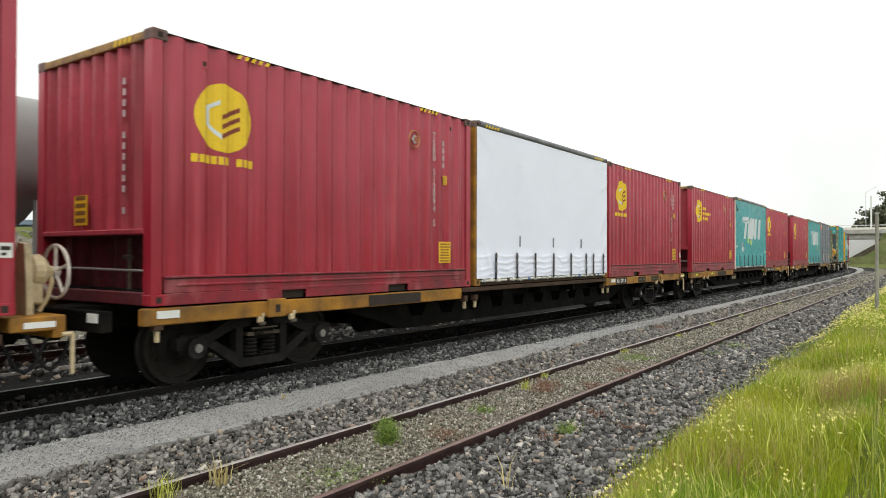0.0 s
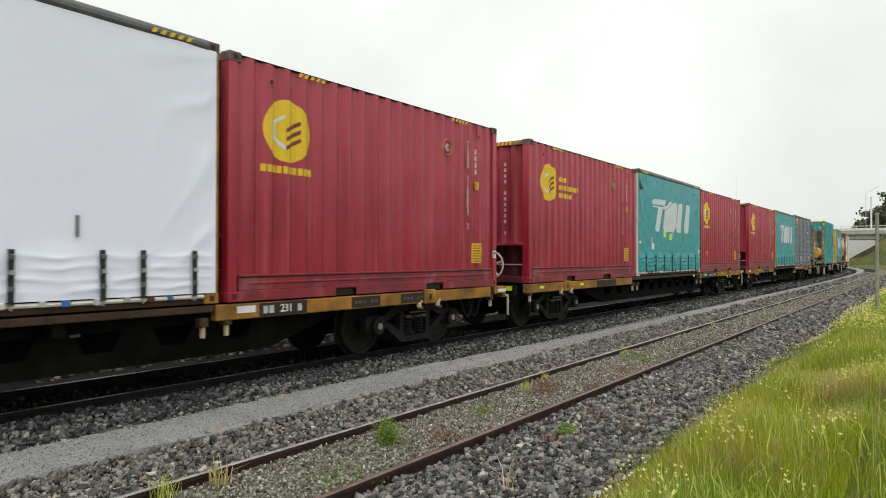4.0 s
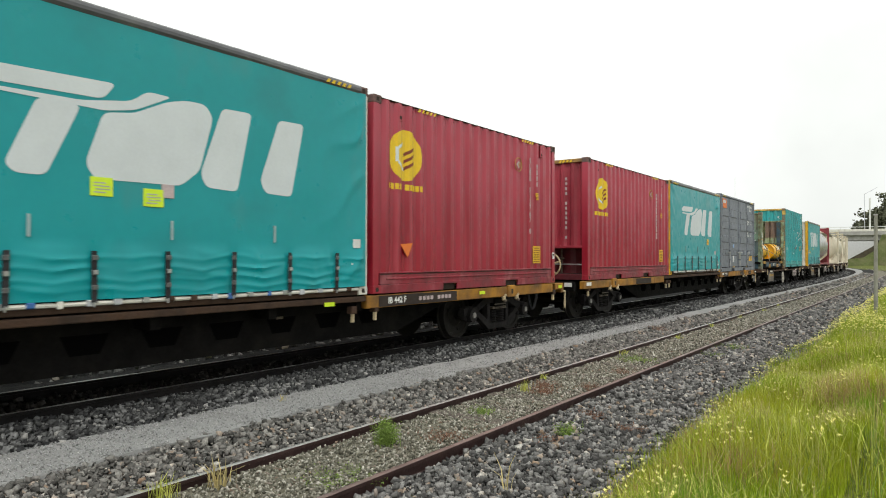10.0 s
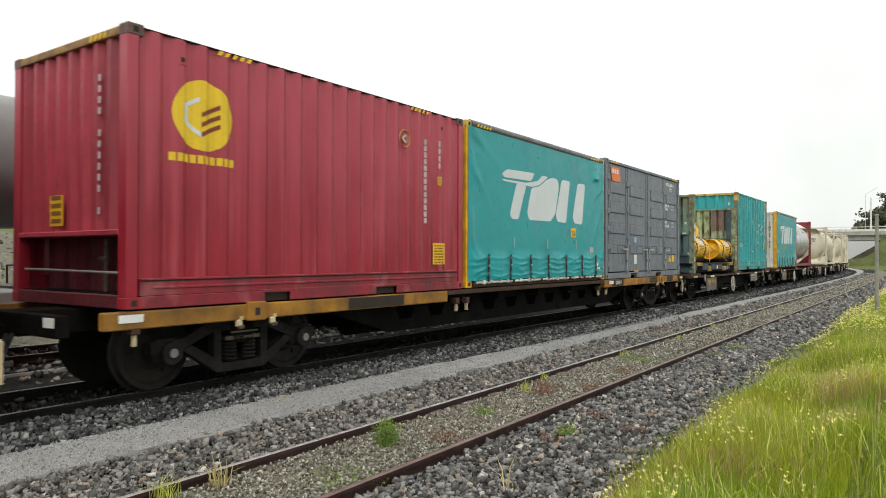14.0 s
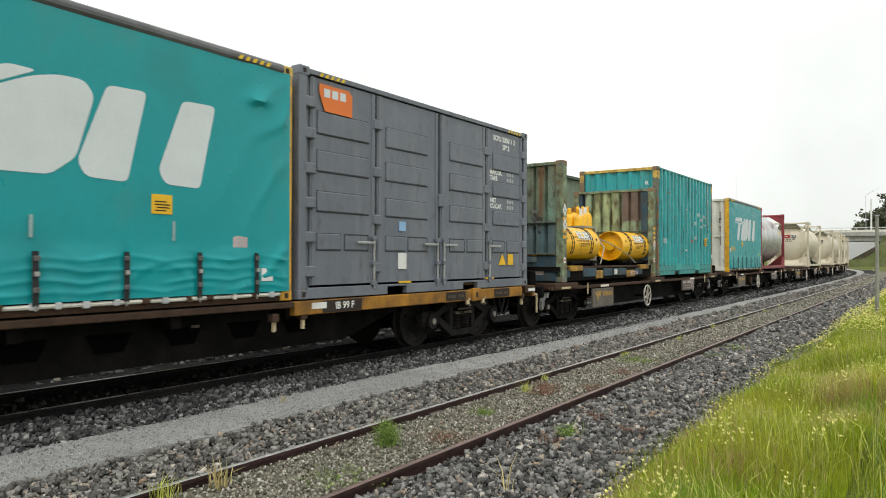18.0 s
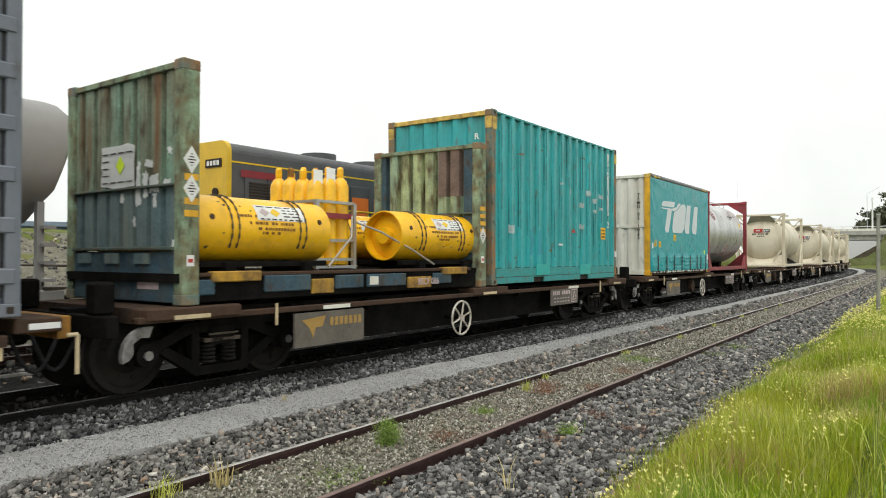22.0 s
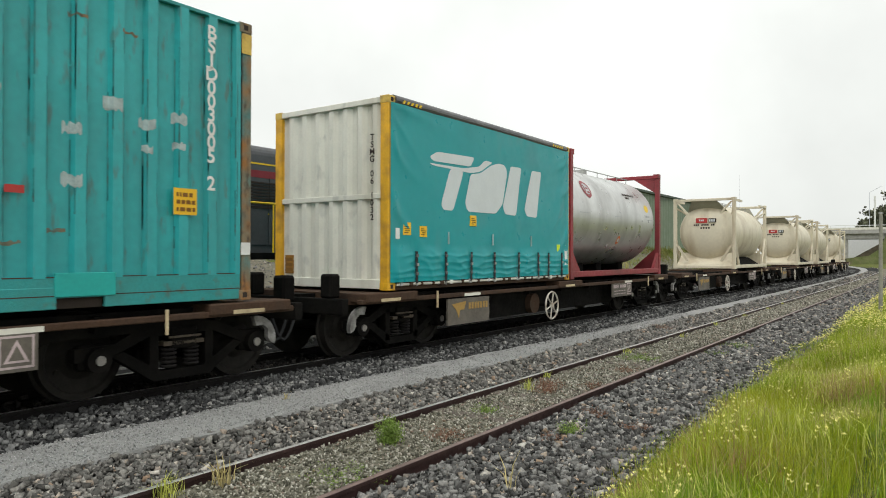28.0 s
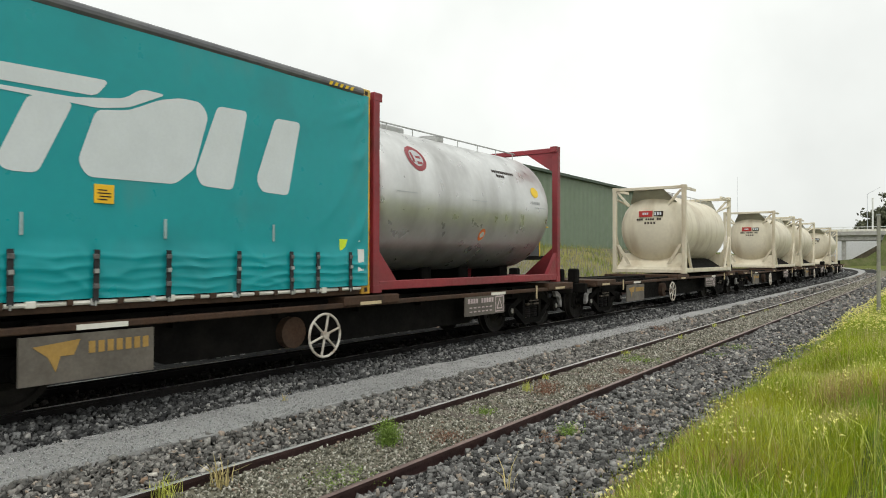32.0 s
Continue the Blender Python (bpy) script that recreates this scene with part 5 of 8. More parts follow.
        d = 0.006 * math.sin(1.3 * y + ph[0]) * math.sin(1.1 * zz + ph[1]) + 0.006 * warp
        d += 0.024 * near * crease(3.1 * (zz + 1.1 * y) + ph[2] + 1.6 * warp, 7)
        d += 0.032 * far * crease(3.3 * (zz - 1.1 * y) + ph[3] + 1.6 * warp, 7)
        fan = crease(5 * math.atan2(H - 0.1 - zz, y + 0.10) + ph[3], 9) * math.exp(-math.hypot(y, H - zz) / 0.55)
        fan += crease(5 * math.atan2(H - 0.1 - zz, L - y + 0.10) + ph[4], 9) * math.exp(-math.hypot(L - y, H - zz) / 0.55)
        d += 0.024 * fan
        ridge = 1 - abs(noise.noise((y * 0.8 + zz * 0.7, zz * 1.1 - y * 0.5, seed + 20)))
        d += 0.010 * ridge ** 16 * (near + far)
        if pocket is not None:
            rise = zz - 2.36 - 0.10 * (y - pocket)
            d += 0.055 * math.exp(-((y - pocket) / 0.17) ** 2) * (math.exp(-rise / 0.11) if rise > 0 else math.exp(-(rise / 0.03) ** 2))
        low = min(1.0, max(0.0, (0.66 - zz) / 0.16))
        gap = float(np.min(np.abs(ties - y)))
        if low > 0:
            for k, base in enumerate((0.53, 0.42, 0.31, 0.21)):
                sag = base - 0.035 * min(1.0, gap / 0.4) ** 2 + 0.03 * noise.noise((y * 1.7, k * 3.1, seed + 3))
                amp = 0.45 + 0.9 * noise.noise((y * 2.3, k * 5.7, seed + 11))
                d += low * 0.016 * max(0.0, amp) * math.exp(-((zz - sag) / 0.020) ** 2)
            d += low * (0.020 * min(1.0, gap / 0.3) - 0.008 * math.exp(-(gap / 0.05) ** 2))
            d += low * 0.008 * crease(7 * (zz + 0.30 * y) + 5 * warp, 5)
        if y < 0.25 or y > L - 0.25:
            d = max(d, -0.004)
        return slack * d * min(1.0, max(0.0, y - 0.05) / 0.12, max(0.0, L - 0.05 - y) / 0.12)

    for s in (1, -1):
        bm = bmesh.new()
        sheet(bm, [[(s * (W + 0.006 + drape(y, zz)), y, zz) for y in ys] for zz in zs])
        part("curtain", bm, curtain, c, smooth=True)
        bm = bmesh.new()
        rod(bm, (s * (W - 0.05), 0.16, H - 0.045), (s * (W - 0.05), L - 0.16, H - 0.06), 0.075, 14)
        part("roof_tube", bm, "roof_tube", c, "dull grey roof-edge tube")
        rodpart("tension_rail", "white_paint", c, ((s * (W - 0.005), 0.2, 0.085), (s * (W - 0.005), L - 0.2, 0.085), 0.022))
        boxpart("floor_rail", "rust", c, (s * (W - 0.09), s * (W - 0.03), 0.15, L - 0.15, 0.0, 0.10), bevel=0.006)
        if s > 0:
            for y in straps:
                lean = rng.uniform(-0.012, 0.012)
                bm = bmesh.new()
                slab(bm, [(y - 0.027, 0.09), (y + 0.027, 0.09), (y + 0.027 + lean, 0.58), (y - 0.027 + lean, 0.58)], 0, W + 0.030, W + 0.038)
                st = part("strap", bm, "strap", c)
                for zb in (0.21, 0.35, 0.49):
                    boxpart("buckle", "buckle", st, (W + 0.036, W + 0.050, y - 0.030, y + 0.030, zb, zb + 0.05), bevel=0.006)
                boxpart("buckle_tongue", "steel", st, (W + 0.050, W + 0.060, y - 0.02, y + 0.02, 0.36, 0.40))
                rodpart("strap_hook", "steel", st, ((W + 0.034, y, 0.10), (W + 0.034, y, 0.05), 0.010))
            for k in range(int(L / 0.27)):
                y = 0.3 + 0.27 * k + rng.uniform(-0.05, 0.05)
                if y < L - 0.3:
                    boxpart("rail_hook", rng.choice(["rust", "rust", "white_paint", "steel", "worn_white", "worn_white", "tie_blue" if seed < 4 else "rust"]), c, (W - 0.01, W + 0.03, y - 0.03 - 0.04 * rng.random(), y + 0.02, 0.045 + 0.02 * rng.random(), 0.12), bevel=0.008)
            for y in tabs:
                boxpart("pull_tab", "tab" if curtain == "curtain" else "tab_grey", c, (W + 0.004, W + 0.024, y - 0.014, y + 0.014, 0.70, 0.90))
            boxpart("tube_label", "white", c, (W + 0.004, W + 0.008, L - 1.15, L - 0.85, H - 0.075, H - 0.02))
    for y, out in ((0.03, -1), (L - 0.03, 1)):
        corrugated("end_panel", end, c, 0, y, -W + 0.15, W - 0.15, 1.42 if out < 0 else 0.14, H - 0.09, out, wave=0.30, depth=0.05)
        if out < 0:
            corrugated("end_panel", end, c, 0, y - 0.0, -W + 0.15, W - 0.15, 0.14, 1.36, out, wave=0.30, depth=0.05)
            boxpart("end_band", end, c, (-W + 0.15, W - 0.15, y - 0.008, y + 0.03, 1.35, 1.43), bevel=0.006)
        boxpart("end_sill", end, c, (-W + 0.15, W - 0.15, y - 0.025, y + 0.025, 0.02, 0.16), bevel=0.006)
    if code:
        lettering("end_letters", "\n".join(code), 0.13, "dark", c, on_end(0.895, 0.018, 1.67), 0.83)
    bm = bmesh.new()
    for k in range(0 if code else 12):
        if k not in (4, 7):
            box(bm, 0.872, 0.915, 0.018, 0.024, 2.305 - 0.115 * k, 2.37 - 0.115 * k)
    if not code:
        part("end_code_bars", bm, "dark", c)
    if torn is not None:
        bm = bmesh.new()
        slab(bm, [(torn + p, q) for p, q in ((0.12, 2.60), (0.20, 2.50), (0.36, 2.42), (0.34, 2.36), (0.16, 2.34), (0.12, 2.42))], 0, W + 0.012, W + 0.032)
        part("torn_patch", bm, "tear", c, "torn dark patch in the curtain corner")
    pl = boxpart("end_placard", "beam", c, (-0.98, -0.78, 0.016, 0.023, 0.22, 0.52))
    boxpart("placard_bars", "brown_print", pl, *[(-0.95, -0.81, 0.013, 0.016, 0.26 + 0.08 * k, 0.31 + 0.08 * k) for k in range(3)])
    hazard(c, L, H, 0.30, face=1.243)
    hazard(c, L, H, L - 0.85, face=1.243)
    if logo:
        def shape(name, outline, parent):
            outline = [(p + slide, q) for p, q in outline]
            bm = bmesh.new()
            bm.faces.new([bm.verts.new((0, p, q)) for p, q in soft(outline)])
            lo, hi = min(p for p, _ in outline), max(p for p, _ in outline)
            for y in ys:
                if lo < y < hi:
                    bmesh.ops.bisect_plane(bm, geom=bm.verts[:] + bm.edges[:] + bm.faces[:], plane_co=(0, y, 0), plane_no=(0, 1, 0))
            lo, hi = min(q for _, q in outline), max(q for _, q in outline)
            for zz in zs:
                if lo < zz < hi:
                    bmesh.ops.bisect_plane(bm, geom=bm.verts[:] + bm.edges[:] + bm.faces[:], plane_co=(0, 0, zz), plane_no=(0, 0, 1))
            for v in bm.verts:
                v.co.x = W + 0.011 + drape(v.co.y, v.co.z)
            bmesh.ops.recalc_face_normals(bm, faces=bm.faces)
            if bm.faces[:][0].normal.x < 0:
                bmesh.ops.reverse_faces(bm, faces=bm.faces)
            return part(name, bm, "logo_white", parent, smooth=True)
        wing = shape("emblem_wing", [(1.10, 2.07), (1.31, 2.17), (2.39, 2.20), (2.26, 2.03), (1.20, 2.01)], c)
        wing["label"] = "pale swept wing of the printed emblem"
        shape("emblem_stripe", [(1.08, 1.97), (2.05, 1.98), (2.54, 2.06), (2.72, 2.19), (2.99, 2.18), (2.59, 1.98), (2.28, 1.92), (1.20, 1.94)], c)
        shape("emblem_stem", [(1.66, 1.935), (2.05, 1.93), (1.74, 1.25), (1.48, 1.25), (1.40, 1.33)], c)
        shape("emblem_block", [(2.26, 1.90), (2.58, 1.95), (2.93, 2.12), (3.16, 2.18), (3.40, 2.18), (3.50, 2.05), (3.33, 1.45), (3.10, 1.27), (2.18, 1.26), (2.09, 1.40)], c)
        for k in (0, 0.82):
            shape("emblem_bar", [(3.62 + k, 2.18), (4.03 + k, 2.19), (3.83 + k, 1.265), (3.42 + k, 1.28), (3.34 + k, 1.42)], c)
    for y0, y1, z0, z1, mat in tags:
        st = boxpart("sticker", mat, c, (W + 0.0, W + 0.020 + 0.012 * (z1 < 0.7), y0, y1, z0, z1), bevel=0.002)
        if mat in ("placard", "lime", "faded") and y1 - y0 > 0.17:
            rows = [(W + 0.020, W + 0.0215, y0 + 0.03 + 0.02 * (k == 1), y1 - 0.03 - 0.04 * (k % 3 == 0), z0 + 0.03 + 0.03 * k, z0 + 0.042 + 0.03 * k) for k in range(4)]
            boxpart("sticker_bars", "dark" if mat == "placard" else "worn_white", st, *rows)
    MOVERS.append((c, pins, shift(*pins, u, z)))
    return c


def grey_box(u, pins, H, label, L=5.98, z=DECK):
    """A side-opening box: four door leaves with pressed panels, hinges and lock rods."""
    c = thing("side_door_container", label, "container")
    W = 1.219
    shell(c, L, H, "grey", "grey")
    corrugated("side_panel", "grey", c, 1, -(W - 0.006), 0.155, L - 0.155, 0.13, H - 0.08, -1)
    for s in (1, -1):
        boxpart("bottom_rail", "grey", c, (s * (W - 0.10), s * (W - 0.012), 0.16, 1.75, 0.0, 0.14), (s * (W - 0.10), s * (W - 0.012), 2.2, 3.75, 0.0, 0.14), (s * (W - 0.10), s * (W - 0.012), 4.2, L - 0.16, 0.0, 0.14), (s * (W - 0.10), s * (W - 0.012), 1.7, 4.3, 0.11, 0.14), bevel=0.006)
    leaf_w = (L - 0.34) / 4
    for y0, y1 in ((0.15, 0.23), (1.48, 1.54), (3.03, 3.11), (4.47, 4.53), (L - 0.17, L - 0.10)):
        boxpart("door_jamb", "grey", c, (W - 0.12, W - 0.062, y0, y1, 0.14, H - 0.09))
    leaves = ((0.22, 1.49, 0.34, 1.34, 1), (1.53, 3.04, 1.72, 2.74, 1), (3.10, 4.48, 3.36, 4.38, -1), (4.52, L - 0.16, 4.74, 5.70, -1))
    for k, (y0, y1, a, b, side) in enumerate(leaves):
        leaf = boxpart("door_leaf", "grey", c, (W - 0.10, W - 0.035, y0, y1, 0.17, H - 0.10), bevel=0.004)
        for zb, zt in ((2.14, 2.43), (1.65, 1.92), (1.13, 1.39)):
            # dark plate behind the panel, painting the shade at its edges
            boxpart("panel_groove", "grey_shade", leaf, (W - 0.036, W - 0.0335, a - 0.010, b + 0.008, zb - 0.016, zt + 0.009))
            boxpart("pressed_panel", "grey", leaf, (W - 0.05, W - 0.016, a, b, zb, zt), bevel=0.012)
        m = (a + b) / 2
        for ya, yb in ((a, m - 0.06), (m + 0.02, b)):
            boxpart("panel_groove", "grey_shade", leaf, (W - 0.036, W - 0.0335, ya - 0.009, yb + 0.008, 0.614, 0.849))
            boxpart("pressed_panel", "grey", leaf, (W - 0.05, W - 0.018 if (ya == a) == (side > 0) else W - 0.032, ya, yb, 0.63, 0.84), bevel=0.012)
        rod_y = y1 - 0.06 if side > 0 else y0 + 0.06
        rodpart("lock_rod", "steel", leaf, ((W + 0.005, rod_y, 0.10), (W + 0.005, rod_y, 0.80), 0.018))
        boxpart("lock_handle", "steel", leaf, (W, W + 0.035, rod_y - (0.36 if side > 0 else 0.0), rod_y + (0.0 if side > 0 else 0.36), 0.72, 0.755), bevel=0.006)
        for zb in (0.14, 0.42, 0.78):
            boxpart("rod_keeper", "grey", leaf, (W - 0.03, W + 0.03, rod_y - 0.05, rod_y + 0.05, zb, zb + 0.06), bevel=0.006)
        for ya in (y0 + 0.02, y1 - 0.09):
            boxpart("edge_bar", "grey", leaf, (W - 0.05, W - 0.020, ya, ya + 0.07, 0.17, H - 0.10), bevel=0.008)
        boxpart("leaf_seam", "grey_shade", leaf, (W - 0.07, W - 0.034, y1 + 0.005, y1 + 0.03, 0.17, H - 0.10))
    for hy, hz in ((0.20, (0.28, 0.72, 1.16, 1.6, 2.05, 2.45)), (1.51, (0.32, 1.0, 1.68, 2.36)), (4.50, (0.32, 1.0, 1.68, 2.36)), (L - 0.14, (0.28, 0.72, 1.16, 1.6, 2.05, 2.45))):
        for zb in hz:
            boxpart("hinge", "grey", c, (W - 0.04, W + 0.008, hy - 0.09, hy + 0.09, zb, zb + 0.14), bevel=0.014)
    boxpart("hinge", "grey", c, (W - 0.04, W + 0.012, 3.0, 3.14, 1.35, 1.55), bevel=0.014)
    for y, out in ((0.03, -1), (L - 0.03, 1)):
        corrugated("end_panel", "grey", c, 0, y, -W + 0.15, W - 0.15, 0.14, H - 0.09, out, wave=0.30)
    bm = bmesh.new()
    slab(bm, [(0.36, H - 0.17), (0.92, H - 0.17), (0.98, H - 0.24), (0.98, H - 0.52), (0.46, H - 0.52), (0.36, H - 0.30)], 0, W - 0.02, W - 0.012)
    patch = part("orange_patch", bm, "orange", c, "orange emblem patch")
    boxpart("patch_bars", "logo_white", patch, *[(W - 0.0115, W - 0.009, 0.44 + 0.15 * k, 0.55 + 0.15 * k, H - 0.33, H - 0.22) for k in range(3)])
    y = 0.17 + leaf_w * 3
    bm = bmesh.new()
    rng = random.Random(5)
    for zb, n, y0 in ((2.045, 3, y + 0.84), (1.94, 3, y + 0.84), (1.535, 3, y + 0.84), (1.43, 3, y + 0.84)):
        for k in range(n):
            box(bm, W - 0.034, W - 0.032, y0 + 0.09 * k, y0 + 0.09 * k + 0.055, zb + 0.01, zb + 0.075)
    for text, yy, zz, size in (("SCFU 320011 2", y + 0.74, H - 0.24, 0.125), ("2P62", y + 0.80, H - 0.38, 0.125), ("MAX.GR.", y + 0.44, 2.085, 0.11), ("TARE", y + 0.36, 1.98, 0.11), ("NET", y + 0.34, 1.575, 0.11), ("CU.CAP.", y + 0.44, 1.47, 0.11)):
        lettering("data_letters", text, size, "white", c, on_side(W - 0.0335, yy, zz), bold=0.045)
    part("data_bars", bm, "worn_white", c)
    bm = bmesh.new()
    slab(bm, [(y + 0.52, 0.40), (y + 0.78, 0.40), (y + 0.65, 0.60)], 0, W - 0.026, W - 0.018)
    part("warning_triangle", bm, "placard", c)
    boxpart("warning_sticker", "placard", c, (W - 0.026, W - 0.018, y + 0.85, y + 1.05, 0.40, 0.60))
    boxpart("data_sticker", "white", c, (W - 0.026, W - 0.018, 2.0, 2.2, 0.36, 0.60))
    boxpart("blue_sticker", "blue_sticker", c, (W - 0.026, W - 0.018, 2.02, 2.18, 0.93, 1.07))
    bm = bmesh.new()
    for k in range(9):
        box(bm, W - 0.026, W - 0.018, 0.48 + 0.06 * k, 0.52 + 0.06 * k, 1.28, 1.33)
    part("green_bars", bm, "shed", c)
    for y in (2.0, 4.45):
        boxpart("pocket_reflector", "placard", c, (W - 0.012, W - 0.008, y, y + 0.3, 0.15, 0.18))
    hazard(c, L, H, 0.35)
    hazard(c, L, H, L - 0.75)
    MOVERS.append((c, pins, shift(*pins, u, z)))


M["end_rail"] = material("striped_worn_end_rail", (0.34, 0.20, 0.05), 0.7, vary=0.3, scale=5, dirt=(0.12, 0.06, 0.05), dirt_amount=0.6, dirt_scale=7, bump=0.2)
M["buckle"] = material("grey_buckle_steel", (0.12, 0.12, 0.12), 0.5, 0.4, vary=0.25, scale=20)
M["tab"] = material("pale_teal_webbing", (0.30, 0.42, 0.42), 0.7, vary=0.15)
M["tab_grey"] = material("mid_grey_webbing", (0.20, 0.20, 0.21), 0.7, vary=0.15)
M["tie_blue"] = material("blue_tie_rope", (0.04, 0.12, 0.32), 0.8, vary=0.2)
M["gusset"] = material("dull_olive_grey_plate", (0.34, 0.33, 0.26), 0.7, vary=0.15, dirt=(0.2, 0.17, 0.12), dirt_amount=0.4)
M["wheel_pale"] = material("pinkish_white_wheel_paint", (0.58, 0.52, 0.48), 0.6, vary=0.15, scale=6, dirt=(0.30, 0.20, 0.15), dirt_amount=0.4, dirt_scale=8)
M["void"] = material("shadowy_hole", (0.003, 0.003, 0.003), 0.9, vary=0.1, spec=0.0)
M["worn_white"] = material("worn_white_marking", (0.42, 0.43, 0.44), 0.7, vary=0.2, scale=6)
M["blue_sticker"] = material("pale_blue_sticker", (0.25, 0.42, 0.65), 0.5, vary=0.05)
M["patch_light"] = material("scuffed_paint_patch", (0.35, 0.42, 0.42), 0.7, vary=0.3, scale=8)


def teal_box(u, pins, H, label, L=5.98, z=0.967):
    c = thing("shipping_container", label, "container")
    W = 1.219
    shell(c, L, H, "teal", "teal_rust", end_mat="plate_pale", top_mat="teal_skirt", top_low=0.06)
    for s in (1, -1):
        corrugated("side_panel", "teal", c, 1, s * (W - 0.006), 0.155, L - 0.155, 0.30, H - 0.055, s, wave=0.36, depth=0.058)
        boxpart("lower_side", "teal_skirt", c, (s * (W - 0.05), s * (W - 0.008), 0.155, L - 0.155, 0.14, 0.31))
        boxpart("bottom_rail", "teal_skirt", c, (s * (W - 0.05), s * (W - 0.002), 0.16, 1.6, 0.02, 0.14), (s * (W - 0.05), s * (W - 0.002), 2.05, 3.8, 0.02, 0.14), (s * (W - 0.05), s * (W - 0.002), 4.25, L - 0.16, 0.02, 0.14), (s * (W - 0.05), s * (W - 0.002), 1.5, 4.35, 0.12, 0.22), bevel=0.006)
        for y0, y1 in ((1.6, 2.05), (3.8, 4.25)):
            boxpart("fork_pocket", "dark", c, (s * (W - 0.25), s * (W - 0.06), y0, y1, 0.02, 0.12))
    for y, out in ((0.03, -1), (L - 0.03, 1)):
        corrugated("end_panel", "teal", c, 0, y, -W + 0.15, W - 0.15, 0.14, H - 0.09, out, wave=0.34, depth=0.055)
        boxpart("end_sill", "teal", c, (-W + 0.15, W - 0.15, y - 0.025, y + 0.025, 0.02, 0.16), bevel=0.006)
    for x in (-W + 0.08, W - 0.08):
        boxpart("post_paint", "plate_pale", c, (x - 0.07, x + 0.07, -0.003, 0.0, H - 0.34, H - 0.13))
    boxpart("post_paint", "plate_pale", c, (W + 0.0005, W + 0.003, 0.01, 0.16, H - 0.36, H - 0.13), (W + 0.0005, W + 0.003, L - 0.15, L - 0.01, H - 0.36, H - 0.13))
    lettering("code_letters", "\n".join("BSJD003005 2"), 0.215, "white", c, on_side(W - 0.003, 5.43, 2.12), 0.70)
    lettering("end_letter", "R", 0.16, "white", c, on_end(0.9, -0.025, H - 0.48))
    placard(c, 4.97, 5.25, 0.94, 1.22, rows=3, face=W - 0.004, depth=0.0)
    rng = random.Random(3)
    for y, zz, w, h in ((4.33, 1.99, 0.11, 0.09), (4.69, 1.84, 0.10, 0.07), (5.05, 1.94, 0.10, 0.08), (3.94, 1.69, 0.10, 0.07), (4.69, 1.59, 0.06, 0.04), (5.05, 1.66, 0.08, 0.05), (3.94, 1.21, 0.11, 0.09), (0.75, 1.05, 0.09, 0.11), (2.3, 0.9, 0.04, 0.05), (1.6, 1.5, 0.03, 0.04), (2.9, 2.1, 0.05, 0.04), (3.3, 1.95, 0.04, 0.06), (0.9, 1.35, 0.07, 0.04)):
        bm = bmesh.new()
        k, w, h = rng.uniform(0, 50), w * 0.78, h * 0.78
        printed(bm, y - w, y + w, lambda v: zz - h + 0.05 * noise.noise((v * 31, k, 0)), lambda v: zz + h * 0.8 + 0.05 * noise.noise((v * 37 + 40, k + 9, 5)), W - 0.006, 0.058, 0.36, step=0.012)
        part("scuff", bm, "patch_light", c, "pale scuff where a label was torn off")
    bm = bmesh.new()  # shade painted along the folds of the side, with grime and rust worn there
    for v in stations(0.2, L - 0.2, 0.36):
        for _ in range(3):
            lo = rng.uniform(0.35, 2.7)
            hi = min(H - 0.1, lo + rng.uniform(0.15, 0.9))
            printed(bm, v - 0.006, v + rng.uniform(0.002, 0.008), lambda q: lo, lambda q: hi, W - 0.006, 0.058, 0.36, step=0.01, lift=0.002)
    part("fold_wear", bm, "teal_shade_wear", c, "dark lines along the folds, part painted shade and part wear")["kind"] = "stuff"
    boxpart("red_sticker", "tank_red", c, (W - 0.004, W, 3.36, 3.52, 1.05, 1.12))
    boxpart("white_sticker", "white", c, (W - 0.004, W, 2.72, 2.90, 0.76, 0.80))
    boxpart("repaint", "teal_blue", c, (W - 0.0055, W - 0.0025, 1.45, 1.55, 0.56, 1.06), (W - 0.0055, W - 0.0025, 1.80, 1.91, 0.56, 1.06), label="bluer repainted patch")
    boxpart("seam", "rust", c, (W - 0.012, W - 0.0065, 0.16, L - 0.16, 0.305, 0.315), (W - 0.012, W - 0.0015, 0.16, L - 0.16, 0.135, 0.145))
    boxpart("repair_plate", "teal_fresh", c, (W - 0.012, W + 0.008, 3.78, 4.35, 0.13, 0.35), (W - 0.012, W + 0.008, 1.70, 2.28, 0.15, 0.37), label="brighter repainted repair plate", bevel=0.004)
    for y, zz in ((3.42, 0.62), (3.8, 0.74), (0.9, 0.5), (2.4, 0.66), (3.1, 2.6), (4.0, 2.75), (4.5, 2.72), (2.0, 2.7), (1.1, 2.5)):
        bm = bmesh.new()
        k = rng.uniform(0, 50)
        printed(bm, y - 0.09, y + 0.10, lambda v: zz - 0.02 + 0.03 * noise.noise((v * 20, k, 0)), lambda v: zz + 0.012 + 0.03 * noise.noise((v * 25, k, 5)), W - 0.006, 0.058, 0.36, step=0.012)
        part("rust_scuff", bm, "teal_rust", c, "rusty scrape in the teal paint")
    boxpart("height_label", "white", c, (W + 0.0005, W + 0.003, L - 0.15, L - 0.02, 0.52, 0.66))
    MOVERS.append((c, pins, shift(*pins, u, z)))


M["teal_skirt"] = material("grimy_teal_paint", (0.022, 0.285, 0.285), 0.5, vary=0.15, dirt=(0.035, 0.17, 0.155), dirt_amount=0.5, dirt_scale=3, bump=0.2, second=((0.12, 0.07, 0.035), 0.12, 6.0, 1.0))
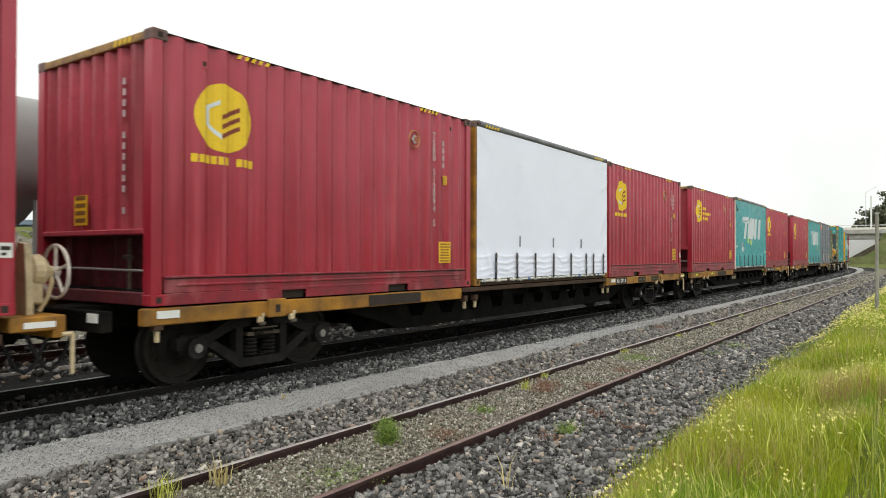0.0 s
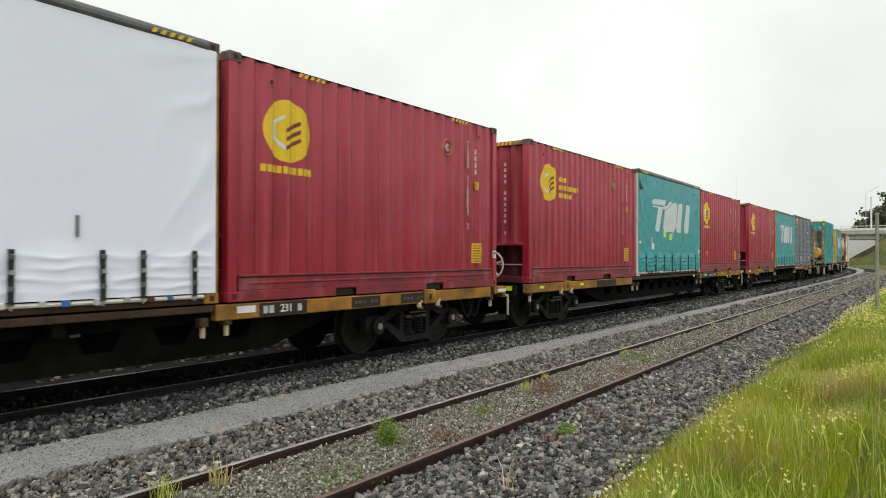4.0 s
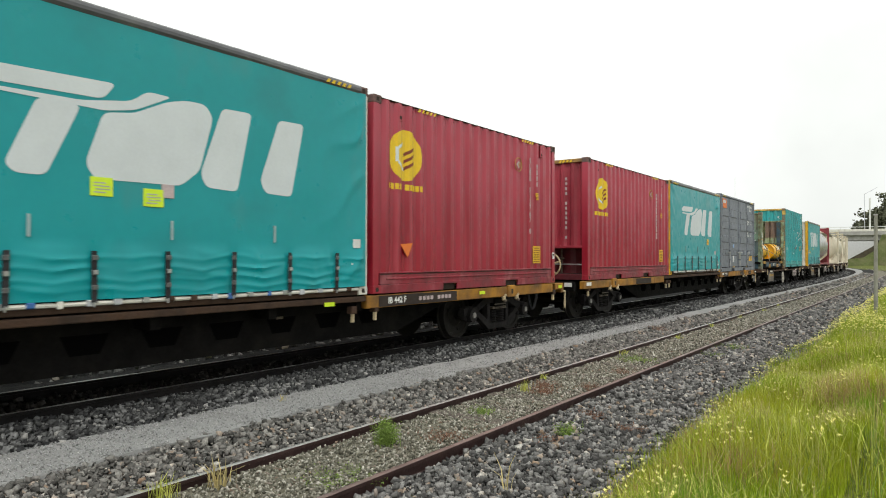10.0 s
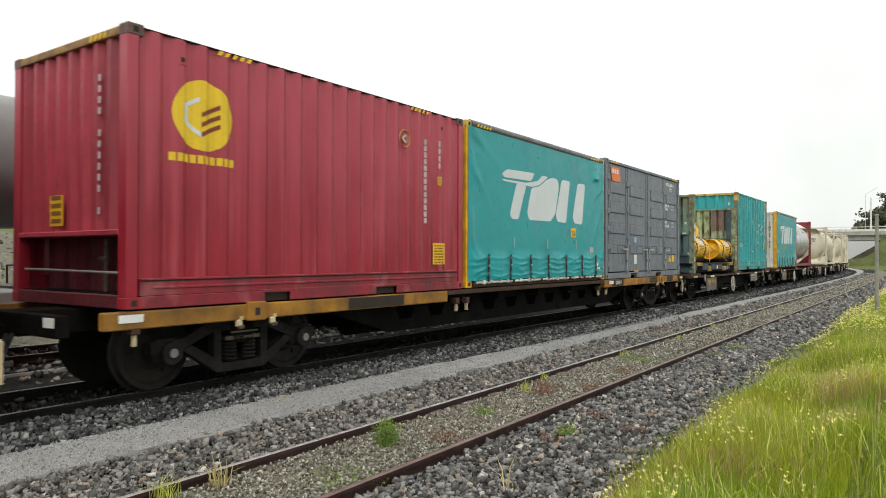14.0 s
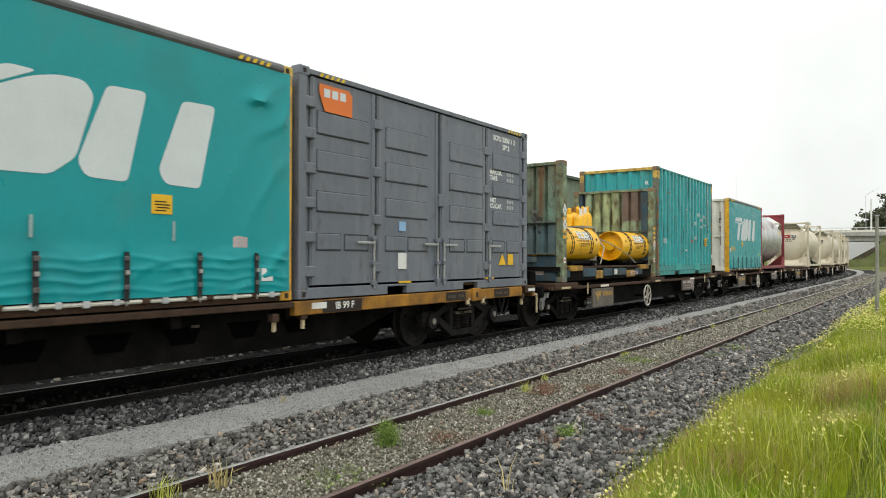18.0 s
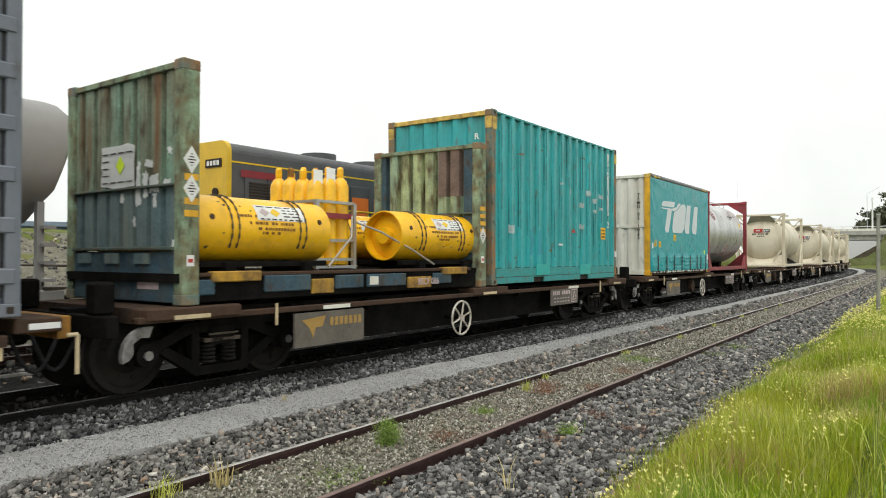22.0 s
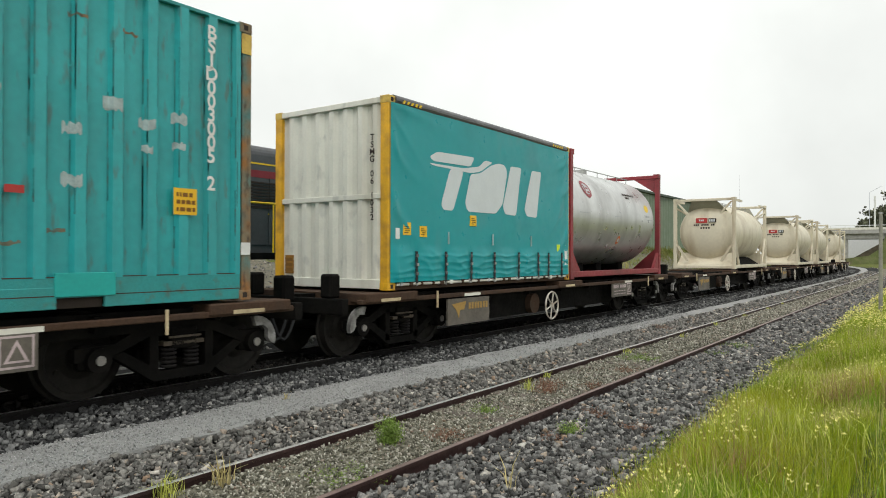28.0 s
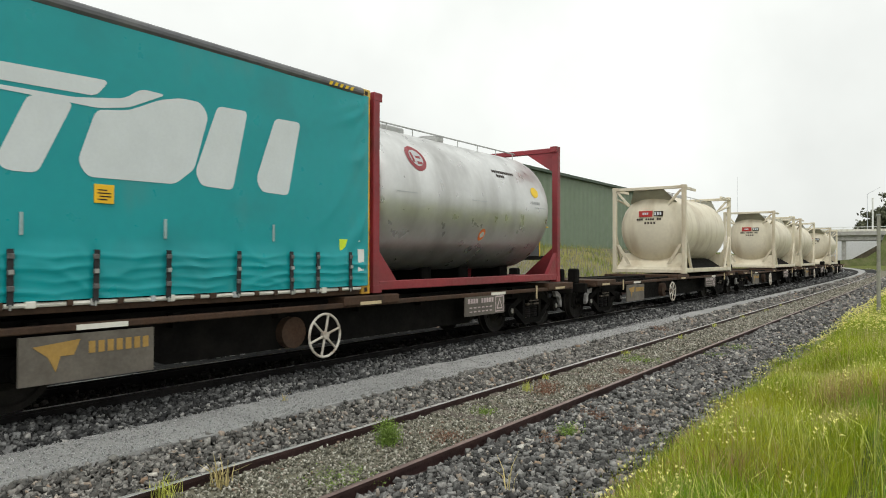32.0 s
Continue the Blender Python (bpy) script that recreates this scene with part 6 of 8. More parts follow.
M["teal_fresh"] = material("fresh_teal_paint", (0.012, 0.36, 0.33), 0.4, vary=0.08)
M["teal_shade_wear"] = material("shaded_grimy_teal_fold", (0.018, 0.20, 0.205), 0.6, vary=0.3, scale=8, dirt=(0.10, 0.06, 0.03), dirt_amount=0.35, dirt_scale=12)
M["teal_blue"] = material("bluish_teal_touch_up", (0.012, 0.26, 0.33), 0.45, vary=0.1)
M["tear"] = material("exposed_dark_backing", (0.02, 0.06, 0.06), 0.7, vary=0.3, scale=6)
M["teal_rust"] = material("rusted_teal_post", (0.07, 0.17, 0.16), 0.7, vary=0.3, dirt=(0.29, 0.125, 0.03), dirt_amount=0.70, dirt_scale=4, bump=0.3, second=((0.05, 0.03, 0.02), 0.2, 14, 0.5))
M["plate_pale"] = material("chipped_yellow_end_paint", (0.62, 0.42, 0.09), 0.65, vary=0.15, dirt=(0.16, 0.085, 0.03), dirt_amount=0.5, dirt_scale=7, bump=0.2)
M["weather_rust"] = material("rusted_green_post", (0.22, 0.30, 0.20), 0.8, vary=0.35, scale=4, dirt=(0.15, 0.08, 0.03), dirt_amount=0.58, dirt_scale=5.5, bump=0.3, spec=0.2, second=((0.06, 0.04, 0.025), 0.3, 10, 0.5))
M["rail_green"] = material("dark_green_rail_paint", (0.07, 0.10, 0.08), 0.75, vary=0.3, dirt=(0.10, 0.05, 0.025), dirt_amount=0.5, dirt_scale=6)
M["paper"] = material("clean_white_label_paper", (0.86, 0.86, 0.85), 0.7, vary=0.05)
M["peel"] = material("peeling_blue_green_paint", (0.34, 0.40, 0.22), 0.75, vary=0.3, scale=3, dirt=(0.13, 0.25, 0.25), dirt_amount=0.60, dirt_scale=2.4, streak=True, bump=0.25, spec=0.2, second=((0.075, 0.04, 0.02), 0.42, 8.0, 0.26))


M["plate"] = material("rusty_yellow_plate", (0.42, 0.23, 0.02), 0.7, vary=0.2, dirt=(0.09, 0.05, 0.025), dirt_amount=0.62, dirt_scale=7, bump=0.2)
M["blue_green"] = material("worn_blue_green_paint", (0.09, 0.14, 0.15), 0.75, vary=0.3, scale=2.5, dirt=(0.20, 0.22, 0.18), dirt_amount=0.5, dirt_scale=6, streak=True, bump=0.2)


def flat_rack(u, pins, label, L=6.05, z=0.955):
    """A flat rack: a blue base with pockets and two corrugated end walls of peeling paint."""
    c = thing("flat_rack", label, "flat rack")
    W = 1.219
    boxpart("base_deck", "black", c, (-W + 0.05, W - 0.05, 0.1, L - 0.1, 0.24, 0.34))
    for s in (1, -1):
        boxpart("base_beam", "black", c, (s * (W - 0.16), s * (W - 0.05), 0.12, L - 0.12, 0.02, 0.34), bevel=0.01)
        boxpart("base_plate", "blue", c, (s * (W - 0.06), s * (W - 0.02), 0.30, 0.55, 0.10, 0.27), (s * (W - 0.06), s * (W - 0.02), 1.25, 2.0, 0.10, 0.30), (s * (W - 0.06), s * (W - 0.02), 2.45, 3.0, 0.10, 0.28), (s * (W - 0.06), s * (W - 0.02), 3.08, 3.95, 0.10, 0.28), (s * (W - 0.06), s * (W - 0.02), 4.65, L - 0.9, 0.10, 0.27), bevel=0.012)
        boxpart("base_lip", "rust", c, (s * (W - 0.12), s * (W - 0.03), 0.3, L - 0.3, 0.30, 0.345), bevel=0.008)
        for y in (0.5, L - 1.15):
            boxpart("lashing_plate", "plate", c, (s * (W - 0.1), s * (W + 0.005), y, y + 0.68, 0.24, 0.36), bevel=0.012)
        boxpart("rusty_pocket_plate", "plate", c, (s * (W - 0.06), s * (W - 0.025), 2.02, 2.42, 0.05, 0.24), (s * (W - 0.06), s * (W - 0.025), 4.0, 4.6, 0.05, 0.22), bevel=0.01)
    boxpart("base_mark", "white_paint", c, (W - 0.02, W - 0.014, 3.12, 3.3, 0.13, 0.25))
    lettering("code_letters", "BSCF 086", 0.14, "faded", c, on_side(W - 0.012, L - 1.55, 0.14))
    POST = 0.21
    for y, out, top in ((0.12, -1, 2.62), (L - 0.07, -1, 2.52)):
        for x in (-W, W):
            s = 1 if x > 0 else -1
            post = boxpart("wall_post", "weather_rust", c, (x - s * 0.16, x, y, y + POST, 0.0, top), bevel=0.01)
            boxpart("post_stripes", "yellow", post, *[(x + s * 0.0, x + s * 0.003, y + 0.02, y + POST - 0.02, 0.95 + 0.13 * k, 1.02 + 0.13 * k) for k in range(4)])
            for zb, zt in ((0.0, 0.12), (top - 0.1, top + 0.02)):
                boxpart("post_casting", "teal_rust", post, (x - s * 0.17, x + s * 0.004, y - 0.004, y + POST + 0.004, zb, zt), bevel=0.01)
        cuts = (-W + 0.16, -0.85, 0.30, 0.85, W - 0.16) if y > 1 else (-W + 0.16, -0.2, 0.6, W - 0.16)
        mats = ("blue", "peel", "peel", "blue") if y > 1 else ("weather", "weather", "weather")
        for a, b, mt in zip(cuts, cuts[1:], mats):
            corrugated("wall_panel", mt, c, 0, y + 0.04, a, b, 0.62 if y > 1 else 1.30, top - 0.06, -1, wave=0.285, depth=0.11)
            if y > 1 and a == 0.30:
                corrugated("upper_panel", "weather_brown", c, 0, y + 0.034, a, b, 1.62, top - 0.06, -1, wave=0.285, depth=0.11)
            if y < 1:
                corrugated("wall_panel", "blue_green", c, 0, y + 0.04, a, b, 0.62, 1.30, -1, wave=0.285, depth=0.11)
        for zb, zt, inset in ((top - 0.07, top, 0.01), (1.285, 1.315, -0.005), (0.59, 0.63, -0.015)):
            boxpart("wall_rail", "weather_rust" if zb > 2 else "rail_green", c, (-W + 0.16, W - 0.16, y + inset, y + 0.12, zb, zt), bevel=0.008)
        boxpart("wall_sill", "blue", c, (-W + 0.16, W - 0.16, y + 0.02, y + 0.16, 0.02, 0.58), bevel=0.01)
        if y < 1:
            boxpart("sill_tab", "blue_green", c, *[(-0.95 + 0.62 * k, -0.65 + 0.62 * k, y + 0.0, y + 0.02, 0.44, 0.56) for k in range(3)])
            boxpart("sill_mark", "faded", c, (0.35, 0.75, y + 0.012, y + 0.02, 0.16, 0.28))
            rng = random.Random(8)
            bm = bmesh.new()
            for x0, x1, z0, z1 in ((-0.58, 0.14, 1.66, 2.14), (0.16, 0.26, 1.42, 1.78), (0.18, 0.25, 1.78, 1.95), (0.30, 0.40, 1.52, 1.80), (0.44, 0.60, 1.56, 1.76), (0.50, 0.56, 1.40, 1.54), (0.34, 0.50, 1.86, 1.93), (0.70, 0.82, 1.62, 1.70), (0.78, 0.84, 1.98, 2.06), (0.10, 0.16, 1.20, 1.30), (-0.16, -0.08, 1.46, 1.58), (0.86, 0.94, 0.86, 1.04)):
                pts = []
                for (pa, qa), (pb, qb) in (((x0, z0), (x1, z0)), ((x1, z0), (x1, z1)), ((x1, z1), (x0, z1)), ((x0, z1), (x0, z0))):
                    for f in np.arange(0, 1, 0.2):
                        pts.append((pa + (pb - pa) * f + rng.uniform(-0.02, 0.02), qa + (qb - qa) * f + rng.uniform(-0.025, 0.025)))
                bm.faces.new([bm.verts.new((p + 0.12, y + 0.030, q - 0.33)) for p, q in pts])
            bmesh.ops.solidify(bm, geom=list(bm.faces), thickness=0.004)
            part("torn_label", bm, "paper", c, "torn white hazard labels")
            bm = bmesh.new()
            slab(bm, [(-0.04, 1.47), (0.05, 1.58), (-0.04, 1.69), (-0.13, 1.58)], 1, y + 0.0215, y + 0.0245)
            part("hazard_mark", bm, "lime", c)
            boxpart("label_print", "dark", c, *[(-0.42 + 0.17 * j, -0.30 + 0.17 * j + 0.02 * (i % 2), y + 0.022, y + 0.0245, 1.38 + 0.085 * i, 1.395 + 0.085 * i) for i in range(5) for j in range(4) if not (1 <= i <= 3 and j in (1, 2, 3))])
        for zz in ((1.56, 1.25) if y < 1 else (0.9,)):
            bm = bmesh.new()
            slab(bm, [(y + 0.005, zz), (y + POST / 2, zz + 0.15), (y + POST - 0.005, zz), (y + POST / 2, zz - 0.15)], 0, W + 0.001, W + 0.005)
            dm = part("hazard_diamond", bm, "white", c)
            boxpart("diamond_print", "dark", dm, *[(W + 0.005, W + 0.007, y + POST / 2 - 0.05 + 0.02 * abs(k), y + POST / 2 + 0.05 - 0.02 * abs(k), zz + 0.03 * k - 0.006, zz + 0.03 * k + 0.006) for k in (-2, -1, 0, 1, 2)])
        lab = boxpart("side_label", "white", c, (W + 0.001, W + 0.005, y + 0.05, y + 0.14, 0.42, 0.54))
        boxpart("label_print", "tank_red", lab, (W + 0.005, W + 0.007, y + 0.065, y + 0.125, 0.46, 0.50))
    MOVERS.append((c, pins, shift(*pins, u, z)))


def drum(pins, u, x, z, r, length, label, sticker=True):
    """A one-tonne gas drum: dished ends inside deep rims, a valve hood, bands and a printed label."""
    d = thing("gas_drum", label, "drum", "yellow gas drums on the flat rack")
    bm = bmesh.new()
    n = [(0.0, r), (0.03, r + 0.004), (0.16, r), (0.19, r + 0.004), (length - 0.19, r + 0.004), (length - 0.16, r), (length, r), (length, r - 0.02), (length - 0.14, r - 0.03), (length - 0.1, 0.01)]
    lathe(bm, [(0.13, 0.01), (0.09, r * 0.55), (0.15, r - 0.03), (0.0, r - 0.022)] + n, (0, 0, r), 1, 40)
    part("shell", bm, "drum", d, smooth=True)
    rodpart("valve_hood", "drum", d, ((0.02, -0.02, r), (0.02, 0.14, r), 0.125, 18))
    for y in (0.55, length - 0.5):
        for j in (-0.05, 0.05):
            bm = bmesh.new()
            for k in range(30):
                a = -0.6 + (math.pi + 1.2) * k / 30
                p = Vector(((r + 0.015) * math.cos(a), y + j, r + (r + 0.015) * math.sin(a)))
                a2 = a + (math.pi + 1.2) / 30
                q = Vector(((r + 0.015) * math.cos(a2), y + j, r + (r + 0.015) * math.sin(a2)))
                rod(bm, p, q, 0.007 if k % 2 else 0.013, 5)
            part("lashing_chain", bm, "chain", d)
    rusty = random.Random(int(u * 7))
    for k in range(9):  # chips where the paint has rusted through
        y, a = rusty.uniform(0.1, length - 0.1), rusty.uniform(-0.9, 1.1)
        w, h = rusty.uniform(0.012, 0.035), rusty.uniform(0.02, 0.07)
        bm = bmesh.new()
        sheet(bm, [[((r + 0.0065) * math.cos(b), yy, r + (r + 0.0065) * math.sin(b)) for yy in (y, y + w * (1 + 0.5 * (b > a)))] for b in (a, a + h, a + 1.6 * h)])
        part("rust_scuff", bm, "chain", d)
    for y in (0.24, length - 0.2):
        rodpart("filler_plug", "rust", d, ((r * 0.93, y, r * 1.3), (r * 0.98, y, r * 1.32), 0.035, 10))
    if sticker:
        bm = bmesh.new()
        a0, a1 = 0.28, 0.85
        rows = []
        for k in range(8):
            a = a0 + (a1 - a0) * k / 7
            rows.append([((r + 0.008) * math.cos(a), y, r + (r + 0.008) * math.sin(a)) for y in np.linspace(length * 0.42, length * 0.78, 8)])
        sheet(bm, rows)
        st = part("hazard_label", bm, "white", d)
        bm = bmesh.new()
        rng = random.Random(4)
        for k in range(5):
            a = a0 + (a1 - a0) * (k + 0.2) / 5
            y = length * (0.44 if k in (0, 4) else 0.62)
            while y < length * 0.74:
                w = rng.uniform(0.04, 0.12)
                sheet(bm, [[((r + 0.011) * math.cos(b), yy, r + (r + 0.011) * math.sin(b)) for yy in (y, y + w)] for b in (a, a + 0.04)])
                y += w + 0.035
        part("label_print", bm, "dark", st)
        for yc, mt in ((0.48, "faded"), (0.56, "logo_yellow")):
            bm = bmesh.new()
            bm.faces.new([bm.verts.new(((r + 0.011) * math.cos(b), length * yc + dy, r + (r + 0.011) * math.sin(b))) for dy, b in ((-0.08, 0.56), (0, 0.40), (0.08, 0.56), (0, 0.72))])
            part("hazard_diamond", bm, mt, st)
        bm = bmesh.new()
        rng = random.Random(int(u * 10))
        for k, (f0, f1) in enumerate(((0.30, 0.44), (0.36, 0.70), (0.42, 0.70), (0.45, 0.58))):
            a, y = (0.36, 0.14, -0.03, -0.16)[k], length * f0
            while y < length * f1:
                w = rng.uniform(0.018, 0.05)
                sheet(bm, [[((r + 0.008) * math.cos(b), yy, r + (r + 0.008) * math.sin(b)) for yy in (y, y + w)] for b in (a, a + 0.085)])
                y += w + (0.012 if rng.random() < 0.75 else 0.05)
        part("stencil_print", bm, "brown_print", d)
    MOVERS.append((d, pins, shift(*pins, u, z) @ pose(x, 0, 0)))


def cradle(pins, u, x, z, length):
    c = thing("drum_cradle", "black steel cradle beam under the yellow drums", "cradle", "drum cradles on the flat rack")
    for y in (0.4, length - 0.5):
        boxpart("saddle", "black", c, (-0.42, 0.42, y, y + 0.14, 0.0, 0.12), bevel=0.01)
    boxpart("runner", "black", c, (0.25, 0.35, 0.05, length - 0.05, 0.06, 0.13), (-0.35, -0.25, 0.05, length - 0.05, 0.06, 0.13))
    MOVERS.append((c, pins, shift(*pins, u, z) @ pose(x, 0, 0)))


def bottle_rack(pins, u, x, z):
    """A pack of yellow gas bottles in a pale steel crate."""
    c = thing("bottle_rack", "pale steel crate on the flat rack", "rack")
    w, l, h = 0.55, 0.78, 0.98
    rods = []
    for zz in (0.03, 0.14, 0.42, 0.78, h):
        for s in (-w, w):
            rods.append((s - 0.02, s + 0.02, 0, l, zz - 0.02, zz + 0.02))
        for y in (0, l):
            rods.append((-w, w, y - 0.02, y + 0.02, zz - 0.02, zz + 0.02))
    boxpart("crate_rail", "steel", c, *rods)
    for s in (-w, w):
        for y in (0, l):
            boxpart("crate_post", "steel", c, (s - 0.03, s + 0.03, y - 0.03, y + 0.03, 0, h))
    boxpart("crate_band", "frame_red", c, (w + 0.021, w + 0.026, 0.05, l - 0.05, 0.74, 0.82))
    MOVERS.append((c, pins, shift(*pins, u, z) @ pose(x, 0, 0)))
    rng = random.Random(6)
    for i in range(4):
        for j in range(3):
            b = thing("gas_bottle", "tall yellow gas bottle with a capped valve", "gas bottle", "gas bottles in the crate")
            bm = bmesh.new()
            hh = 1.16 + rng.uniform(-0.06, 0.05)
            lathe(bm, [(0, 0.11), (0.02, 0.128), (hh, 0.128), (hh + 0.09, 0.09), (hh + 0.13, 0.045), (hh + 0.15, 0.045)], (0, 0, 0), 2, 18)
            part("cylinder", bm, "drum", b, smooth=True)
            bm = bmesh.new()
            lathe(bm, [(hh + 0.15, 0.05), (hh + 0.26, 0.05), (hh + 0.29, 0.03)], (0, 0, 0), 2, 10)
            part("valve_cap", bm, rng.choice(["drum", "drum", "drum", "beam"]), b)
            if i == 3 and j < 2:
                boxpart("bottle_tag", "paper", b, (0.058, 0.062, -0.09, 0.09, hh + 0.05, hh + 0.27), label="white paper tag on the valve")
            MOVERS.append((b, pins, shift(*pins, u, z) @ pose(x - 0.39 + 0.26 * i, 0.13 + 0.26 * j, 0.05)))


def rope(pins, u, pts, label):
    c = thing("lashing_rope", label, "rope", "lashings on the flat rack")
    bm = bmesh.new()
    tube(bm, pts, 0.015)
    part("rope_strand", bm, "rope", c)
    MOVERS.append((c, pins, shift(*pins, u, 0)))


def tank_box(u, pins, style, label, L=6.0, z=0.967, H=2.86):
    """A tank container: a dished cylinder in a steel frame."""
    c = thing("tank_container", label, "tank container", "tank containers of the train")
    W = 1.219
    frame_mat, tank_mat = ("frame_red", "tank_grey") if style == "grey" else ("tank_cream", "tank_cream")
    r, zc = (1.19, 1.47) if style == "grey" else (1.16, 1.50)
    bm = bmesh.new()
    a, b = (0.12, L - 0.12)
    deep, power = (0.45, 0.75) if style == "grey" else (0.62, 0.85)
    prof = [(a + deep * (1 - math.cos(t)), max(0.02, r * math.sin(t) ** power)) for t in np.linspace(0, math.pi / 2, 12)]
    prof2 = [(L - w, q) for w, q in prof[::-1]]
    lathe(bm, prof + prof2, (0, 0, zc), 1, 48)
    part("tank_shell", bm, tank_mat, c, smooth=True)
    for x in (-W, W):
        s = 1 if x > 0 else -1
        for y, d in ((0, 1), (L, -1)):
            boxpart("frame_post", frame_mat, c, (x - s * 0.13, x, y, y + d * 0.13, 0.0, H), bevel=0.01)
            for zz in (0, H - 0.12):
                boxpart("corner_casting", frame_mat, c, (x - s * 0.16, x + s * 0.003, y - d * 0.003, y + d * 0.178, zz, zz + 0.12), bevel=0.008)
            if style == "grey":
                bm = bmesh.new()
                slab(bm, [(y + d * 0.1, 0.1), (y + d * 0.6, 0.1), (y + d * 0.12, 0.62)], 0, x - s * 0.1, x - s * 0.02)
                part("frame_brace", bm, frame_mat, c)
            else:
                rodpart("frame_brace", frame_mat, c, ((x - s * 0.06, y + d * 0.1, H * 0.46), (x - s * 0.06, y + d * 0.85, 0.1), 0.05, 6))
                rodpart("frame_brace", frame_mat, c, ((x - s * 0.06, y + d * 0.1, H - 0.35), (x - s * 0.35, y + d * 0.9, H - 0.62), 0.04, 6))
        boxpart("bottom_beam", frame_mat, c, (x - s * 0.11, x - s * 0.01, 0.13, L - 0.13, 0.04, 0.17), bevel=0.01)
        if style != "grey":
            boxpart("top_beam", frame_mat, c, (x - s * 0.10, x - s * 0.03, 0.13, 1.3, H - 0.13, H - 0.05), (x - s * 0.10, x - s * 0.03, L - 1.3, L - 0.13, H - 0.13, H - 0.05))
    for y in (0.06, L - 0.06):
        boxpart("end_beam", frame_mat, c, (-W + 0.12, W - 0.12, y - 0.05, y + 0.05, H - 0.12, H - 0.02), (-W + 0.12, W - 0.12, y - 0.05, y + 0.05, 0.02, 0.14), bevel=0.01)
        for s in (1, -1):
            upper = [(s * (W - 0.1), H - 0.12), (s * (W - 0.75), H - 0.12), (s * (W - 0.1), H - 0.55)] if style == "grey" else [(s * (W - 0.12), H - 0.15), (s * (W - 0.2), H - 0.15), (s * (W - 0.62), H - 0.62), (s * (W - 0.55), H - 0.66)]
            lower = [(s * (W - 0.1), 0.14), (s * (W - 0.8), 0.14), (s * (W - 0.1), 0.75)] if style == "grey" else [(s * (W - 0.12), 0.95), (s * (W - 0.22), 0.95), (s * (W - 0.62), 0.3), (s * (W - 0.5), 0.3)]
            for shape in (upper, lower):
                bm = bmesh.new()
                slab(bm, shape, 1, y - 0.03, y + 0.03)
                part("end_brace", bm, frame_mat, c)
    if style == "grey":
        for y in (0.9, 2.4, L - 2.4, L - 0.9):
            boxpart("saddle", "black", c, (-0.36, 0.36, y - 0.16, y + 0.16, 0.06, zc - r * 0.90), bevel=0.02)
    else:
        for d, y in ((1, 0.05), (-1, L - 0.05)):  # the flared apron on which the dished end sits
            bm = bmesh.new()
            slab(bm, [(y, 0.10), (y + d * 0.62, 0.10), (y + d * 0.62, 0.66), (y + d * 0.42, 0.42), (y + d * 0.04, 0.20)], 0, -W + 0.14, W - 0.14)
            part("end_apron", bm, tank_mat, c)
            bm = bmesh.new()
            vs = [bm.verts.new(v) for v in ((-0.48, y, H - 0.09), (0.48, y, H - 0.09), (0.80, y + d * 0.50, zc + r * 0.72), (-0.80, y + d * 0.50, zc + r * 0.72))]
            bm.faces.new(vs)
            bmesh.ops.solidify(bm, geom=bm.faces[:], thickness=0.03)
            part("end_gusset", bm, "gusset", c, "greyish sloping plate over the tank end")
        for s in (1, -1):
            bm = bmesh.new()
            slab(bm, [(s * (W - 0.12), 0.14), (s * 0.55, zc - r * 0.86), (s * 0.50, zc - r * 0.86), (s * (W - 0.20), 0.10)], 1, 0.9, L - 0.9)
            part("side_trough", bm, "black", c, "dark trough under the tank side")
        for y in (1.0, L - 1.2):
            boxpart("saddle", "tank_cream", c, (-0.6, 0.6, y, y + 0.2, 0.06, zc - r * 0.80))
    boxpart("base_tray", frame_mat if style != "grey" else "black", c, (-W + 0.12, W - 0.12, 0.1, L - 0.1, 0.02, 0.06))
    bm = bmesh.new()
    rod(bm, (0, L / 2, zc + r - 0.03), (0, L / 2, zc + r + 0.09), 0.24, 18)
    part("manhole", bm, "steel", c)
    boxpart("valve_box", "steel", c, (-0.25, 0.25, 1.3, 1.9, zc + r - 0.05, zc + r + 0.07), bevel=0.02)
    bm = bmesh.new()
    for s in (0.45,):
        rod(bm, (s, 0.4, zc + r + 0.03), (s, L - 0.6, zc + r + 0.03), 0.014, 6)
        for k in range(8):
            y = 0.5 + (L - 1.2) * k / 7
            rod(bm, (s, y, zc + r * 0.86), (s, y, zc + r + 0.03), 0.010, 5)
    part("walkway_rail", bm, "steel", c)
    if style == "grey":
        patch_sheet(c, "round_emblem", "frame_red", r, zc, 0.98, 1.46, 0.34, 0.74, True)
        patch_sheet(c, "emblem_field", "worn_white", r + 0.003, zc, 1.06, 1.38, 0.41, 0.67, True)
        patch_sheet(c, "emblem_mark", "frame_red", r + 0.006, zc, 1.20, 1.33, 0.44, 0.48)
        patch_sheet(c, "emblem_mark", "frame_red", r + 0.006, zc, 1.20, 1.33, 0.53, 0.57)
        patch_sheet(c, "emblem_mark", "frame_red", r + 0.006, zc, 1.10, 1.15, 0.46, 0.62)
        for k in range(11):
            patch_sheet(c, "data_mark", "dark", r, zc, 3.55 + 0.075 * k, 3.60 + 0.075 * k, 0.55, 0.60)
        for k in range(4):
            patch_sheet(c, "data_mark", "dark", r, zc, 3.65 + 0.075 * k, 3.70 + 0.075 * k, 0.47, 0.52)
        patch_sheet(c, "yellow_marks", "logo_yellow", r, zc, 4.82, 5.12, 0.20, 0.38, True)
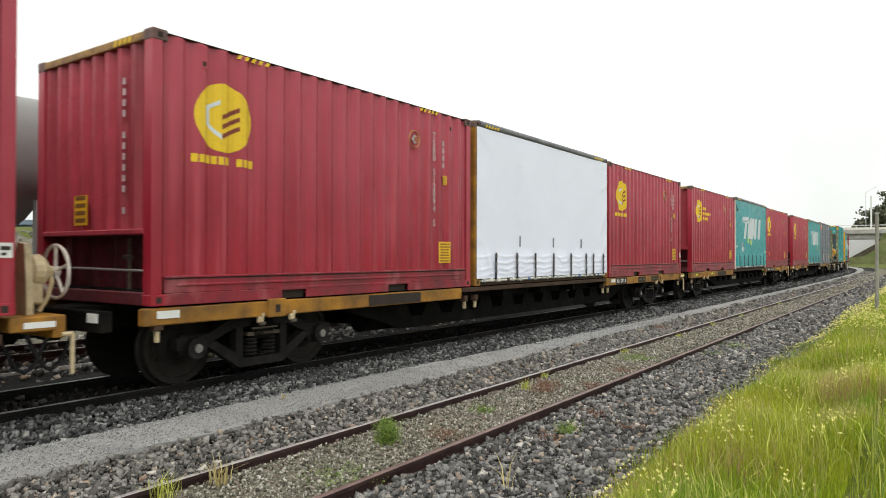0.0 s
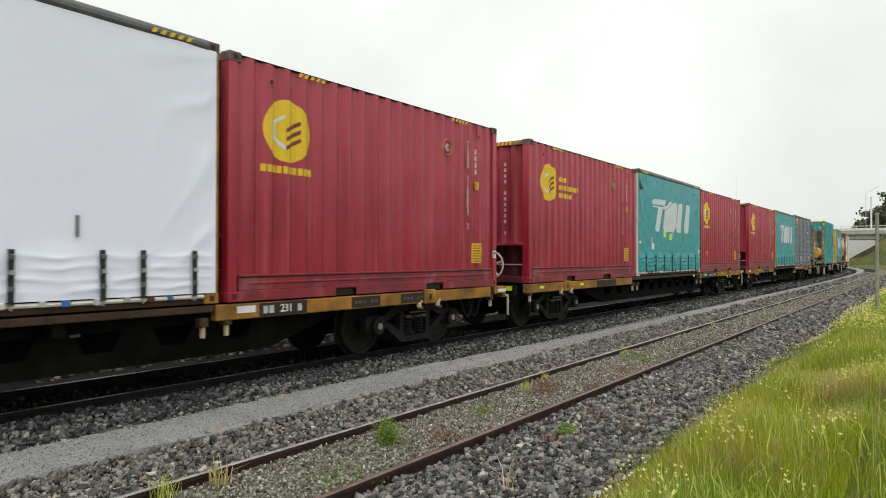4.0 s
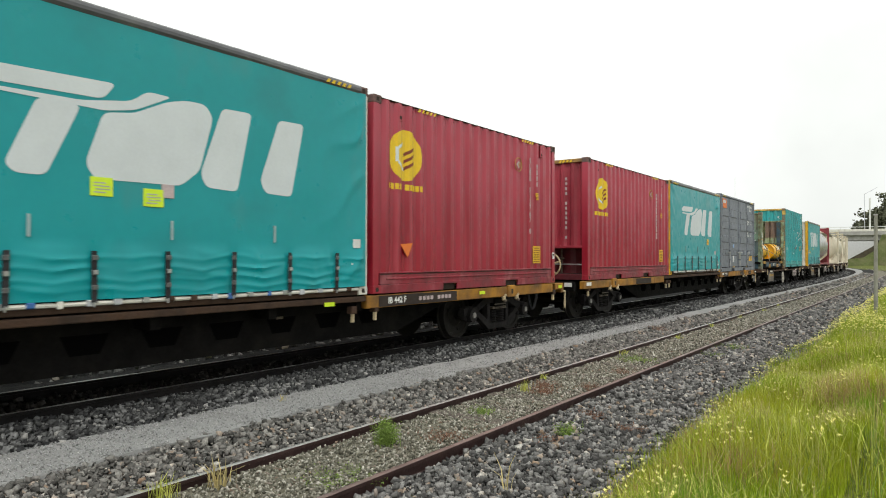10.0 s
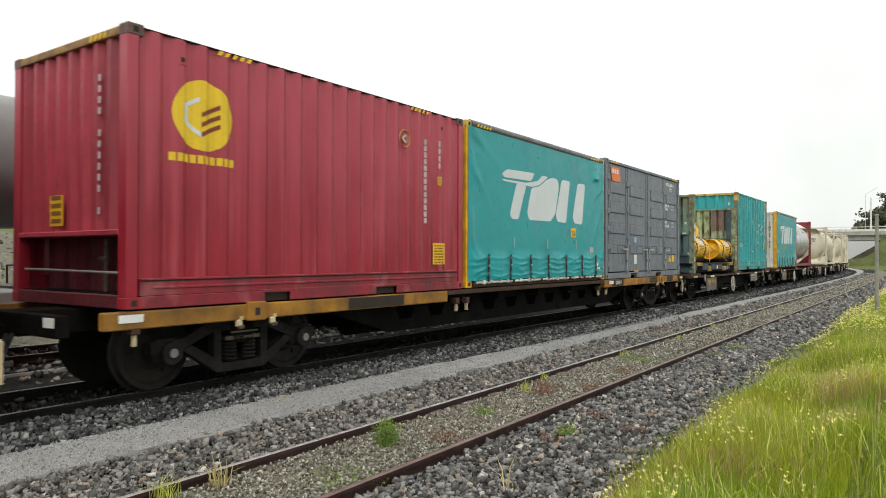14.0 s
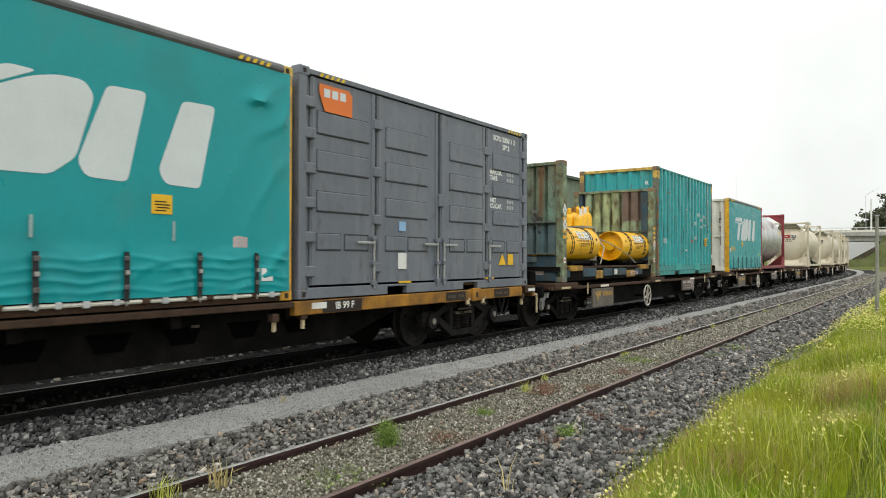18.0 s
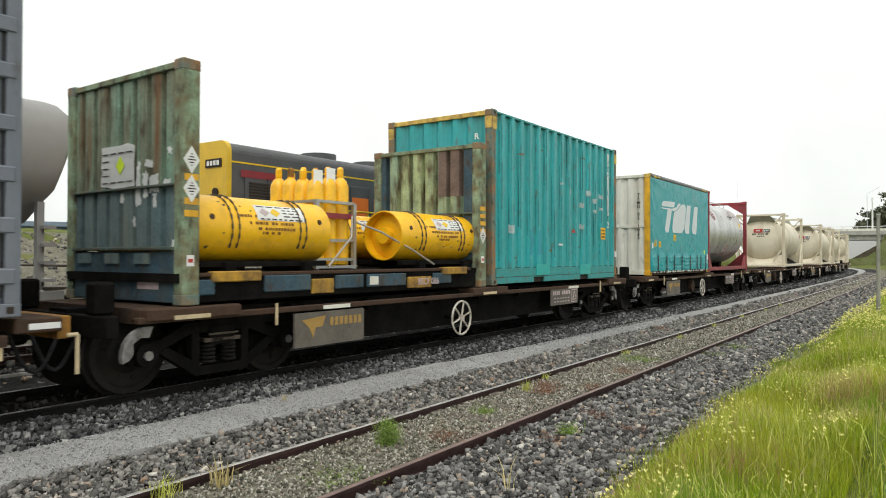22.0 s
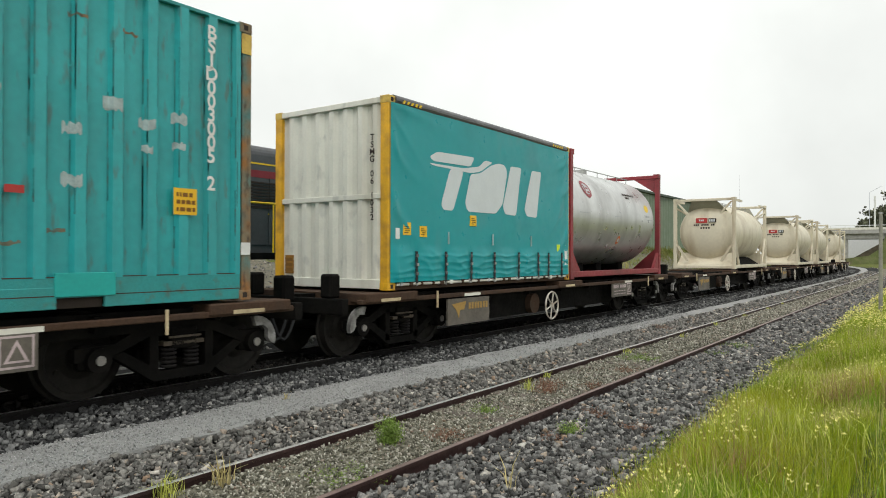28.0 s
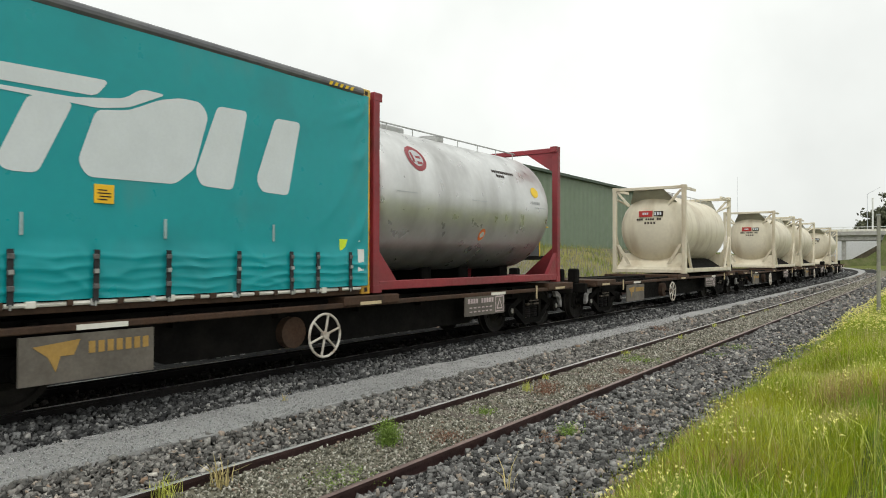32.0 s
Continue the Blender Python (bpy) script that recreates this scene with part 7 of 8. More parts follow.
        for k in range(4):
            patch_sheet(c, "data_mark", "worn_white", r, zc, 4.80 + 0.09 * k, 4.86 + 0.09 * k, 0.08, 0.13)
        patch_sheet(c, "hazard_mark", "orange", r, zc, 3.02, 3.22, -0.58, -0.38, True)
        patch_sheet(c, "hazard_field", "white", r + 0.003, zc, 3.06, 3.18, -0.53, -0.43, True)
        for y in (0.55, 2.6, 4.9):  # scrapes along the cladding
            patch_sheet(c, "scuff", "worn_white", r + 0.001, zc, y, y + 0.5, 0.02, 0.035)
    else:
        f = a + 0.004
        red = boxpart("red_panel", "tank_red", c, (-0.34, 0.10, f - 0.006, f + 0.12, zc + 0.36, zc + 0.56))
        boxpart("panel_bars", "logo_white", red, *[(-0.22 + 0.07 * k, -0.17 + 0.07 * k, f - 0.010, f - 0.006, zc + 0.43, zc + 0.50) for k in range(3)])
        dark = boxpart("dark_panel", "dark", c, (0.16, 0.44, f - 0.006, f + 0.14, zc + 0.38, zc + 0.54))
        boxpart("panel_bars", "logo_white", dark, *[(0.18 + 0.085 * k, 0.235 + 0.085 * k, f - 0.010, f - 0.006, zc + 0.41, zc + 0.51) for k in range(3)])
        boxpart("stencil_print", "dark", c, *[(-0.42 + 0.075 * k, -0.37 + 0.075 * k, f - 0.004, f + 0.09, zc + 0.25, zc + 0.31) for k in range(11) if k not in (3, 8)], *[(-0.16 + 0.10 * k, -0.10 + 0.10 * k, f - 0.004, f + 0.06, zc + 0.12, zc + 0.19) for k in range(4)])
    MOVERS.append((c, pins, shift(*pins, u, z)))


def patch_sheet(c, name, mat, r, zc, y0, y1, a0, a1, disc=False):
    """Paint on the side of a tank, between angles above the middle."""
    bm = bmesh.new()
    rows = []
    for a in np.linspace(a0, a1, 15 if disc else 8):
        f = math.sqrt(max(0.02, 1 - ((a - (a0 + a1) / 2) / ((a1 - a0) / 2)) ** 2)) if disc else 1.0
        ym, yh = (y0 + y1) / 2, (y1 - y0) / 2 * f
        rows.append([((r + 0.004) * math.cos(a), y, zc + (r + 0.004) * math.sin(a)) for y in np.linspace(ym - yh, ym + yh, 3)])
    sheet(bm, rows)
    return part(name, bm, mat, c)


# ---------- the train ----------
RED_H = 2.855
P0 = (-16.22, 0.38)
P1 = (5.48, 19.83)
P2 = (24.85, 39.4)
P3 = (44.6, 59.35)
long_wagon(-18.42, 2.93, P0, (-3.47,), "long container wagon with worn orange side beams and handbrake", lime=False)
red_box(-3.45, P0, RED_H, "below", "maroon corrugated container at the end of its wagon", 3, seed=2)
long_wagon(3.38, 22.28, P1, (3.78, 9.84, 15.88), "long container wagon with worn orange beams carrying three boxes", lime=False, plate=16.43, code="231", boards=((18.02, 18.62), (19.10, 19.70)))
red_box(3.80, P1, RED_H, "below", "faded maroon corrugated container with a yellow round emblem", L=5.95, code="TSBB 512094 5", seed=3, code_y=1.07, tail=0.09)
curtain_box(9.88, P1, 2.88, "white_curtain", "beam", False, "white curtain-sided container with black buckled straps", seed=2, straps=(0.66, 1.44, 2.18, 2.99, 3.84, 4.65, 5.06, 5.65), tabs=(1.58, 3.01, 4.41), slack=0.7)
red_box(15.98, P1, RED_H, "below", "maroon corrugated container beside a white curtain-sided one", 3, L=5.9, code="TSBB 510889 2", seed=4, code_y=0.97)
long_wagon(22.72, 41.75, P2, (23.12, 29.2, 35.4), "long container wagon with worn orange beams under maroon and teal boxes", plate=35.55, code="IB 442 F")
red_box(23.12, P2, RED_H, "beside", "maroon corrugated container with emblem and yellow caption bars", code="TSBB 510008", seed=5, code_y=0.96)
curtain_box(29.22, P2, 2.90, "curtain", "white_paint", True, "teal curtain-sided container with large pale emblem and stickers", L=6.08, seed=3, torn=0.0,
            tags=((0.12, 0.24, 0.88, 0.96, "white"), (1.02, 1.18, 0.92, 1.08, "faded"), (1.10, 1.30, 0.73, 0.91, "white"), (2.14, 2.36, 1.10, 1.28, "lime"), (2.68, 2.90, 1.03, 1.21, "lime"), (2.88, 3.02, 1.13, 1.27, "faded"), (5.77, 5.91, 0.65, 0.77, "white"), (5.72, 5.86, 0.30, 0.44, "white")))
red_box(35.42, P2, RED_H, "below", "maroon corrugated container with an orange triangular sticker", 2, L=5.83, code="SLBB 512767 8", seed=6, disc_y=0.77, code_y=1.11, tail=0.13)
long_wagon(42.4, 61.6, P3, (42.96, 49.0, 55.2), "long container wagon with orange beams under maroon, teal and grey boxes", brake=False, plate=55.62, code="IB 99 F", lime=False, boards=((58.42, 59.0), (59.95, 60.50)))
red_box(42.96, P3, RED_H, "below", "maroon corrugated container with part-faded yellow caption", seed=7)
curtain_box(49.04, P3, 2.88, "curtain", "yellow", True, "teal curtain-sided container with yellow posts and an orange tag", L=6.05, seed=4, straps=(0.68, 1.47, 2.26, 3.04, 3.88, 4.71, 5.48), tabs=(1.62, 3.0, 4.40), slide=0.06, pocket=5.52,
            tags=((4.15, 4.38, 0.97, 1.17, "placard"), (5.15, 5.35, 0.64, 0.76, "faded"), (5.55, 5.72, 0.25, 0.4, "white")))
grey_box(55.2, P3, 2.96, "slate-grey side-door container with hinged panels and lock rods", L=6.0)
P4 = (63.50, 74.35)
short_wagon(62.1, 75.9, P4, "rusty skeletal wagon carrying a flat rack and a teal box", True)
flat_rack(62.66, P4, "flat rack with peeling corrugated end walls on a blue base")
RZ = 1.30
for uu, ln, st in ((63.0, 2.10, True), (66.62, 2.15, True)):
    cradle(P4, uu, 0.72, RZ, ln)
    back = uu - (0.30 if uu > 65 else 0.0)
    cradle(P4, back, -0.62, RZ, ln)
    drum(P4, uu, 0.72, RZ + 0.125, 0.385, ln, "golden-yellow gas drum lashed down with chains", st)
    drum(P4, back, -0.62, RZ + 0.125, 0.385, ln, "golden-yellow gas drum lying behind another", st)
bottle_rack(P4, 65.42, -0.05, RZ)
rope(P4, 62.66, [(1.15, 2.35, 1.35), (1.0, 2.95, 1.75), (0.6, 3.4, 2.05), (0.5, 3.5, 2.1)], "grey lashing rope across the gas bottles")
rope(P4, 62.66, [(0.58, 3.5, 2.0), (0.85, 3.75, 1.86), (1.13, 4.15, 1.60), (1.17, 4.7, 1.36)], "grey lashing rope across a drum")
teal_box(69.06, P4, 3.19, "tall weathered teal corrugated container with rusted posts")
P5 = (78.2, 88.95)
short_wagon(76.75, 90.5, P5, "rusty skeletal wagon under a teal curtain box and a tank")
curtain_box(77.5, P5, 2.86, "curtain", "yellow", True, "teal curtain-sided container with white end and yellow posts", L=6.08, z=0.967, seed=5, straps=(0.65, 1.42, 2.16, 2.92, 3.80, 4.60, 5.04, 5.65), tabs=(1.51, 2.89, 4.32), slide=-0.10, code="TSMG 06 1032",
            tags=((0.33, 0.52, 0.82, 1.01, "placard"), (0.74, 0.92, 0.80, 0.97, "placard"), (2.15, 2.34, 1.02, 1.2, "placard"), (0.16, 0.25, 0.76, 0.92, "white"), (5.45, 5.62, 0.55, 0.75, "lime"), (5.8, 5.92, 0.3, 0.62, "white"), (5.75, 5.85, 0.72, 0.85, "white")))
tank_box(83.66, P5, "grey", "dull silver tank container in a crimson frame")
for u0, slot in ((91.3, 1), (106.3, 1), (121.2, 0), (136.3, 0)):
    pins = (u0 + 1.45, u0 + 12.75)
    short_wagon(u0, u0 + 14.2, pins, "rusty skeletal wagon with a cream tank on half its deck")
    tank_box(u0 + (7.4 if slot else 0.75), pins, "cream", "stained cream tank container in an open frame")


# ---------- the standing stock behind the train ----------
FAR = -4.17


def place_on(s, off=FAR, z=-0.02):
    x, y, _ = line(s, off)
    return pose(x, y, z, 0, 0, heading(s))


def still_bogie(parent, y):
    keep = len(SPINNERS)
    bogie(parent, y)
    for ob, at in SPINNERS[keep:]:
        ob.matrix_basis = pose(*at)
    del SPINNERS[keep:]


def hopper_wagon(s):
    """A covered grain hopper with rounded sides and sloping ends; its origin is at the end that faces the gap."""
    w = thing("hopper_wagon", "dull grey grain hopper wagon standing on the far track", "wagon")
    bm = bmesh.new()
    side = [(0.55, 1.95), (0.95, 2.25), (1.22, 2.45), (1.30, 2.75), (1.34, 3.05), (1.34, 3.35), (1.27, 3.6), (1.1, 3.76), (0.8, 3.85), (0.4, 3.9)]
    full = [(-x, z) for x, z in side] + side[::-1]

    def ring_at(end, sgn):
        out = []
        for x, z in full:
            slope = 0.42 * min(1, max(0, (z - 1.95) / 1.5)) - 0.18 * max(0, (z - 3.5) / 0.3)
            out.append(bm.verts.new((x, end + sgn * slope, z)))
        return out
    a, b = ring_at(-0.42, 1), ring_at(-13.2, -1)
    n = len(full)
    for i in range(n):
        bm.faces.new((a[i], a[(i + 1) % n], b[(i + 1) % n], b[i]))
    bm.faces.new(a)
    bm.faces.new(b[::-1])
    bmesh.ops.recalc_face_normals(bm, faces=bm.faces)
    bmesh.ops.bevel(bm, geom=[e for e in bm.edges if abs(e.verts[0].co.y - e.verts[1].co.y) < 1], offset=0.06, segments=2, affect="EDGES")
    part("hopper_body", bm, "hopper", w, smooth=True)
    boxpart("roof_walk", "hopper", w, (-0.45, 0.45, -13.2, -0.3, 3.84, 3.9))
    for k in range(9):
        y = -1.4 - 1.35 * k
        bm = bmesh.new()
        slab(bm, [(1.18, 2.4), (1.24, 2.4), (1.36, 3.0), (1.36, 3.35), (1.3, 3.35), (1.3, 3.0)], 1, y - 0.03, y + 0.03)
        part("side_rib", bm, "hopper", w)
    boxpart("frame_sill", "hopper", w, (-1.2, 1.2, -13.6, -0.12, 0.82, 1.0), bevel=0.02)
    for x in (-1.1, 1.1):
        boxpart("end_post", "hopper", w, (x - 0.05, x + 0.05, -0.5, -0.4, 1.0, 2.3))
        for k in range(4):
            boxpart("step", "hopper", w, (x - 0.16, x + 0.16, -0.46, -0.28, 1.12 + 0.26 * k, 1.17 + 0.26 * k))
    bm = bmesh.new()
    for y in (-3.4, -6.8, -10.2):
        slab(bm, [(y - 1.4, 2.1), (y + 1.4, 2.1), (y + 0.35, 0.55), (y - 0.35, 0.55)], 0, -0.8, 0.8)
    part("discharge_hopper", bm, "hopper", w)
    boxpart("end_platform", "chain", w, (-1.2, 1.2, -0.42, 0.1, 1.0, 1.04))
    rodpart("handrail", "chain", w, ((1.15, 0.08, 1.0), (1.15, 0.08, 1.35), 0.02), ((-1.15, 0.08, 1.0), (-1.15, 0.08, 1.35), 0.02), ((-1.15, 0.08, 1.35), (1.15, 0.08, 1.35), 0.02))
    boxpart("coupler", "black", w, (-0.12, 0.12, -0.1, 0.5, 0.62, 0.85), bevel=0.03)
    still_bogie(w, -2.0)
    still_bogie(w, -11.6)
    w.matrix_basis = place_on(s)


def locomotive(s):
    """A hood locomotive: yellow nose with twin lamps, dark grey hood with louvres, walkway and rails; origin at its nose."""
    w = thing("locomotive", "dark grey and yellow diesel locomotive standing on the far track", "locomotive")
    X, L = 1.06, 12.6
    def hood(y0, y1, top, x, mat, name, r=0.20):
        bm = bmesh.new()
        prof = [(-x, 1.55), (-x, top - r)] + [(-x + r * (1 - math.cos(a)), top - r + r * math.sin(a)) for a in np.linspace(0.3, 1.57, 5)]
        prof += [(-p, q) for p, q in prof[::-1]]
        slab(bm, prof, 1, y0, y1)
        return part(name, bm, mat, w)
    hood(0.0, 0.10, 3.70, X, "loco_yellow", "nose")
    hood(0.10, L, 3.67, X, "loco_grey", "hood")
    boxpart("roof_stripe", "logo_yellow", w, (X + 0.001, X + 0.006, 0.1, L, 3.28, 3.31))
    boxpart("lower_stripe", "logo_yellow", w, (X + 0.001, X + 0.006, 0.1, L, 2.3, 2.33))
    # nose
    bm = bmesh.new()
    box(bm, -0.16, 0.10, -0.05, 0.0, 2.98, 3.52, 0.03)
    lamp = part("lamp_case", bm, "dark", w)
    for z in (3.12, 3.38):
        bm = bmesh.new()
        lathe(bm, [(-0.055, 0.02), (-0.06, 0.10), (-0.04, 0.105)], (-0.03, 0, z), 1, 18)
        part("headlamp", bm, "lamp_glass", lamp)
    for x in (-0.66, 0.66):
        pl = boxpart("number_board", "dark", w, (x - 0.24, x + 0.24, -0.02, 0.0, 3.20, 3.36))
        boxpart("board_bars", "white", pl, *[(x - 0.19 + 0.1 * k, x - 0.12 + 0.1 * k, -0.024, -0.02, 3.235, 3.325) for k in range(4)])
        rodpart("marker_lamp", "dark", w, ((x * 1.1, -0.03, 2.72), (x * 1.1, 0.01, 2.72), 0.085, 14))
    boxpart("nose_bars", "white", w, *[(-0.45 + 0.28 * k, -0.25 + 0.28 * k, -0.008, 0.0, 1.95, 2.28) for k in range(4)])
    # side doors, louvres and marks
    for k in range(9):
        y = 0.4 + 1.2 * k
        boxpart("hood_door", "loco_grey", w, (X, X + 0.02, y, y + 0.52, 1.7, 3.1), (X, X + 0.02, y + 0.56, y + 1.08, 1.7, 3.1), bevel=0.006)
    for y0, y1 in ((0.5, 1.2), (1.5, 2.4)):
        bm = bmesh.new()
        for k in range(9):
            box(bm, X + 0.015, X + 0.035, y0, y1, 2.42 + 0.06 * k, 2.455 + 0.06 * k)
        lv = part("louvre", bm, "dark", w)
    boxpart("red_mark", "frame_red", w, (X + 0.021, X + 0.025, 0.3, 1.3, 3.02, 3.16))
    boxpart("side_marks", "orange", w, *[(X + 0.021, X + 0.026, 3.4 + 0.75 * k, 3.95 + 0.75 * k, 2.35, 2.85) for k in range(3)])
    boxpart("side_marks", "logo_yellow", w, *[(X + 0.021, X + 0.026, 5.65 + 0.75 * k, 6.2 + 0.75 * k, 2.35, 2.85) for k in range(4)])
    for y in (3.4, 5.2, 7.5, 9.6):
        bm = bmesh.new()
        rod(bm, (0, y, 3.76), (0, y, 3.9), 0.42, 20)
        part("roof_fan", bm, "loco_grey", w)
    boxpart("roof_vent", "loco_grey", w, (-0.5, 0.5, 6.0, 7.0, 3.78, 3.93), bevel=0.03)
    # frame and rails
    boxpart("walkway", "black", w, (-1.42, 1.42, -0.75, L + 0.6, 1.42, 1.55), bevel=0.01)
    boxpart("walkway_edge", "white", w, (-1.3, -0.6, -0.765, -0.752, 1.44, 1.5), (0.2, 1.3, -0.765, -0.752, 1.44, 1.5))
    boxpart("pilot", "black", w, (-1.25, 1.25, -0.65, -0.55, 0.45, 1.42), bevel=0.02)
    rods = []
    for x in (-1.3, -0.45, 0.45, 1.3):
        rods.append(((x, -0.7, 1.55), (x, -0.7, 2.55), 0.022))
    rods += [((-1.3, -0.7, 2.55), (1.3, -0.7, 2.55), 0.022)]
    rodpart("nose_rail", "white", w, *rods)
    rods = [((1.38, -0.6, 2.5), (1.38, L, 2.5), 0.02)] + [((1.38, -0.6 + 1.4 * k, 1.55), (1.38, -0.6 + 1.4 * k, 2.5), 0.018) for k in range(10)]
    rodpart("side_rail", "logo_yellow", w, *rods)
    boxpart("fuel_tank", "black", w, (-1.1, 1.1, 4.6, 8.2, 0.45, 1.42), bevel=0.05)
    boxpart("coupler", "black", w, (-0.12, 0.12, -1.0, -0.5, 0.62, 0.85), bevel=0.03)
    still_bogie(w, 2.0)
    still_bogie(w, L - 1.9)
    w.matrix_basis = place_on(s)


hopper_wagon(5.35)
locomotive(8.25)


# ---------- buildings, bridge and distance ----------
def shed():
    """A long sage-green clad shed on the bank, its end open and dark."""
    b = thing("shed", "long sage-green metal-clad shed above the grassy bank", "shed")
    s0, o0 = 36.5, -13.0
    L, W, H, base = 46.0, 14.0, 4.9, 2.1
    corrugated("wall", "shed", b, 1, 0.0, 0.0, L, 0.0, H, 1, wave=0.76, depth=0.035)
    corrugated("wall", "shed", b, 1, -W, 0.0, L, 0.0, H, -1, wave=0.76, depth=0.035)
    corrugated("end_wall", "shed", b, 0, L, -W, 0.0, 0.0, H, 1, wave=0.76, depth=0.035)
    corrugated("end_wall", "shed", b, 0, 0.0, -1.2, 0.0, 0.0, H, -1, wave=0.76, depth=0.035)
    bm = bmesh.new()
    slab(bm, [(-W - 0.3, H), (0.25, H), (0.25, H + 0.18), (-W / 2, H + 0.75), (-W - 0.3, H + 0.18)], 1, -0.6, L + 0.3)
    part("roof", bm, "shed_roof", b)
    boxpart("fascia", "frame_red", b, (-W, 0.0, -0.12, -0.02, H - 0.35, H - 0.02))
    for x in (-W, -W * 0.66, -W * 0.33, -1.25):
        boxpart("portal_column", "frame_red", b, (x - 0.12, x + 0.12, -0.1, 0.1, 0, H - 0.3))
    boxpart("floor_slab", "concrete", b, (-W, 0, 0, L, -0.5, 0.02))
    x, y, _ = line(s0, o0)
    b.matrix_basis = pose(x, y, base, 0, 0, heading(s0) + 0.3)


M["shed_roof"] = material("dark_green_roof_sheet", (0.05, 0.075, 0.05), 0.6, vary=0.1)
shed()


def far_block(az, dist, wide, high, deep, mat, roof, label):
    """A low works building far off."""
    b = thing("warehouse", label, "warehouse")
    boxpart("wall", mat, b, (-wide / 2, wide / 2, 0, deep, -1, high * 0.8))
    bm = bmesh.new()
    slab(bm, [(-0.4, high * 0.78), (deep + 0.4, high * 0.78), (deep / 2, high)], 0, -wide / 2 - 0.4, wide / 2 + 0.4)
    part("roof", bm, roof, b)
    for k in range(int(wide / 7)):
        x = -wide / 2 + 3 + 7 * k
        boxpart("door", "blue", b, (x, x + 2.6, -0.06, 0.0, 0, high * 0.5))
    a = radians(az)
    b.matrix_basis = pose(EYE.x - dist * math.sin(a), dist * math.cos(a), 2.2, 0, 0, az)


far_block(66, 130, 46, 5.2, 14, "hill", "blue", "far low blue-roofed warehouse beyond the tracks")
far_block(55.6, 62, 8, 4.3, 10, "shed", "shed_roof", "pale green works building beyond the standing wagons")


# paler copy of the concrete, with daylight put into its colour
M["lit_concrete"] = material("pale_lit_concrete", (0.62, 0.62, 0.63), 0.9, vary=0.06)
M["bank"] = material("bare_earth_bank", (0.10, 0.085, 0.06), 0.95, vary=0.3, scale=0.6, bump=0.5, bump_scale=4, spec=0.1)
M["bank_green"] = material("far_green_bank", (0.13, 0.15, 0.06), 0.95, vary=0.3, scale=0.5, dirt=(0.24, 0.22, 0.13), dirt_amount=0.45, dirt_scale=0.8, bump=0.6, bump_scale=5, spec=0.1)


def bridge():
    """A road bridge over the line, with a concrete deck, railing, sloped abutment and lamp posts."""
    b = thing("road_bridge", "pale concrete road bridge crossing over the railway", "bridge")
    boxpart("deck", "concrete", b, (-14, 60, 0, 9, 5.9, 6.7), bevel=0.05)
    boxpart("girder", "concrete", b, (-14, 60, 0.5, 1.0, 4.95, 5.9), (-14, 60, 4.0, 4.6, 4.95, 5.9), (-14, 60, 8.0, 8.5, 4.95, 5.9))
    boxpart("parapet", "white_paint", b, (-14, 60, 0.0, 0.25, 6.7, 7.15))
    boxpart("guard_rail", "white", b, (-14, 60, 0.05, 0.15, 7.5, 7.62))
    for k in range(30):
        boxpart("rail_post", "white", b, (-13.5 + 2.5 * k, -13.4 + 2.5 * k, 0.05, 0.17, 7.15, 7.55))
    boxpart("pier", "concrete", b, (-3.75, -2.95, 1.0, 2.2, -0.6, 4.95), bevel=0.05)
    # wall added behind the deck to fill the opening with a light tone
    boxpart("wing_wall", "lit_concrete", b, (-16, 9, 20, 20.5, -0.6, 5.6))
    bm = bmesh.new()
    slab(bm, [(-1.9, 1.3), (2.3, 3.95), (2.9, 4.95), (18, 4.95), (18, -1), (-6, -1)], 1, 0.6, 9)
    part("abutment_slope", bm, "bank", b, "bare earth slope under the deck")
    bm = bmesh.new()
    slab(bm, [(-30, -1), (-12, 0.6), (-3.0, 1.1), (0.5, 1.6), (2.4, 3.0), (3.4, 5.8), (30, 6.6), (30, -1)], 1, -8, 0.4)
    part("embankment", bm, "bank_green", b, "grassy embankment at the bridge end")
    rodpart("lamp_post", "white", b, ((1.55, 0.6, 6.7), (1.55, 0.6, 13.2), 0.16, 10))
    rodpart("lamp_post", "mast", b, ((0.7, 8.6, 6.7), (0.7, 8.6, 14.6), 0.05, 8), ((0.7, 8.6, 14.6), (2.9, 8.6, 15.9), 0.04, 8))
    a = radians(3.9)
    b.matrix_basis = pose(EYE.x - 158 * math.sin(a), 158 * math.cos(a), 0, 0, 0, 3.9)


bridge()


def tree(az, dist, high, spread, seed, label, base=0.0):
    """A tapered trunk with limbs and a ragged crown of leaf clumps."""
    t = thing("tree", label, "tree", "dark trees behind the bridge")
    rng = random.Random(seed)
    bm = bmesh.new()
    rod(bm, (0, 0, -0.5), (0.2, 0, high * 0.4), 0.35, 9, 0.24)
    tips = []
    for k in range(9):
        a = k * 2.4 + rng.random()
        p = Vector((0.2, 0, high * rng.uniform(0.25, 0.45)))
        q = Vector((spread * rng.uniform(0.3, 0.75) * math.cos(a), spread * rng.uniform(0.3, 0.75) * math.sin(a), high * rng.uniform(0.55, 0.85)))
        rod(bm, p, q, 0.15, 6, 0.05)
        tips.append(q)
    part("trunk", bm, "bark", t)
    vs, fs = [], []
    for k in range(95):
        c = rng.choice(tips) + Vector((rng.gauss(0, spread * 0.22), rng.gauss(0, spread * 0.22), rng.gauss(0, high * 0.09)))
        for j in range(60):
            p = c + Vector((rng.gauss(0, 0.55), rng.gauss(0, 0.55), rng.gauss(0, 0.4)))
            d = Vector((rng.gauss(0, 1), rng.gauss(0, 1), rng.gauss(0, 1))).normalized() * 0.38
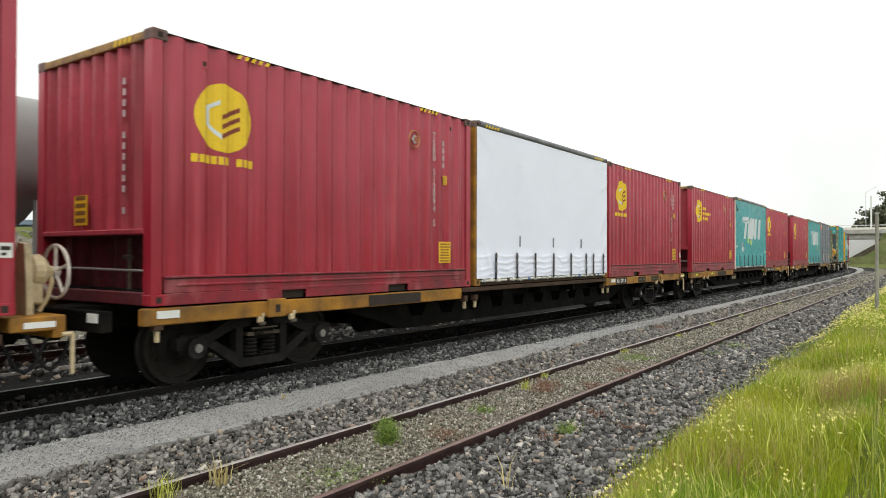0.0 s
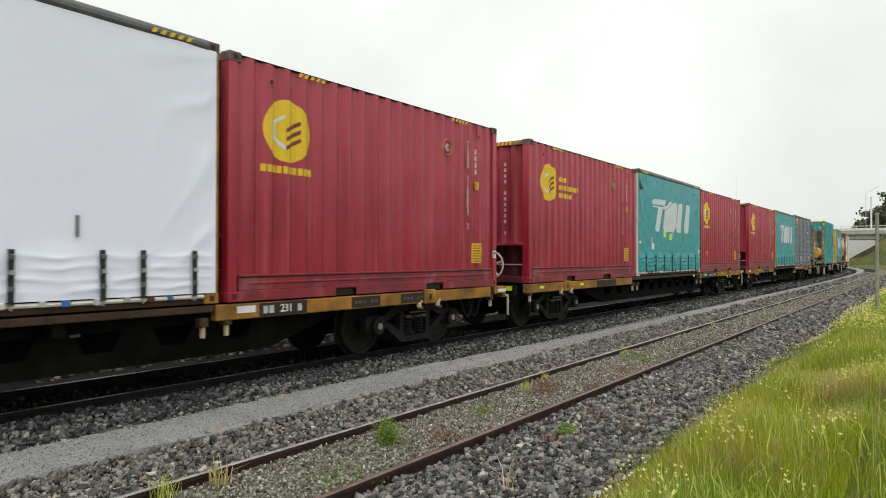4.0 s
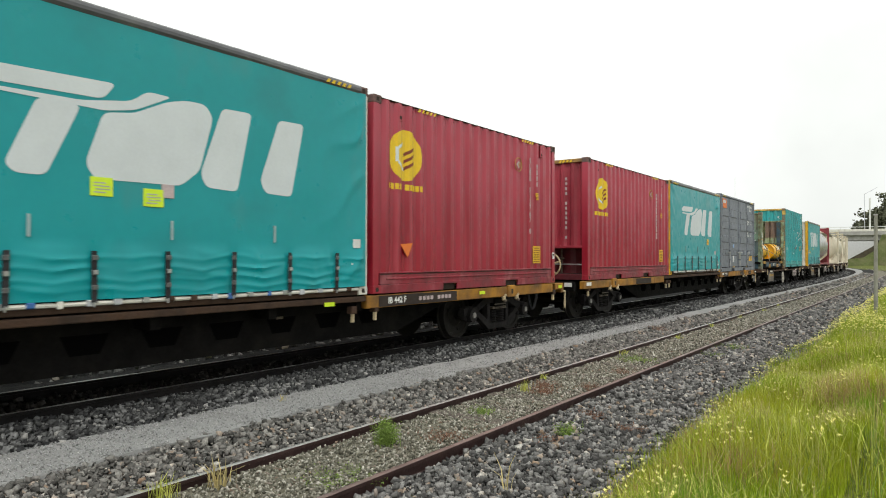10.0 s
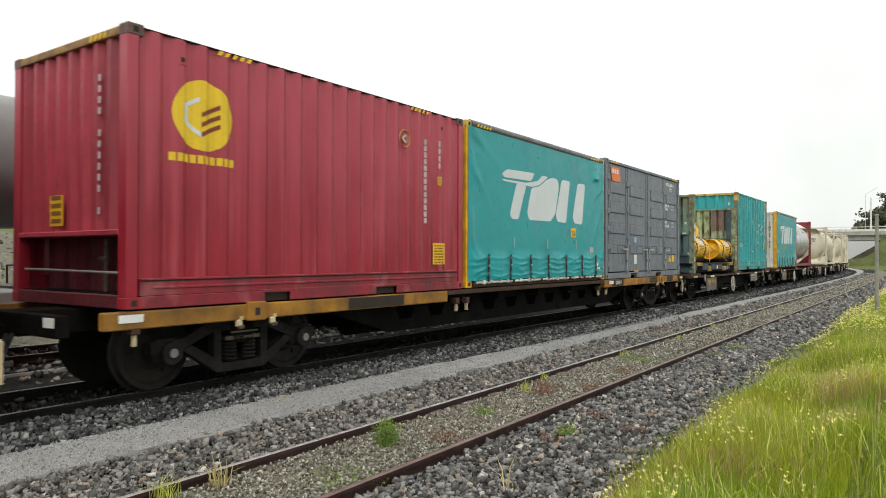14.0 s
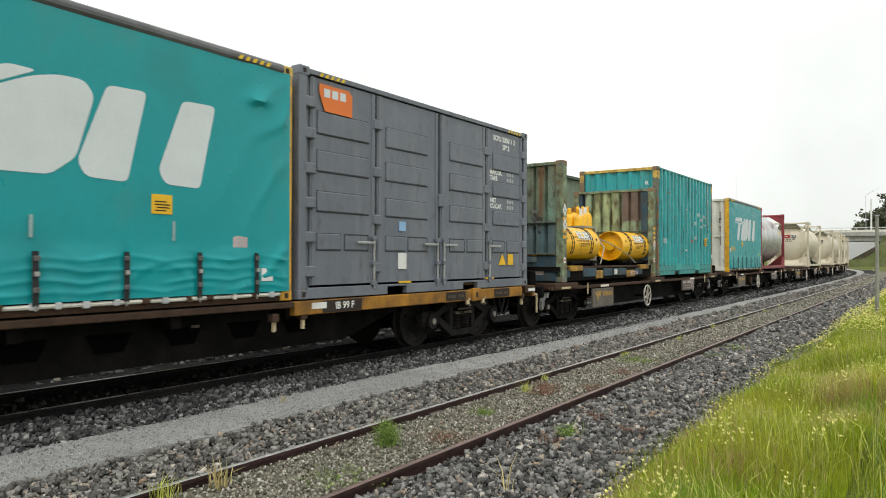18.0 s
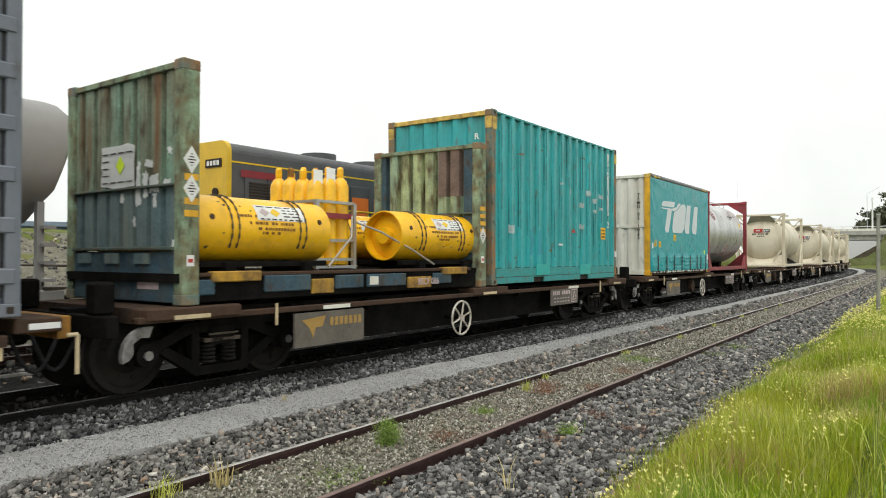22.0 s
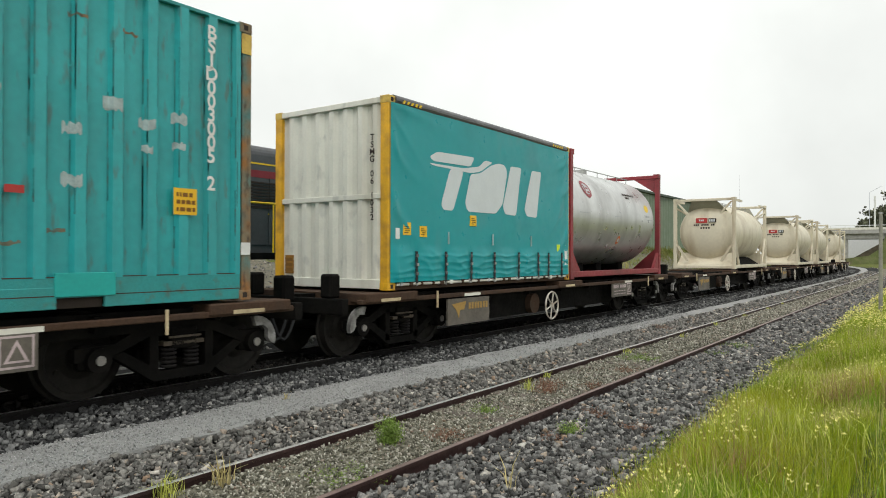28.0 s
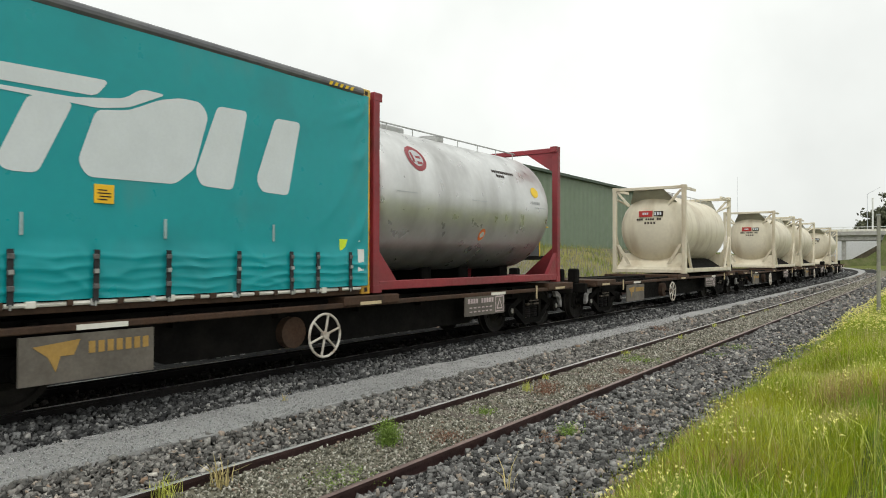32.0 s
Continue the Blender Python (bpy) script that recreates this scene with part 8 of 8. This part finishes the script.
            e = Vector((rng.gauss(0, 1), rng.gauss(0, 1), rng.gauss(0, 1))).normalized() * 0.30
            n = len(vs)
            vs += [p - d, p + e, p + d, p - e]
            fs.append((n, n + 1, n + 2, n + 3))
    crown = mesh_object("crown", vs, fs, "leaf", t)
    a = radians(az)
    t.matrix_basis = pose(EYE.x - dist * math.sin(a), dist * math.cos(a), base)


tree(2.15, 182, 14.0, 4.6, 1, "dark broad-leaved tree behind the road bridge", 1)
tree(1.25, 186, 15, 6, 2, "tall dark tree beside the bridge approach", 1)
tree(-1.5, 180, 14, 7, 3, "tall dark tree beside the bridge approach", 1)
tree(3.55, 205, 9.4, 2.8, 4, "low dark tree rising over the bridge rail", 1)
tree(-4.5, 175, 13, 7, 6, "tall dark tree beside the bridge approach", 1)


def marker_post():
    p = thing("marker_post", "weathered grey timber post in the grass", "post")
    bm = bmesh.new()
    rod(bm, (0, 0, -0.3), (0, 0, 2.95), 0.060, 10, 0.050)
    part("post", bm, "sleeper_grey", p)
    boxpart("cap", "steel", p, (-0.055, 0.055, -0.055, 0.055, 2.95, 2.99))
    x, y, _ = line(24.3, 6.32)
    p.matrix_basis = pose(x, y, -0.2, 0.4, 0.3)


M["sleeper_grey"] = material("silvered_timber", (0.27, 0.265, 0.22), 0.9, vary=0.2, scale=4, bump=0.4)
marker_post()


def mast(az, dist, high):
    p = thing("lattice_mast", "thin grey radio mast far off", "mast")
    rodpart("shaft", "mast", p, ((0, 0, 0), (0, 0, high), 0.055, 6, 0.03))
    a = radians(az)
    p.matrix_basis = pose(EYE.x - dist * math.sin(a), dist * math.cos(a), 0)


mast(12.13, 210, 24)


# ---------- stones ----------
def soup(name, verts, faces, mat, label, category):
    """A joined mesh of many small pieces, from arrays of corners and triangles."""
    me = bpy.data.meshes.new(name)
    me.vertices.add(len(verts))
    me.vertices.foreach_set("co", verts.astype(np.float32).ravel())
    n = len(faces)
    me.loops.add(n * 3)
    me.loops.foreach_set("vertex_index", faces.astype(np.int32).ravel())
    me.polygons.add(n)
    me.polygons.foreach_set("loop_start", np.arange(0, n * 3, 3, dtype=np.int32))
    me.update(calc_edges=True)
    me.materials.append(M[mat])
    return tagged(new(name, me), label, category, kind="stuff")


CUBE_V = np.array([(x, y, z) for x in (-1, 1) for y in (-1, 1) for z in (-1, 1)]) * 0.72
CUBE_F = np.array([(0, 1, 3), (0, 3, 2), (4, 6, 7), (4, 7, 5), (0, 4, 5), (0, 5, 1), (2, 3, 7), (2, 7, 6), (0, 2, 6), (0, 6, 4), (1, 5, 7), (1, 7, 3)])
OCT_V = np.array([(1, 0, 0), (-1, 0, 0), (0, 1, 0), (0, -1, 0), (0, 0, 1), (0, 0, -1)], float)
OCT_F = np.array([(0, 2, 4), (2, 1, 4), (1, 3, 4), (3, 0, 4), (2, 0, 5), (1, 2, 5), (3, 1, 5), (0, 3, 5)])


def stones(name, zones, mat, label, seed, base=(CUBE_V, CUBE_F)):
    """Angular stones strewn over zones of (offset range, arc range, per square metre, size, ground height)."""
    rng = np.random.RandomState(seed)
    V, Fc, count = [], [], 0
    bv, bf = base
    for (o0, o1), (s0, s1), dens, (r0, r1), ground in zones:
        n = int((o1 - o0) * (s1 - s0) * dens)
        o, s = rng.uniform(o0, o1, n), rng.uniform(s0, s1, n)
        r = r0 + (r1 - r0) * rng.rand(n) ** 1.6
        c = lines(s, o, 0.0)
        zg = np.interp(o, [g[0] for g in ground], [g[1] for g in ground])
        c[:, 2] = zg + r * rng.uniform(-0.5, 1.25, n)
        v = bv[None] * (1 + 0.36 * rng.randn(n, len(bv), 3)).clip(0.2, 1.7)
        v = v * (r[:, None, None] * rng.uniform(0.5, 1.4, (n, 1, 3)))
        a, b = rng.uniform(0, 6.28, n), rng.uniform(-1.6, 1.6, n)
        ca, sa, cb, sb = np.cos(a)[:, None], np.sin(a)[:, None], np.cos(b)[:, None], np.sin(b)[:, None]
        x, y, z = v[..., 0], v[..., 1], v[..., 2] * 0.8
        y, z = cb * y - sb * z, sb * y + cb * z
        x, y = ca * x - sa * y, sa * x + ca * y
        V.append((np.stack([x, y, z], -1) + c[:, None]).reshape(-1, 3))
        Fc.append((bf[None] + count + (np.arange(n) * len(bv))[:, None, None]).reshape(-1, 3))
        count += n * len(bv)
    return soup(name, np.concatenate(V), np.concatenate(Fc), mat, label, "gravel")


SHOULDER = ((-1.7, -0.33), (-1.25, -0.16), (-0.6, -0.12), (0.6, -0.12), (0.9, -0.11), (1.25, -0.15), (1.5, -0.20))
VERGE = ((2.15, -0.20), (2.4, -0.235), (3.0, -0.30), (4.1, -0.30), (4.3, -0.30), (5.2, -0.335), (6.0, -0.40))
big, mid_, far_ = (0.012, 0.033), (0.014, 0.035), (0.036, 0.07)


def spread(o0, o1, ground, s0=0.5, thick=1.0):
    """Zones of stones that grow coarser and sparser with distance."""
    return [((o0, o1), (-10, s0), 420 * thick, (0.018, 0.042), ground), ((o0, o1), (s0, 9), 1700 * thick, big, ground), ((o0, o1), (9, 18), 1400 * thick, mid_, ground), ((o0, o1), (18, 34), 480 * thick, (0.024, 0.05), ground), ((o0, o1), (34, 90), 95 * thick, far_, ground)]


stones("main_ballast_stones", spread(0.61, 1.44, SHOULDER) + [((1.4, 1.72), (11, 32), 480, mid_, SHOULDER)], "stone_main", "dark blue-grey angular ballast stones beside the main track", 1)
stones("track_ballast_stones", (((-0.5, 0.5), (0, 20), 150, mid_, SHOULDER), ((-1.6, -0.62), (0, 20), 150, mid_, SHOULDER), ((-0.5, 0.5), (20, 60), 40, far_, SHOULDER)), "stone_shaded", "ballast stones between the rails, darkened for the train's shade", 2)
stones("inner_siding_stones", spread(2.18, 2.99, VERGE), "stone_brown", "brown-grey angular ballast stones between path and siding", 8)
stones("siding_ballast_stones", spread(4.24, 5.75, VERGE, 1.5), "stone", "blue-grey angular ballast stones of the siding", 3)


def sleepers():
    """Old timber sleepers just showing through the silt between the siding rails."""
    rng = random.Random(17)
    row = tagged(new("siding_sleepers"), "old grey timber sleepers half buried in silt", "sleepers", kind="structure")
    bm = bmesh.new()
    box(bm, -0.58, 0.58, -0.11, 0.11, -0.10, 0.0, 0.01)
    me = bpy.data.meshes.new("sleeper")
    bm.to_mesh(me)
    bm.free()
    me.materials.append(M["sleeper"])
    for k in range(58):
        s = 3.2 + 0.64 * k
        ob = new("sleeper", me)
        ob.parent = row
        x, y, _ = line(s, 3.61)
        ob.matrix_basis = pose(x, y, -0.262 + rng.uniform(-0.012, 0.002) - (0.02 if s < 6 else 0.0), 0, 0, heading(s) + rng.uniform(-1, 1))


sleepers()
stones("siding_gravel", (((3.10, 4.12), (-10, 1.5), 400, (0.012, 0.024), ((3, -0.272), (4.2, -0.272))), ((3.10, 4.12), (1.5, 12), 2100, (0.007, 0.020), ((3, -0.272), (4.2, -0.272))), ((3.10, 4.12), (12, 28), 600, (0.014, 0.028), ((3, -0.272), (4.2, -0.272))), ((3.10, 4.12), (28, 70), 150, (0.022, 0.04), ((3, -0.272), (4.2, -0.272)))), "stone_warm", "small pale gravel silted between the siding rails", 4, (OCT_V, OCT_F))
stones("path_chips", (((1.42, 2.18), (1, 8), 2600, (0.004, 0.010), ((1.4, -0.152), (1.8, -0.146), (2.2, -0.163))), ((1.6, 2.18), (8, 20), 700, (0.006, 0.013), ((1.4, -0.152), (1.8, -0.146), (2.2, -0.163)))), "stone_dust", "grey stone chips on the crushed-dust path", 6, (OCT_V, OCT_F))
stones("far_gravel", (((-6.4, -2.3), (1, 16), 55, (0.03, 0.065), ((-6.6, -0.35), (-5.6, -0.17), (-2.9, -0.17), (-2.3, -0.36))), ((-13, -6.6), (0, 24), 70, (0.02, 0.05), ((-13, 2.1), (-9.5, 0.9), (-6.8, -0.28)))), "stone", "loose stones round the far track and on its bank", 5)


# ---------- grass and weeds ----------
def blades(name, spots, mat, label, category="grass", seed=1, width=0.006, lean=0.35):
    """Bent, tapered blades: spots are rows of x, y, z and height."""
    rng = np.random.RandomState(seed)
    P = np.asarray(spots)
    n = len(P)
    a = rng.uniform(0, 6.283, n)
    h = P[:, 3]
    ln = h * np.abs(rng.normal(lean, 0.25, n))
    w = width * rng.uniform(0.6, 1.4, n) * (0.6 + h)
    side = np.stack([-np.sin(a), np.cos(a), 0 * a], -1) * w[:, None]
    out = np.stack([np.cos(a), np.sin(a), 0 * a], -1)
    base = P[:, :3]
    mid1 = base + out * (ln * 0.25)[:, None] + np.stack([0 * h, 0 * h, h * 0.55], -1)
    tip = base + out * ln[:, None] + np.stack([0 * h, 0 * h, h * np.clip(1 - 0.25 * ln / h, 0.5, 1)], -1)
    V = np.stack([base - side, base + side, mid1 - side * 0.8, mid1 + side * 0.8, tip], 1).reshape(-1, 3)
    F = (np.array([(0, 1, 3), (0, 3, 2), (2, 3, 4)])[None] + (np.arange(n) * 5)[:, None, None]).reshape(-1, 3)
    return soup(name, V, F, mat, label, category)


def meadow(n, orange, srange, hrange, seed, clump=0.0, edge=5.45, per=40):
    rng = np.random.RandomState(seed)
    o = rng.uniform(*orange, n)
    s = srange[0] + (srange[1] - srange[0]) * rng.rand(n) ** 1.3
    if clump:
        k = rng.randint(0, max(1, n // per), n)
        o = o[k] + clump * rng.randn(n)
        s = s[k] + clump * rng.randn(n)
    else:  # thins out at the borders of the stretch
        loose = np.random.RandomState(seed + 500)
        o = o + np.where(o > orange[1] - 0.9, loose.exponential(0.7, n), 0)
        s = s - np.where(s < srange[0] + 1.2, loose.exponential(0.9, n), 0)
    wav = edge + np.interp(s, (0, 11, 16, 25, 40), (0.17, 0.17, 0.0, -0.12, -0.42)) + 0.16 * np.sin(s * 1.9) + 0.10 * np.sin(s * 4.3 + 1) + 0.20 * rng.randn(n)
    keep = o > wav
    o, s = o[keep], s[keep]
    grow = np.clip((o - edge + 0.05) / 0.8, 0.25, 1)
    h = rng.uniform(*hrange, len(o)) * grow * (0.8 + 0.35 * np.sin(1.3 * s + 2 * o) * np.sin(2.1 * o - 0.8 * s))
    p = lines(s, o, 0.0)
    p[:, 2] = bank(o, s) - 0.03
    return np.concatenate([p, h[:, None]], 1)


blades("grass", np.concatenate([meadow(150000, (5.2, 8.1), (2.0, 13), (0.14, 0.44), 1), meadow(60000, (4.8, 8.4), (12, 46), (0.2, 0.46), 2), meadow(50000, (5.2, 14), (-10, 3), (0.14, 0.40), 9), meadow(40000, (7.9, 15), (1, 36), (0.2, 0.42), 10), meadow(6500, (4.9, 5.7), (2.5, 16), (0.10, 0.34), 14, 0.12, 4.95, 30), meadow(5000, (4.95, 5.7), (14, 40), (0.15, 0.4), 15, 0.14, 5.0, 26)]), "grass", "tall bright spring grass on the bank beside the siding", seed=1, width=0.0026)
blades("tall_grass", np.concatenate([meadow(9000, (5.3, 8.0), (2.2, 12), (0.26, 0.52), 21), meadow(4000, (5.3, 8.2), (10, 30), (0.26, 0.52), 22)]), "grass_pale", "pale broader grass blades among the fine grass", seed=5, width=0.0048, lean=0.4)
blades("dark_grass", np.concatenate([meadow(9000, (5.6, 8.0), (2.2, 8), (0.18, 0.36), 23), meadow(5000, (5.3, 8.2), (7, 30), (0.16, 0.34), 24)]), "weed", "deep green blades low in the grass", seed=6, width=0.0055, lean=0.4)
blades("dry_grass", np.concatenate([meadow(3000, (5.5, 8.0), (2.5, 14), (0.28, 0.50), 3, 0.16, per=420), meadow(3600, (5.3, 8.0), (2.5, 14), (0.3, 0.56), 6), meadow(650, (6.75, 6.85), (9.0, 9.2), (0.30, 0.48), 7, 0.16), meadow(500, (6.9, 7.0), (7.8, 8.0), (0.28, 0.46), 8, 0.14), meadow(260, (6.2, 6.3), (7.4, 7.5), (0.25, 0.42), 11, 0.10), meadow(4000, (5.4, 8.0), (12, 36), (0.25, 0.5), 4, 0.3, per=200), meadow(2600, (4.9, 5.7), (3, 30), (0.06, 0.26), 5, 0.12, 4.85)]), "grass_dry", "straw-coloured dry grass stems among the green", seed=2, width=0.0024, lean=0.28)
blades("seeding_grass", np.concatenate([meadow(2600, (5.2, 6.3), (2.4, 9), (0.20, 0.44), 31, 0.10, 5.3, 60), meadow(700, (6.6, 7.0), (8.4, 9.4), (0.32, 0.50), 32, 0.18), meadow(1500, (5.3, 8.0), (5, 24), (0.30, 0.50), 33, 0.16, per=90)]), "grass_rust", "reddish seeding grass stems among the green", seed=8, width=0.0022, lean=0.3)
blades("bank_grass", np.concatenate([np.concatenate([lines(s_, o_, 0.0)[:, :2], (bank(o_, s_) - 0.05)[:, None], h_[:, None]], 1) for s_, o_, h_ in [(np.random.RandomState(7).uniform(24, 75, 9000), np.random.RandomState(8).uniform(-13, -6.4, 9000), np.random.RandomState(9).uniform(0.2, 0.6, 9000))]]), "bank_blade", "rough straw-coloured grass on the far bank below the shed", seed=7, width=0.02)


def flowers():
    rng = np.random.RandomState(11)
    V, F = [], []
    heads = np.concatenate([meadow(300, (5.2, 6.3), (2.4, 7), (0.28, 0.46), 12, 0.07, 5.25, 14), meadow(170, (6.0, 7.8), (2.4, 8), (0.34, 0.48), 16, 0.06, 5.45, 10), meadow(300, (5.4, 7.6), (7, 14), (0.32, 0.52), 13, 0.12, 5.3, 12), meadow(4200, (5.2, 8.4), (15, 44), (0.36, 0.60), 18, 0.40, 5.35, 30)])
    for x, y, z, h in heads:
        c = np.array([x, y, z + h])
        r = rng.uniform(0.009, 0.017) * (1.0 + 0.05 * max(0.0, y - 10))
        for k in range(4):
            a = k * math.pi / 2 + rng.rand()
            n = len(V)
            V += [c, c + r * np.array([0.7 * math.cos(a - 0.6), 0.7 * math.sin(a - 0.6), 0.75]), c + 1.3 * r * np.array([0.8 * math.cos(a), 0.8 * math.sin(a), 0.95]), c + r * np.array([0.7 * math.cos(a + 0.6), 0.7 * math.sin(a + 0.6), 0.75])]
            F += [(n, n + 1, n + 2), (n, n + 2, n + 3)]
    soup("wildflowers", np.array(V), np.array(F), "petal", "small pale yellow wildflowers in the grass", "flowers")


flowers()


def tuft(name, s, o, z, high, wide, n, mat, label, category="weed", seed=1, width=0.008):
    rng = np.random.RandomState(seed)
    p = lines(s + wide * rng.randn(n) * 0.5, o + wide * rng.randn(n) * 0.5, z)
    ob = blades(name, np.concatenate([p, (high * rng.uniform(0.45, 1.0, n))[:, None]], 1), mat, label, category, seed, width, 0.55)
    return ob


def leafy_weed(name, s, o, z, high, wide, stems, mat, label, seed=1, leaf=0.016):
    """A bushy weed: thin branching stems set with many small pointed leaves."""
    rng = np.random.RandomState(seed)
    V, F = [], []
    foot = lines(s + wide * 0.28 * rng.randn(stems), o + wide * 0.28 * rng.randn(stems), z)
    for p in foot:
        h = high * rng.uniform(0.45, 1.0)
        a = rng.uniform(0, 6.28)
        out = np.array([math.cos(a), math.sin(a), 0]) * wide * rng.uniform(0.1, 0.6)
        tip = p + out + np.array([0, 0, h])
        side = np.array([-math.sin(a), math.cos(a), 0]) * 0.0022
        n = len(V)
        V += [p - side, p + side, tip]
        F += [(n, n + 1, n + 2)]
        for k in range(int(10 + 60 * h)):
            f = rng.uniform(0.12, 1.0)
            c = p + out * f * f + np.array([0, 0, h * f]) + rng.randn(3) * 0.012
            d = rng.randn(3)
            d = d / np.linalg.norm(d) * leaf * rng.uniform(0.6, 1.4)
            e = np.cross(d, rng.randn(3))
            e = e / np.linalg.norm(e) * leaf * 0.32
            n = len(V)
            V += [c, c + d * 0.5 + e, c + d, c + d * 0.5 - e]
            F += [(n, n + 1, n + 2), (n, n + 2, n + 3)]
    return soup(name, np.array(V), np.array(F), mat, label, "weed")


leafy_weed("green_weed", 4.99, 3.53, -0.28, 0.28, 0.16, 109, "weed", "bushy bright green weed between the siding rails", seed=21)
leafy_weed("green_weed", 6.37, 4.71, -0.33, 0.19, 0.16, 45, "weed", "low green weed in the siding ballast", seed=22)
leafy_weed("red_weed", 6.07, 4.65, -0.33, 0.10, 0.20, 48, "weed_red", "reddish-brown weed in the siding ballast", seed=23)
leafy_weed("green_weed", 14.3, 4.5, -0.33, 0.14, 0.45, 72, "weed", "low green weed in the siding ballast", seed=24)
leafy_weed("green_weed", 13.1, 4.45, -0.33, 0.11, 0.35, 48, "weed", "low green weed in the siding ballast", seed=25)
tuft("grass_tuft", 8.04, 3.34, -0.28, 0.22, 0.06, 50, "grass_pale", "thin upright grass tuft beside the siding rail", seed=26, width=0.004)
leafy_weed("red_weed", 8.0, 3.62, -0.28, 0.10, 0.28, 60, "weed_red", "reddish-brown weed between the siding rails", seed=27)
leafy_weed("green_weed", 6.6, 3.58, -0.28, 0.11, 0.20, 33, "weed", "low green weed between the siding rails", seed=28)
leafy_weed("red_weed", 5.5, 3.85, -0.28, 0.08, 0.30, 51, "weed_red", "reddish-brown weed between the siding rails", seed=29)
leafy_weed("red_weed", 8.7, 4.0, -0.28, 0.08, 0.30, 42, "weed_red", "reddish-brown weed between the siding rails", seed=30)
tuft("grass_tuft", 2.95, 3.14, -0.28, 0.24, 0.10, 60, "grass_pale", "thin upright grass tuft beside the siding rail", seed=31, width=0.004)
tuft("grass_tuft", 3.35, 3.24, -0.28, 0.28, 0.08, 36, "grass_dry", "dry bent grass tuft beside the siding rail", seed=32)
tuft("dry_stem", 4.65, 5.02, -0.33, 0.42, 0.05, 8, "grass_dry", "tall dry stem standing in the ballast", seed=33, width=0.005)
tuft("dry_stem", 5.38, 1.68, -0.19, 0.20, 0.03, 8, "grass_dry", "thin dry stem at the edge of the path", seed=34)
leafy_weed("red_weed", 16.2, 2.43, -0.25, 0.13, 0.35, 48, "weed_red", "reddish-brown weed beside the path", seed=35)
leafy_weed("green_weed", 11.5, 3.6, -0.28, 0.10, 0.5, 78, "weed", "low green weed between the siding rails", seed=36)
leafy_weed("red_weed", 7.0, 5.15, -0.34, 0.10, 0.25, 36, "weed_red", "reddish-brown weed in the siding ballast", seed=37)
leafy_weed("green_weed", 4.0, 3.9, -0.28, 0.07, 0.4, 48, "weed", "low green weed between the siding rails", seed=38)
leafy_weed("red_weed", 7.3, 4.6, -0.33, 0.12, 0.26, 50, "weed_red", "reddish-brown weed in the siding ballast", seed=51)
leafy_weed("red_weed", 8.4, 3.46, -0.28, 0.10, 0.34, 60, "weed_red", "reddish-brown weed between the siding rails", seed=52)
leafy_weed("red_weed", 10.2, 3.86, -0.28, 0.08, 0.30, 40, "weed_red", "reddish-brown weed between the siding rails", seed=53)
for k in range(7):
    tuft("grass_tuft", 9 + 3.1 * k, 3.12 + 0.05 * (k % 3), -0.28, 0.14, 0.08, 24, "grass_pale", "thin upright grass tuft beside the siding rail", seed=40 + k)


# ---------- what moves ----------
def motions():
    for ob, pins, place in MOVERS:
        walk(ob, [(t, ride(*pins, t) @ place) for t in range(33)])
    for ob, (x, y, z) in SPINNERS:
        rows = []
        for k in range(161):
            t = k * 0.2
            rows.append((t, pose(x, y, z, math.degrees(run(t) / WHEEL_R))))
        walk(ob, rows)


motions()
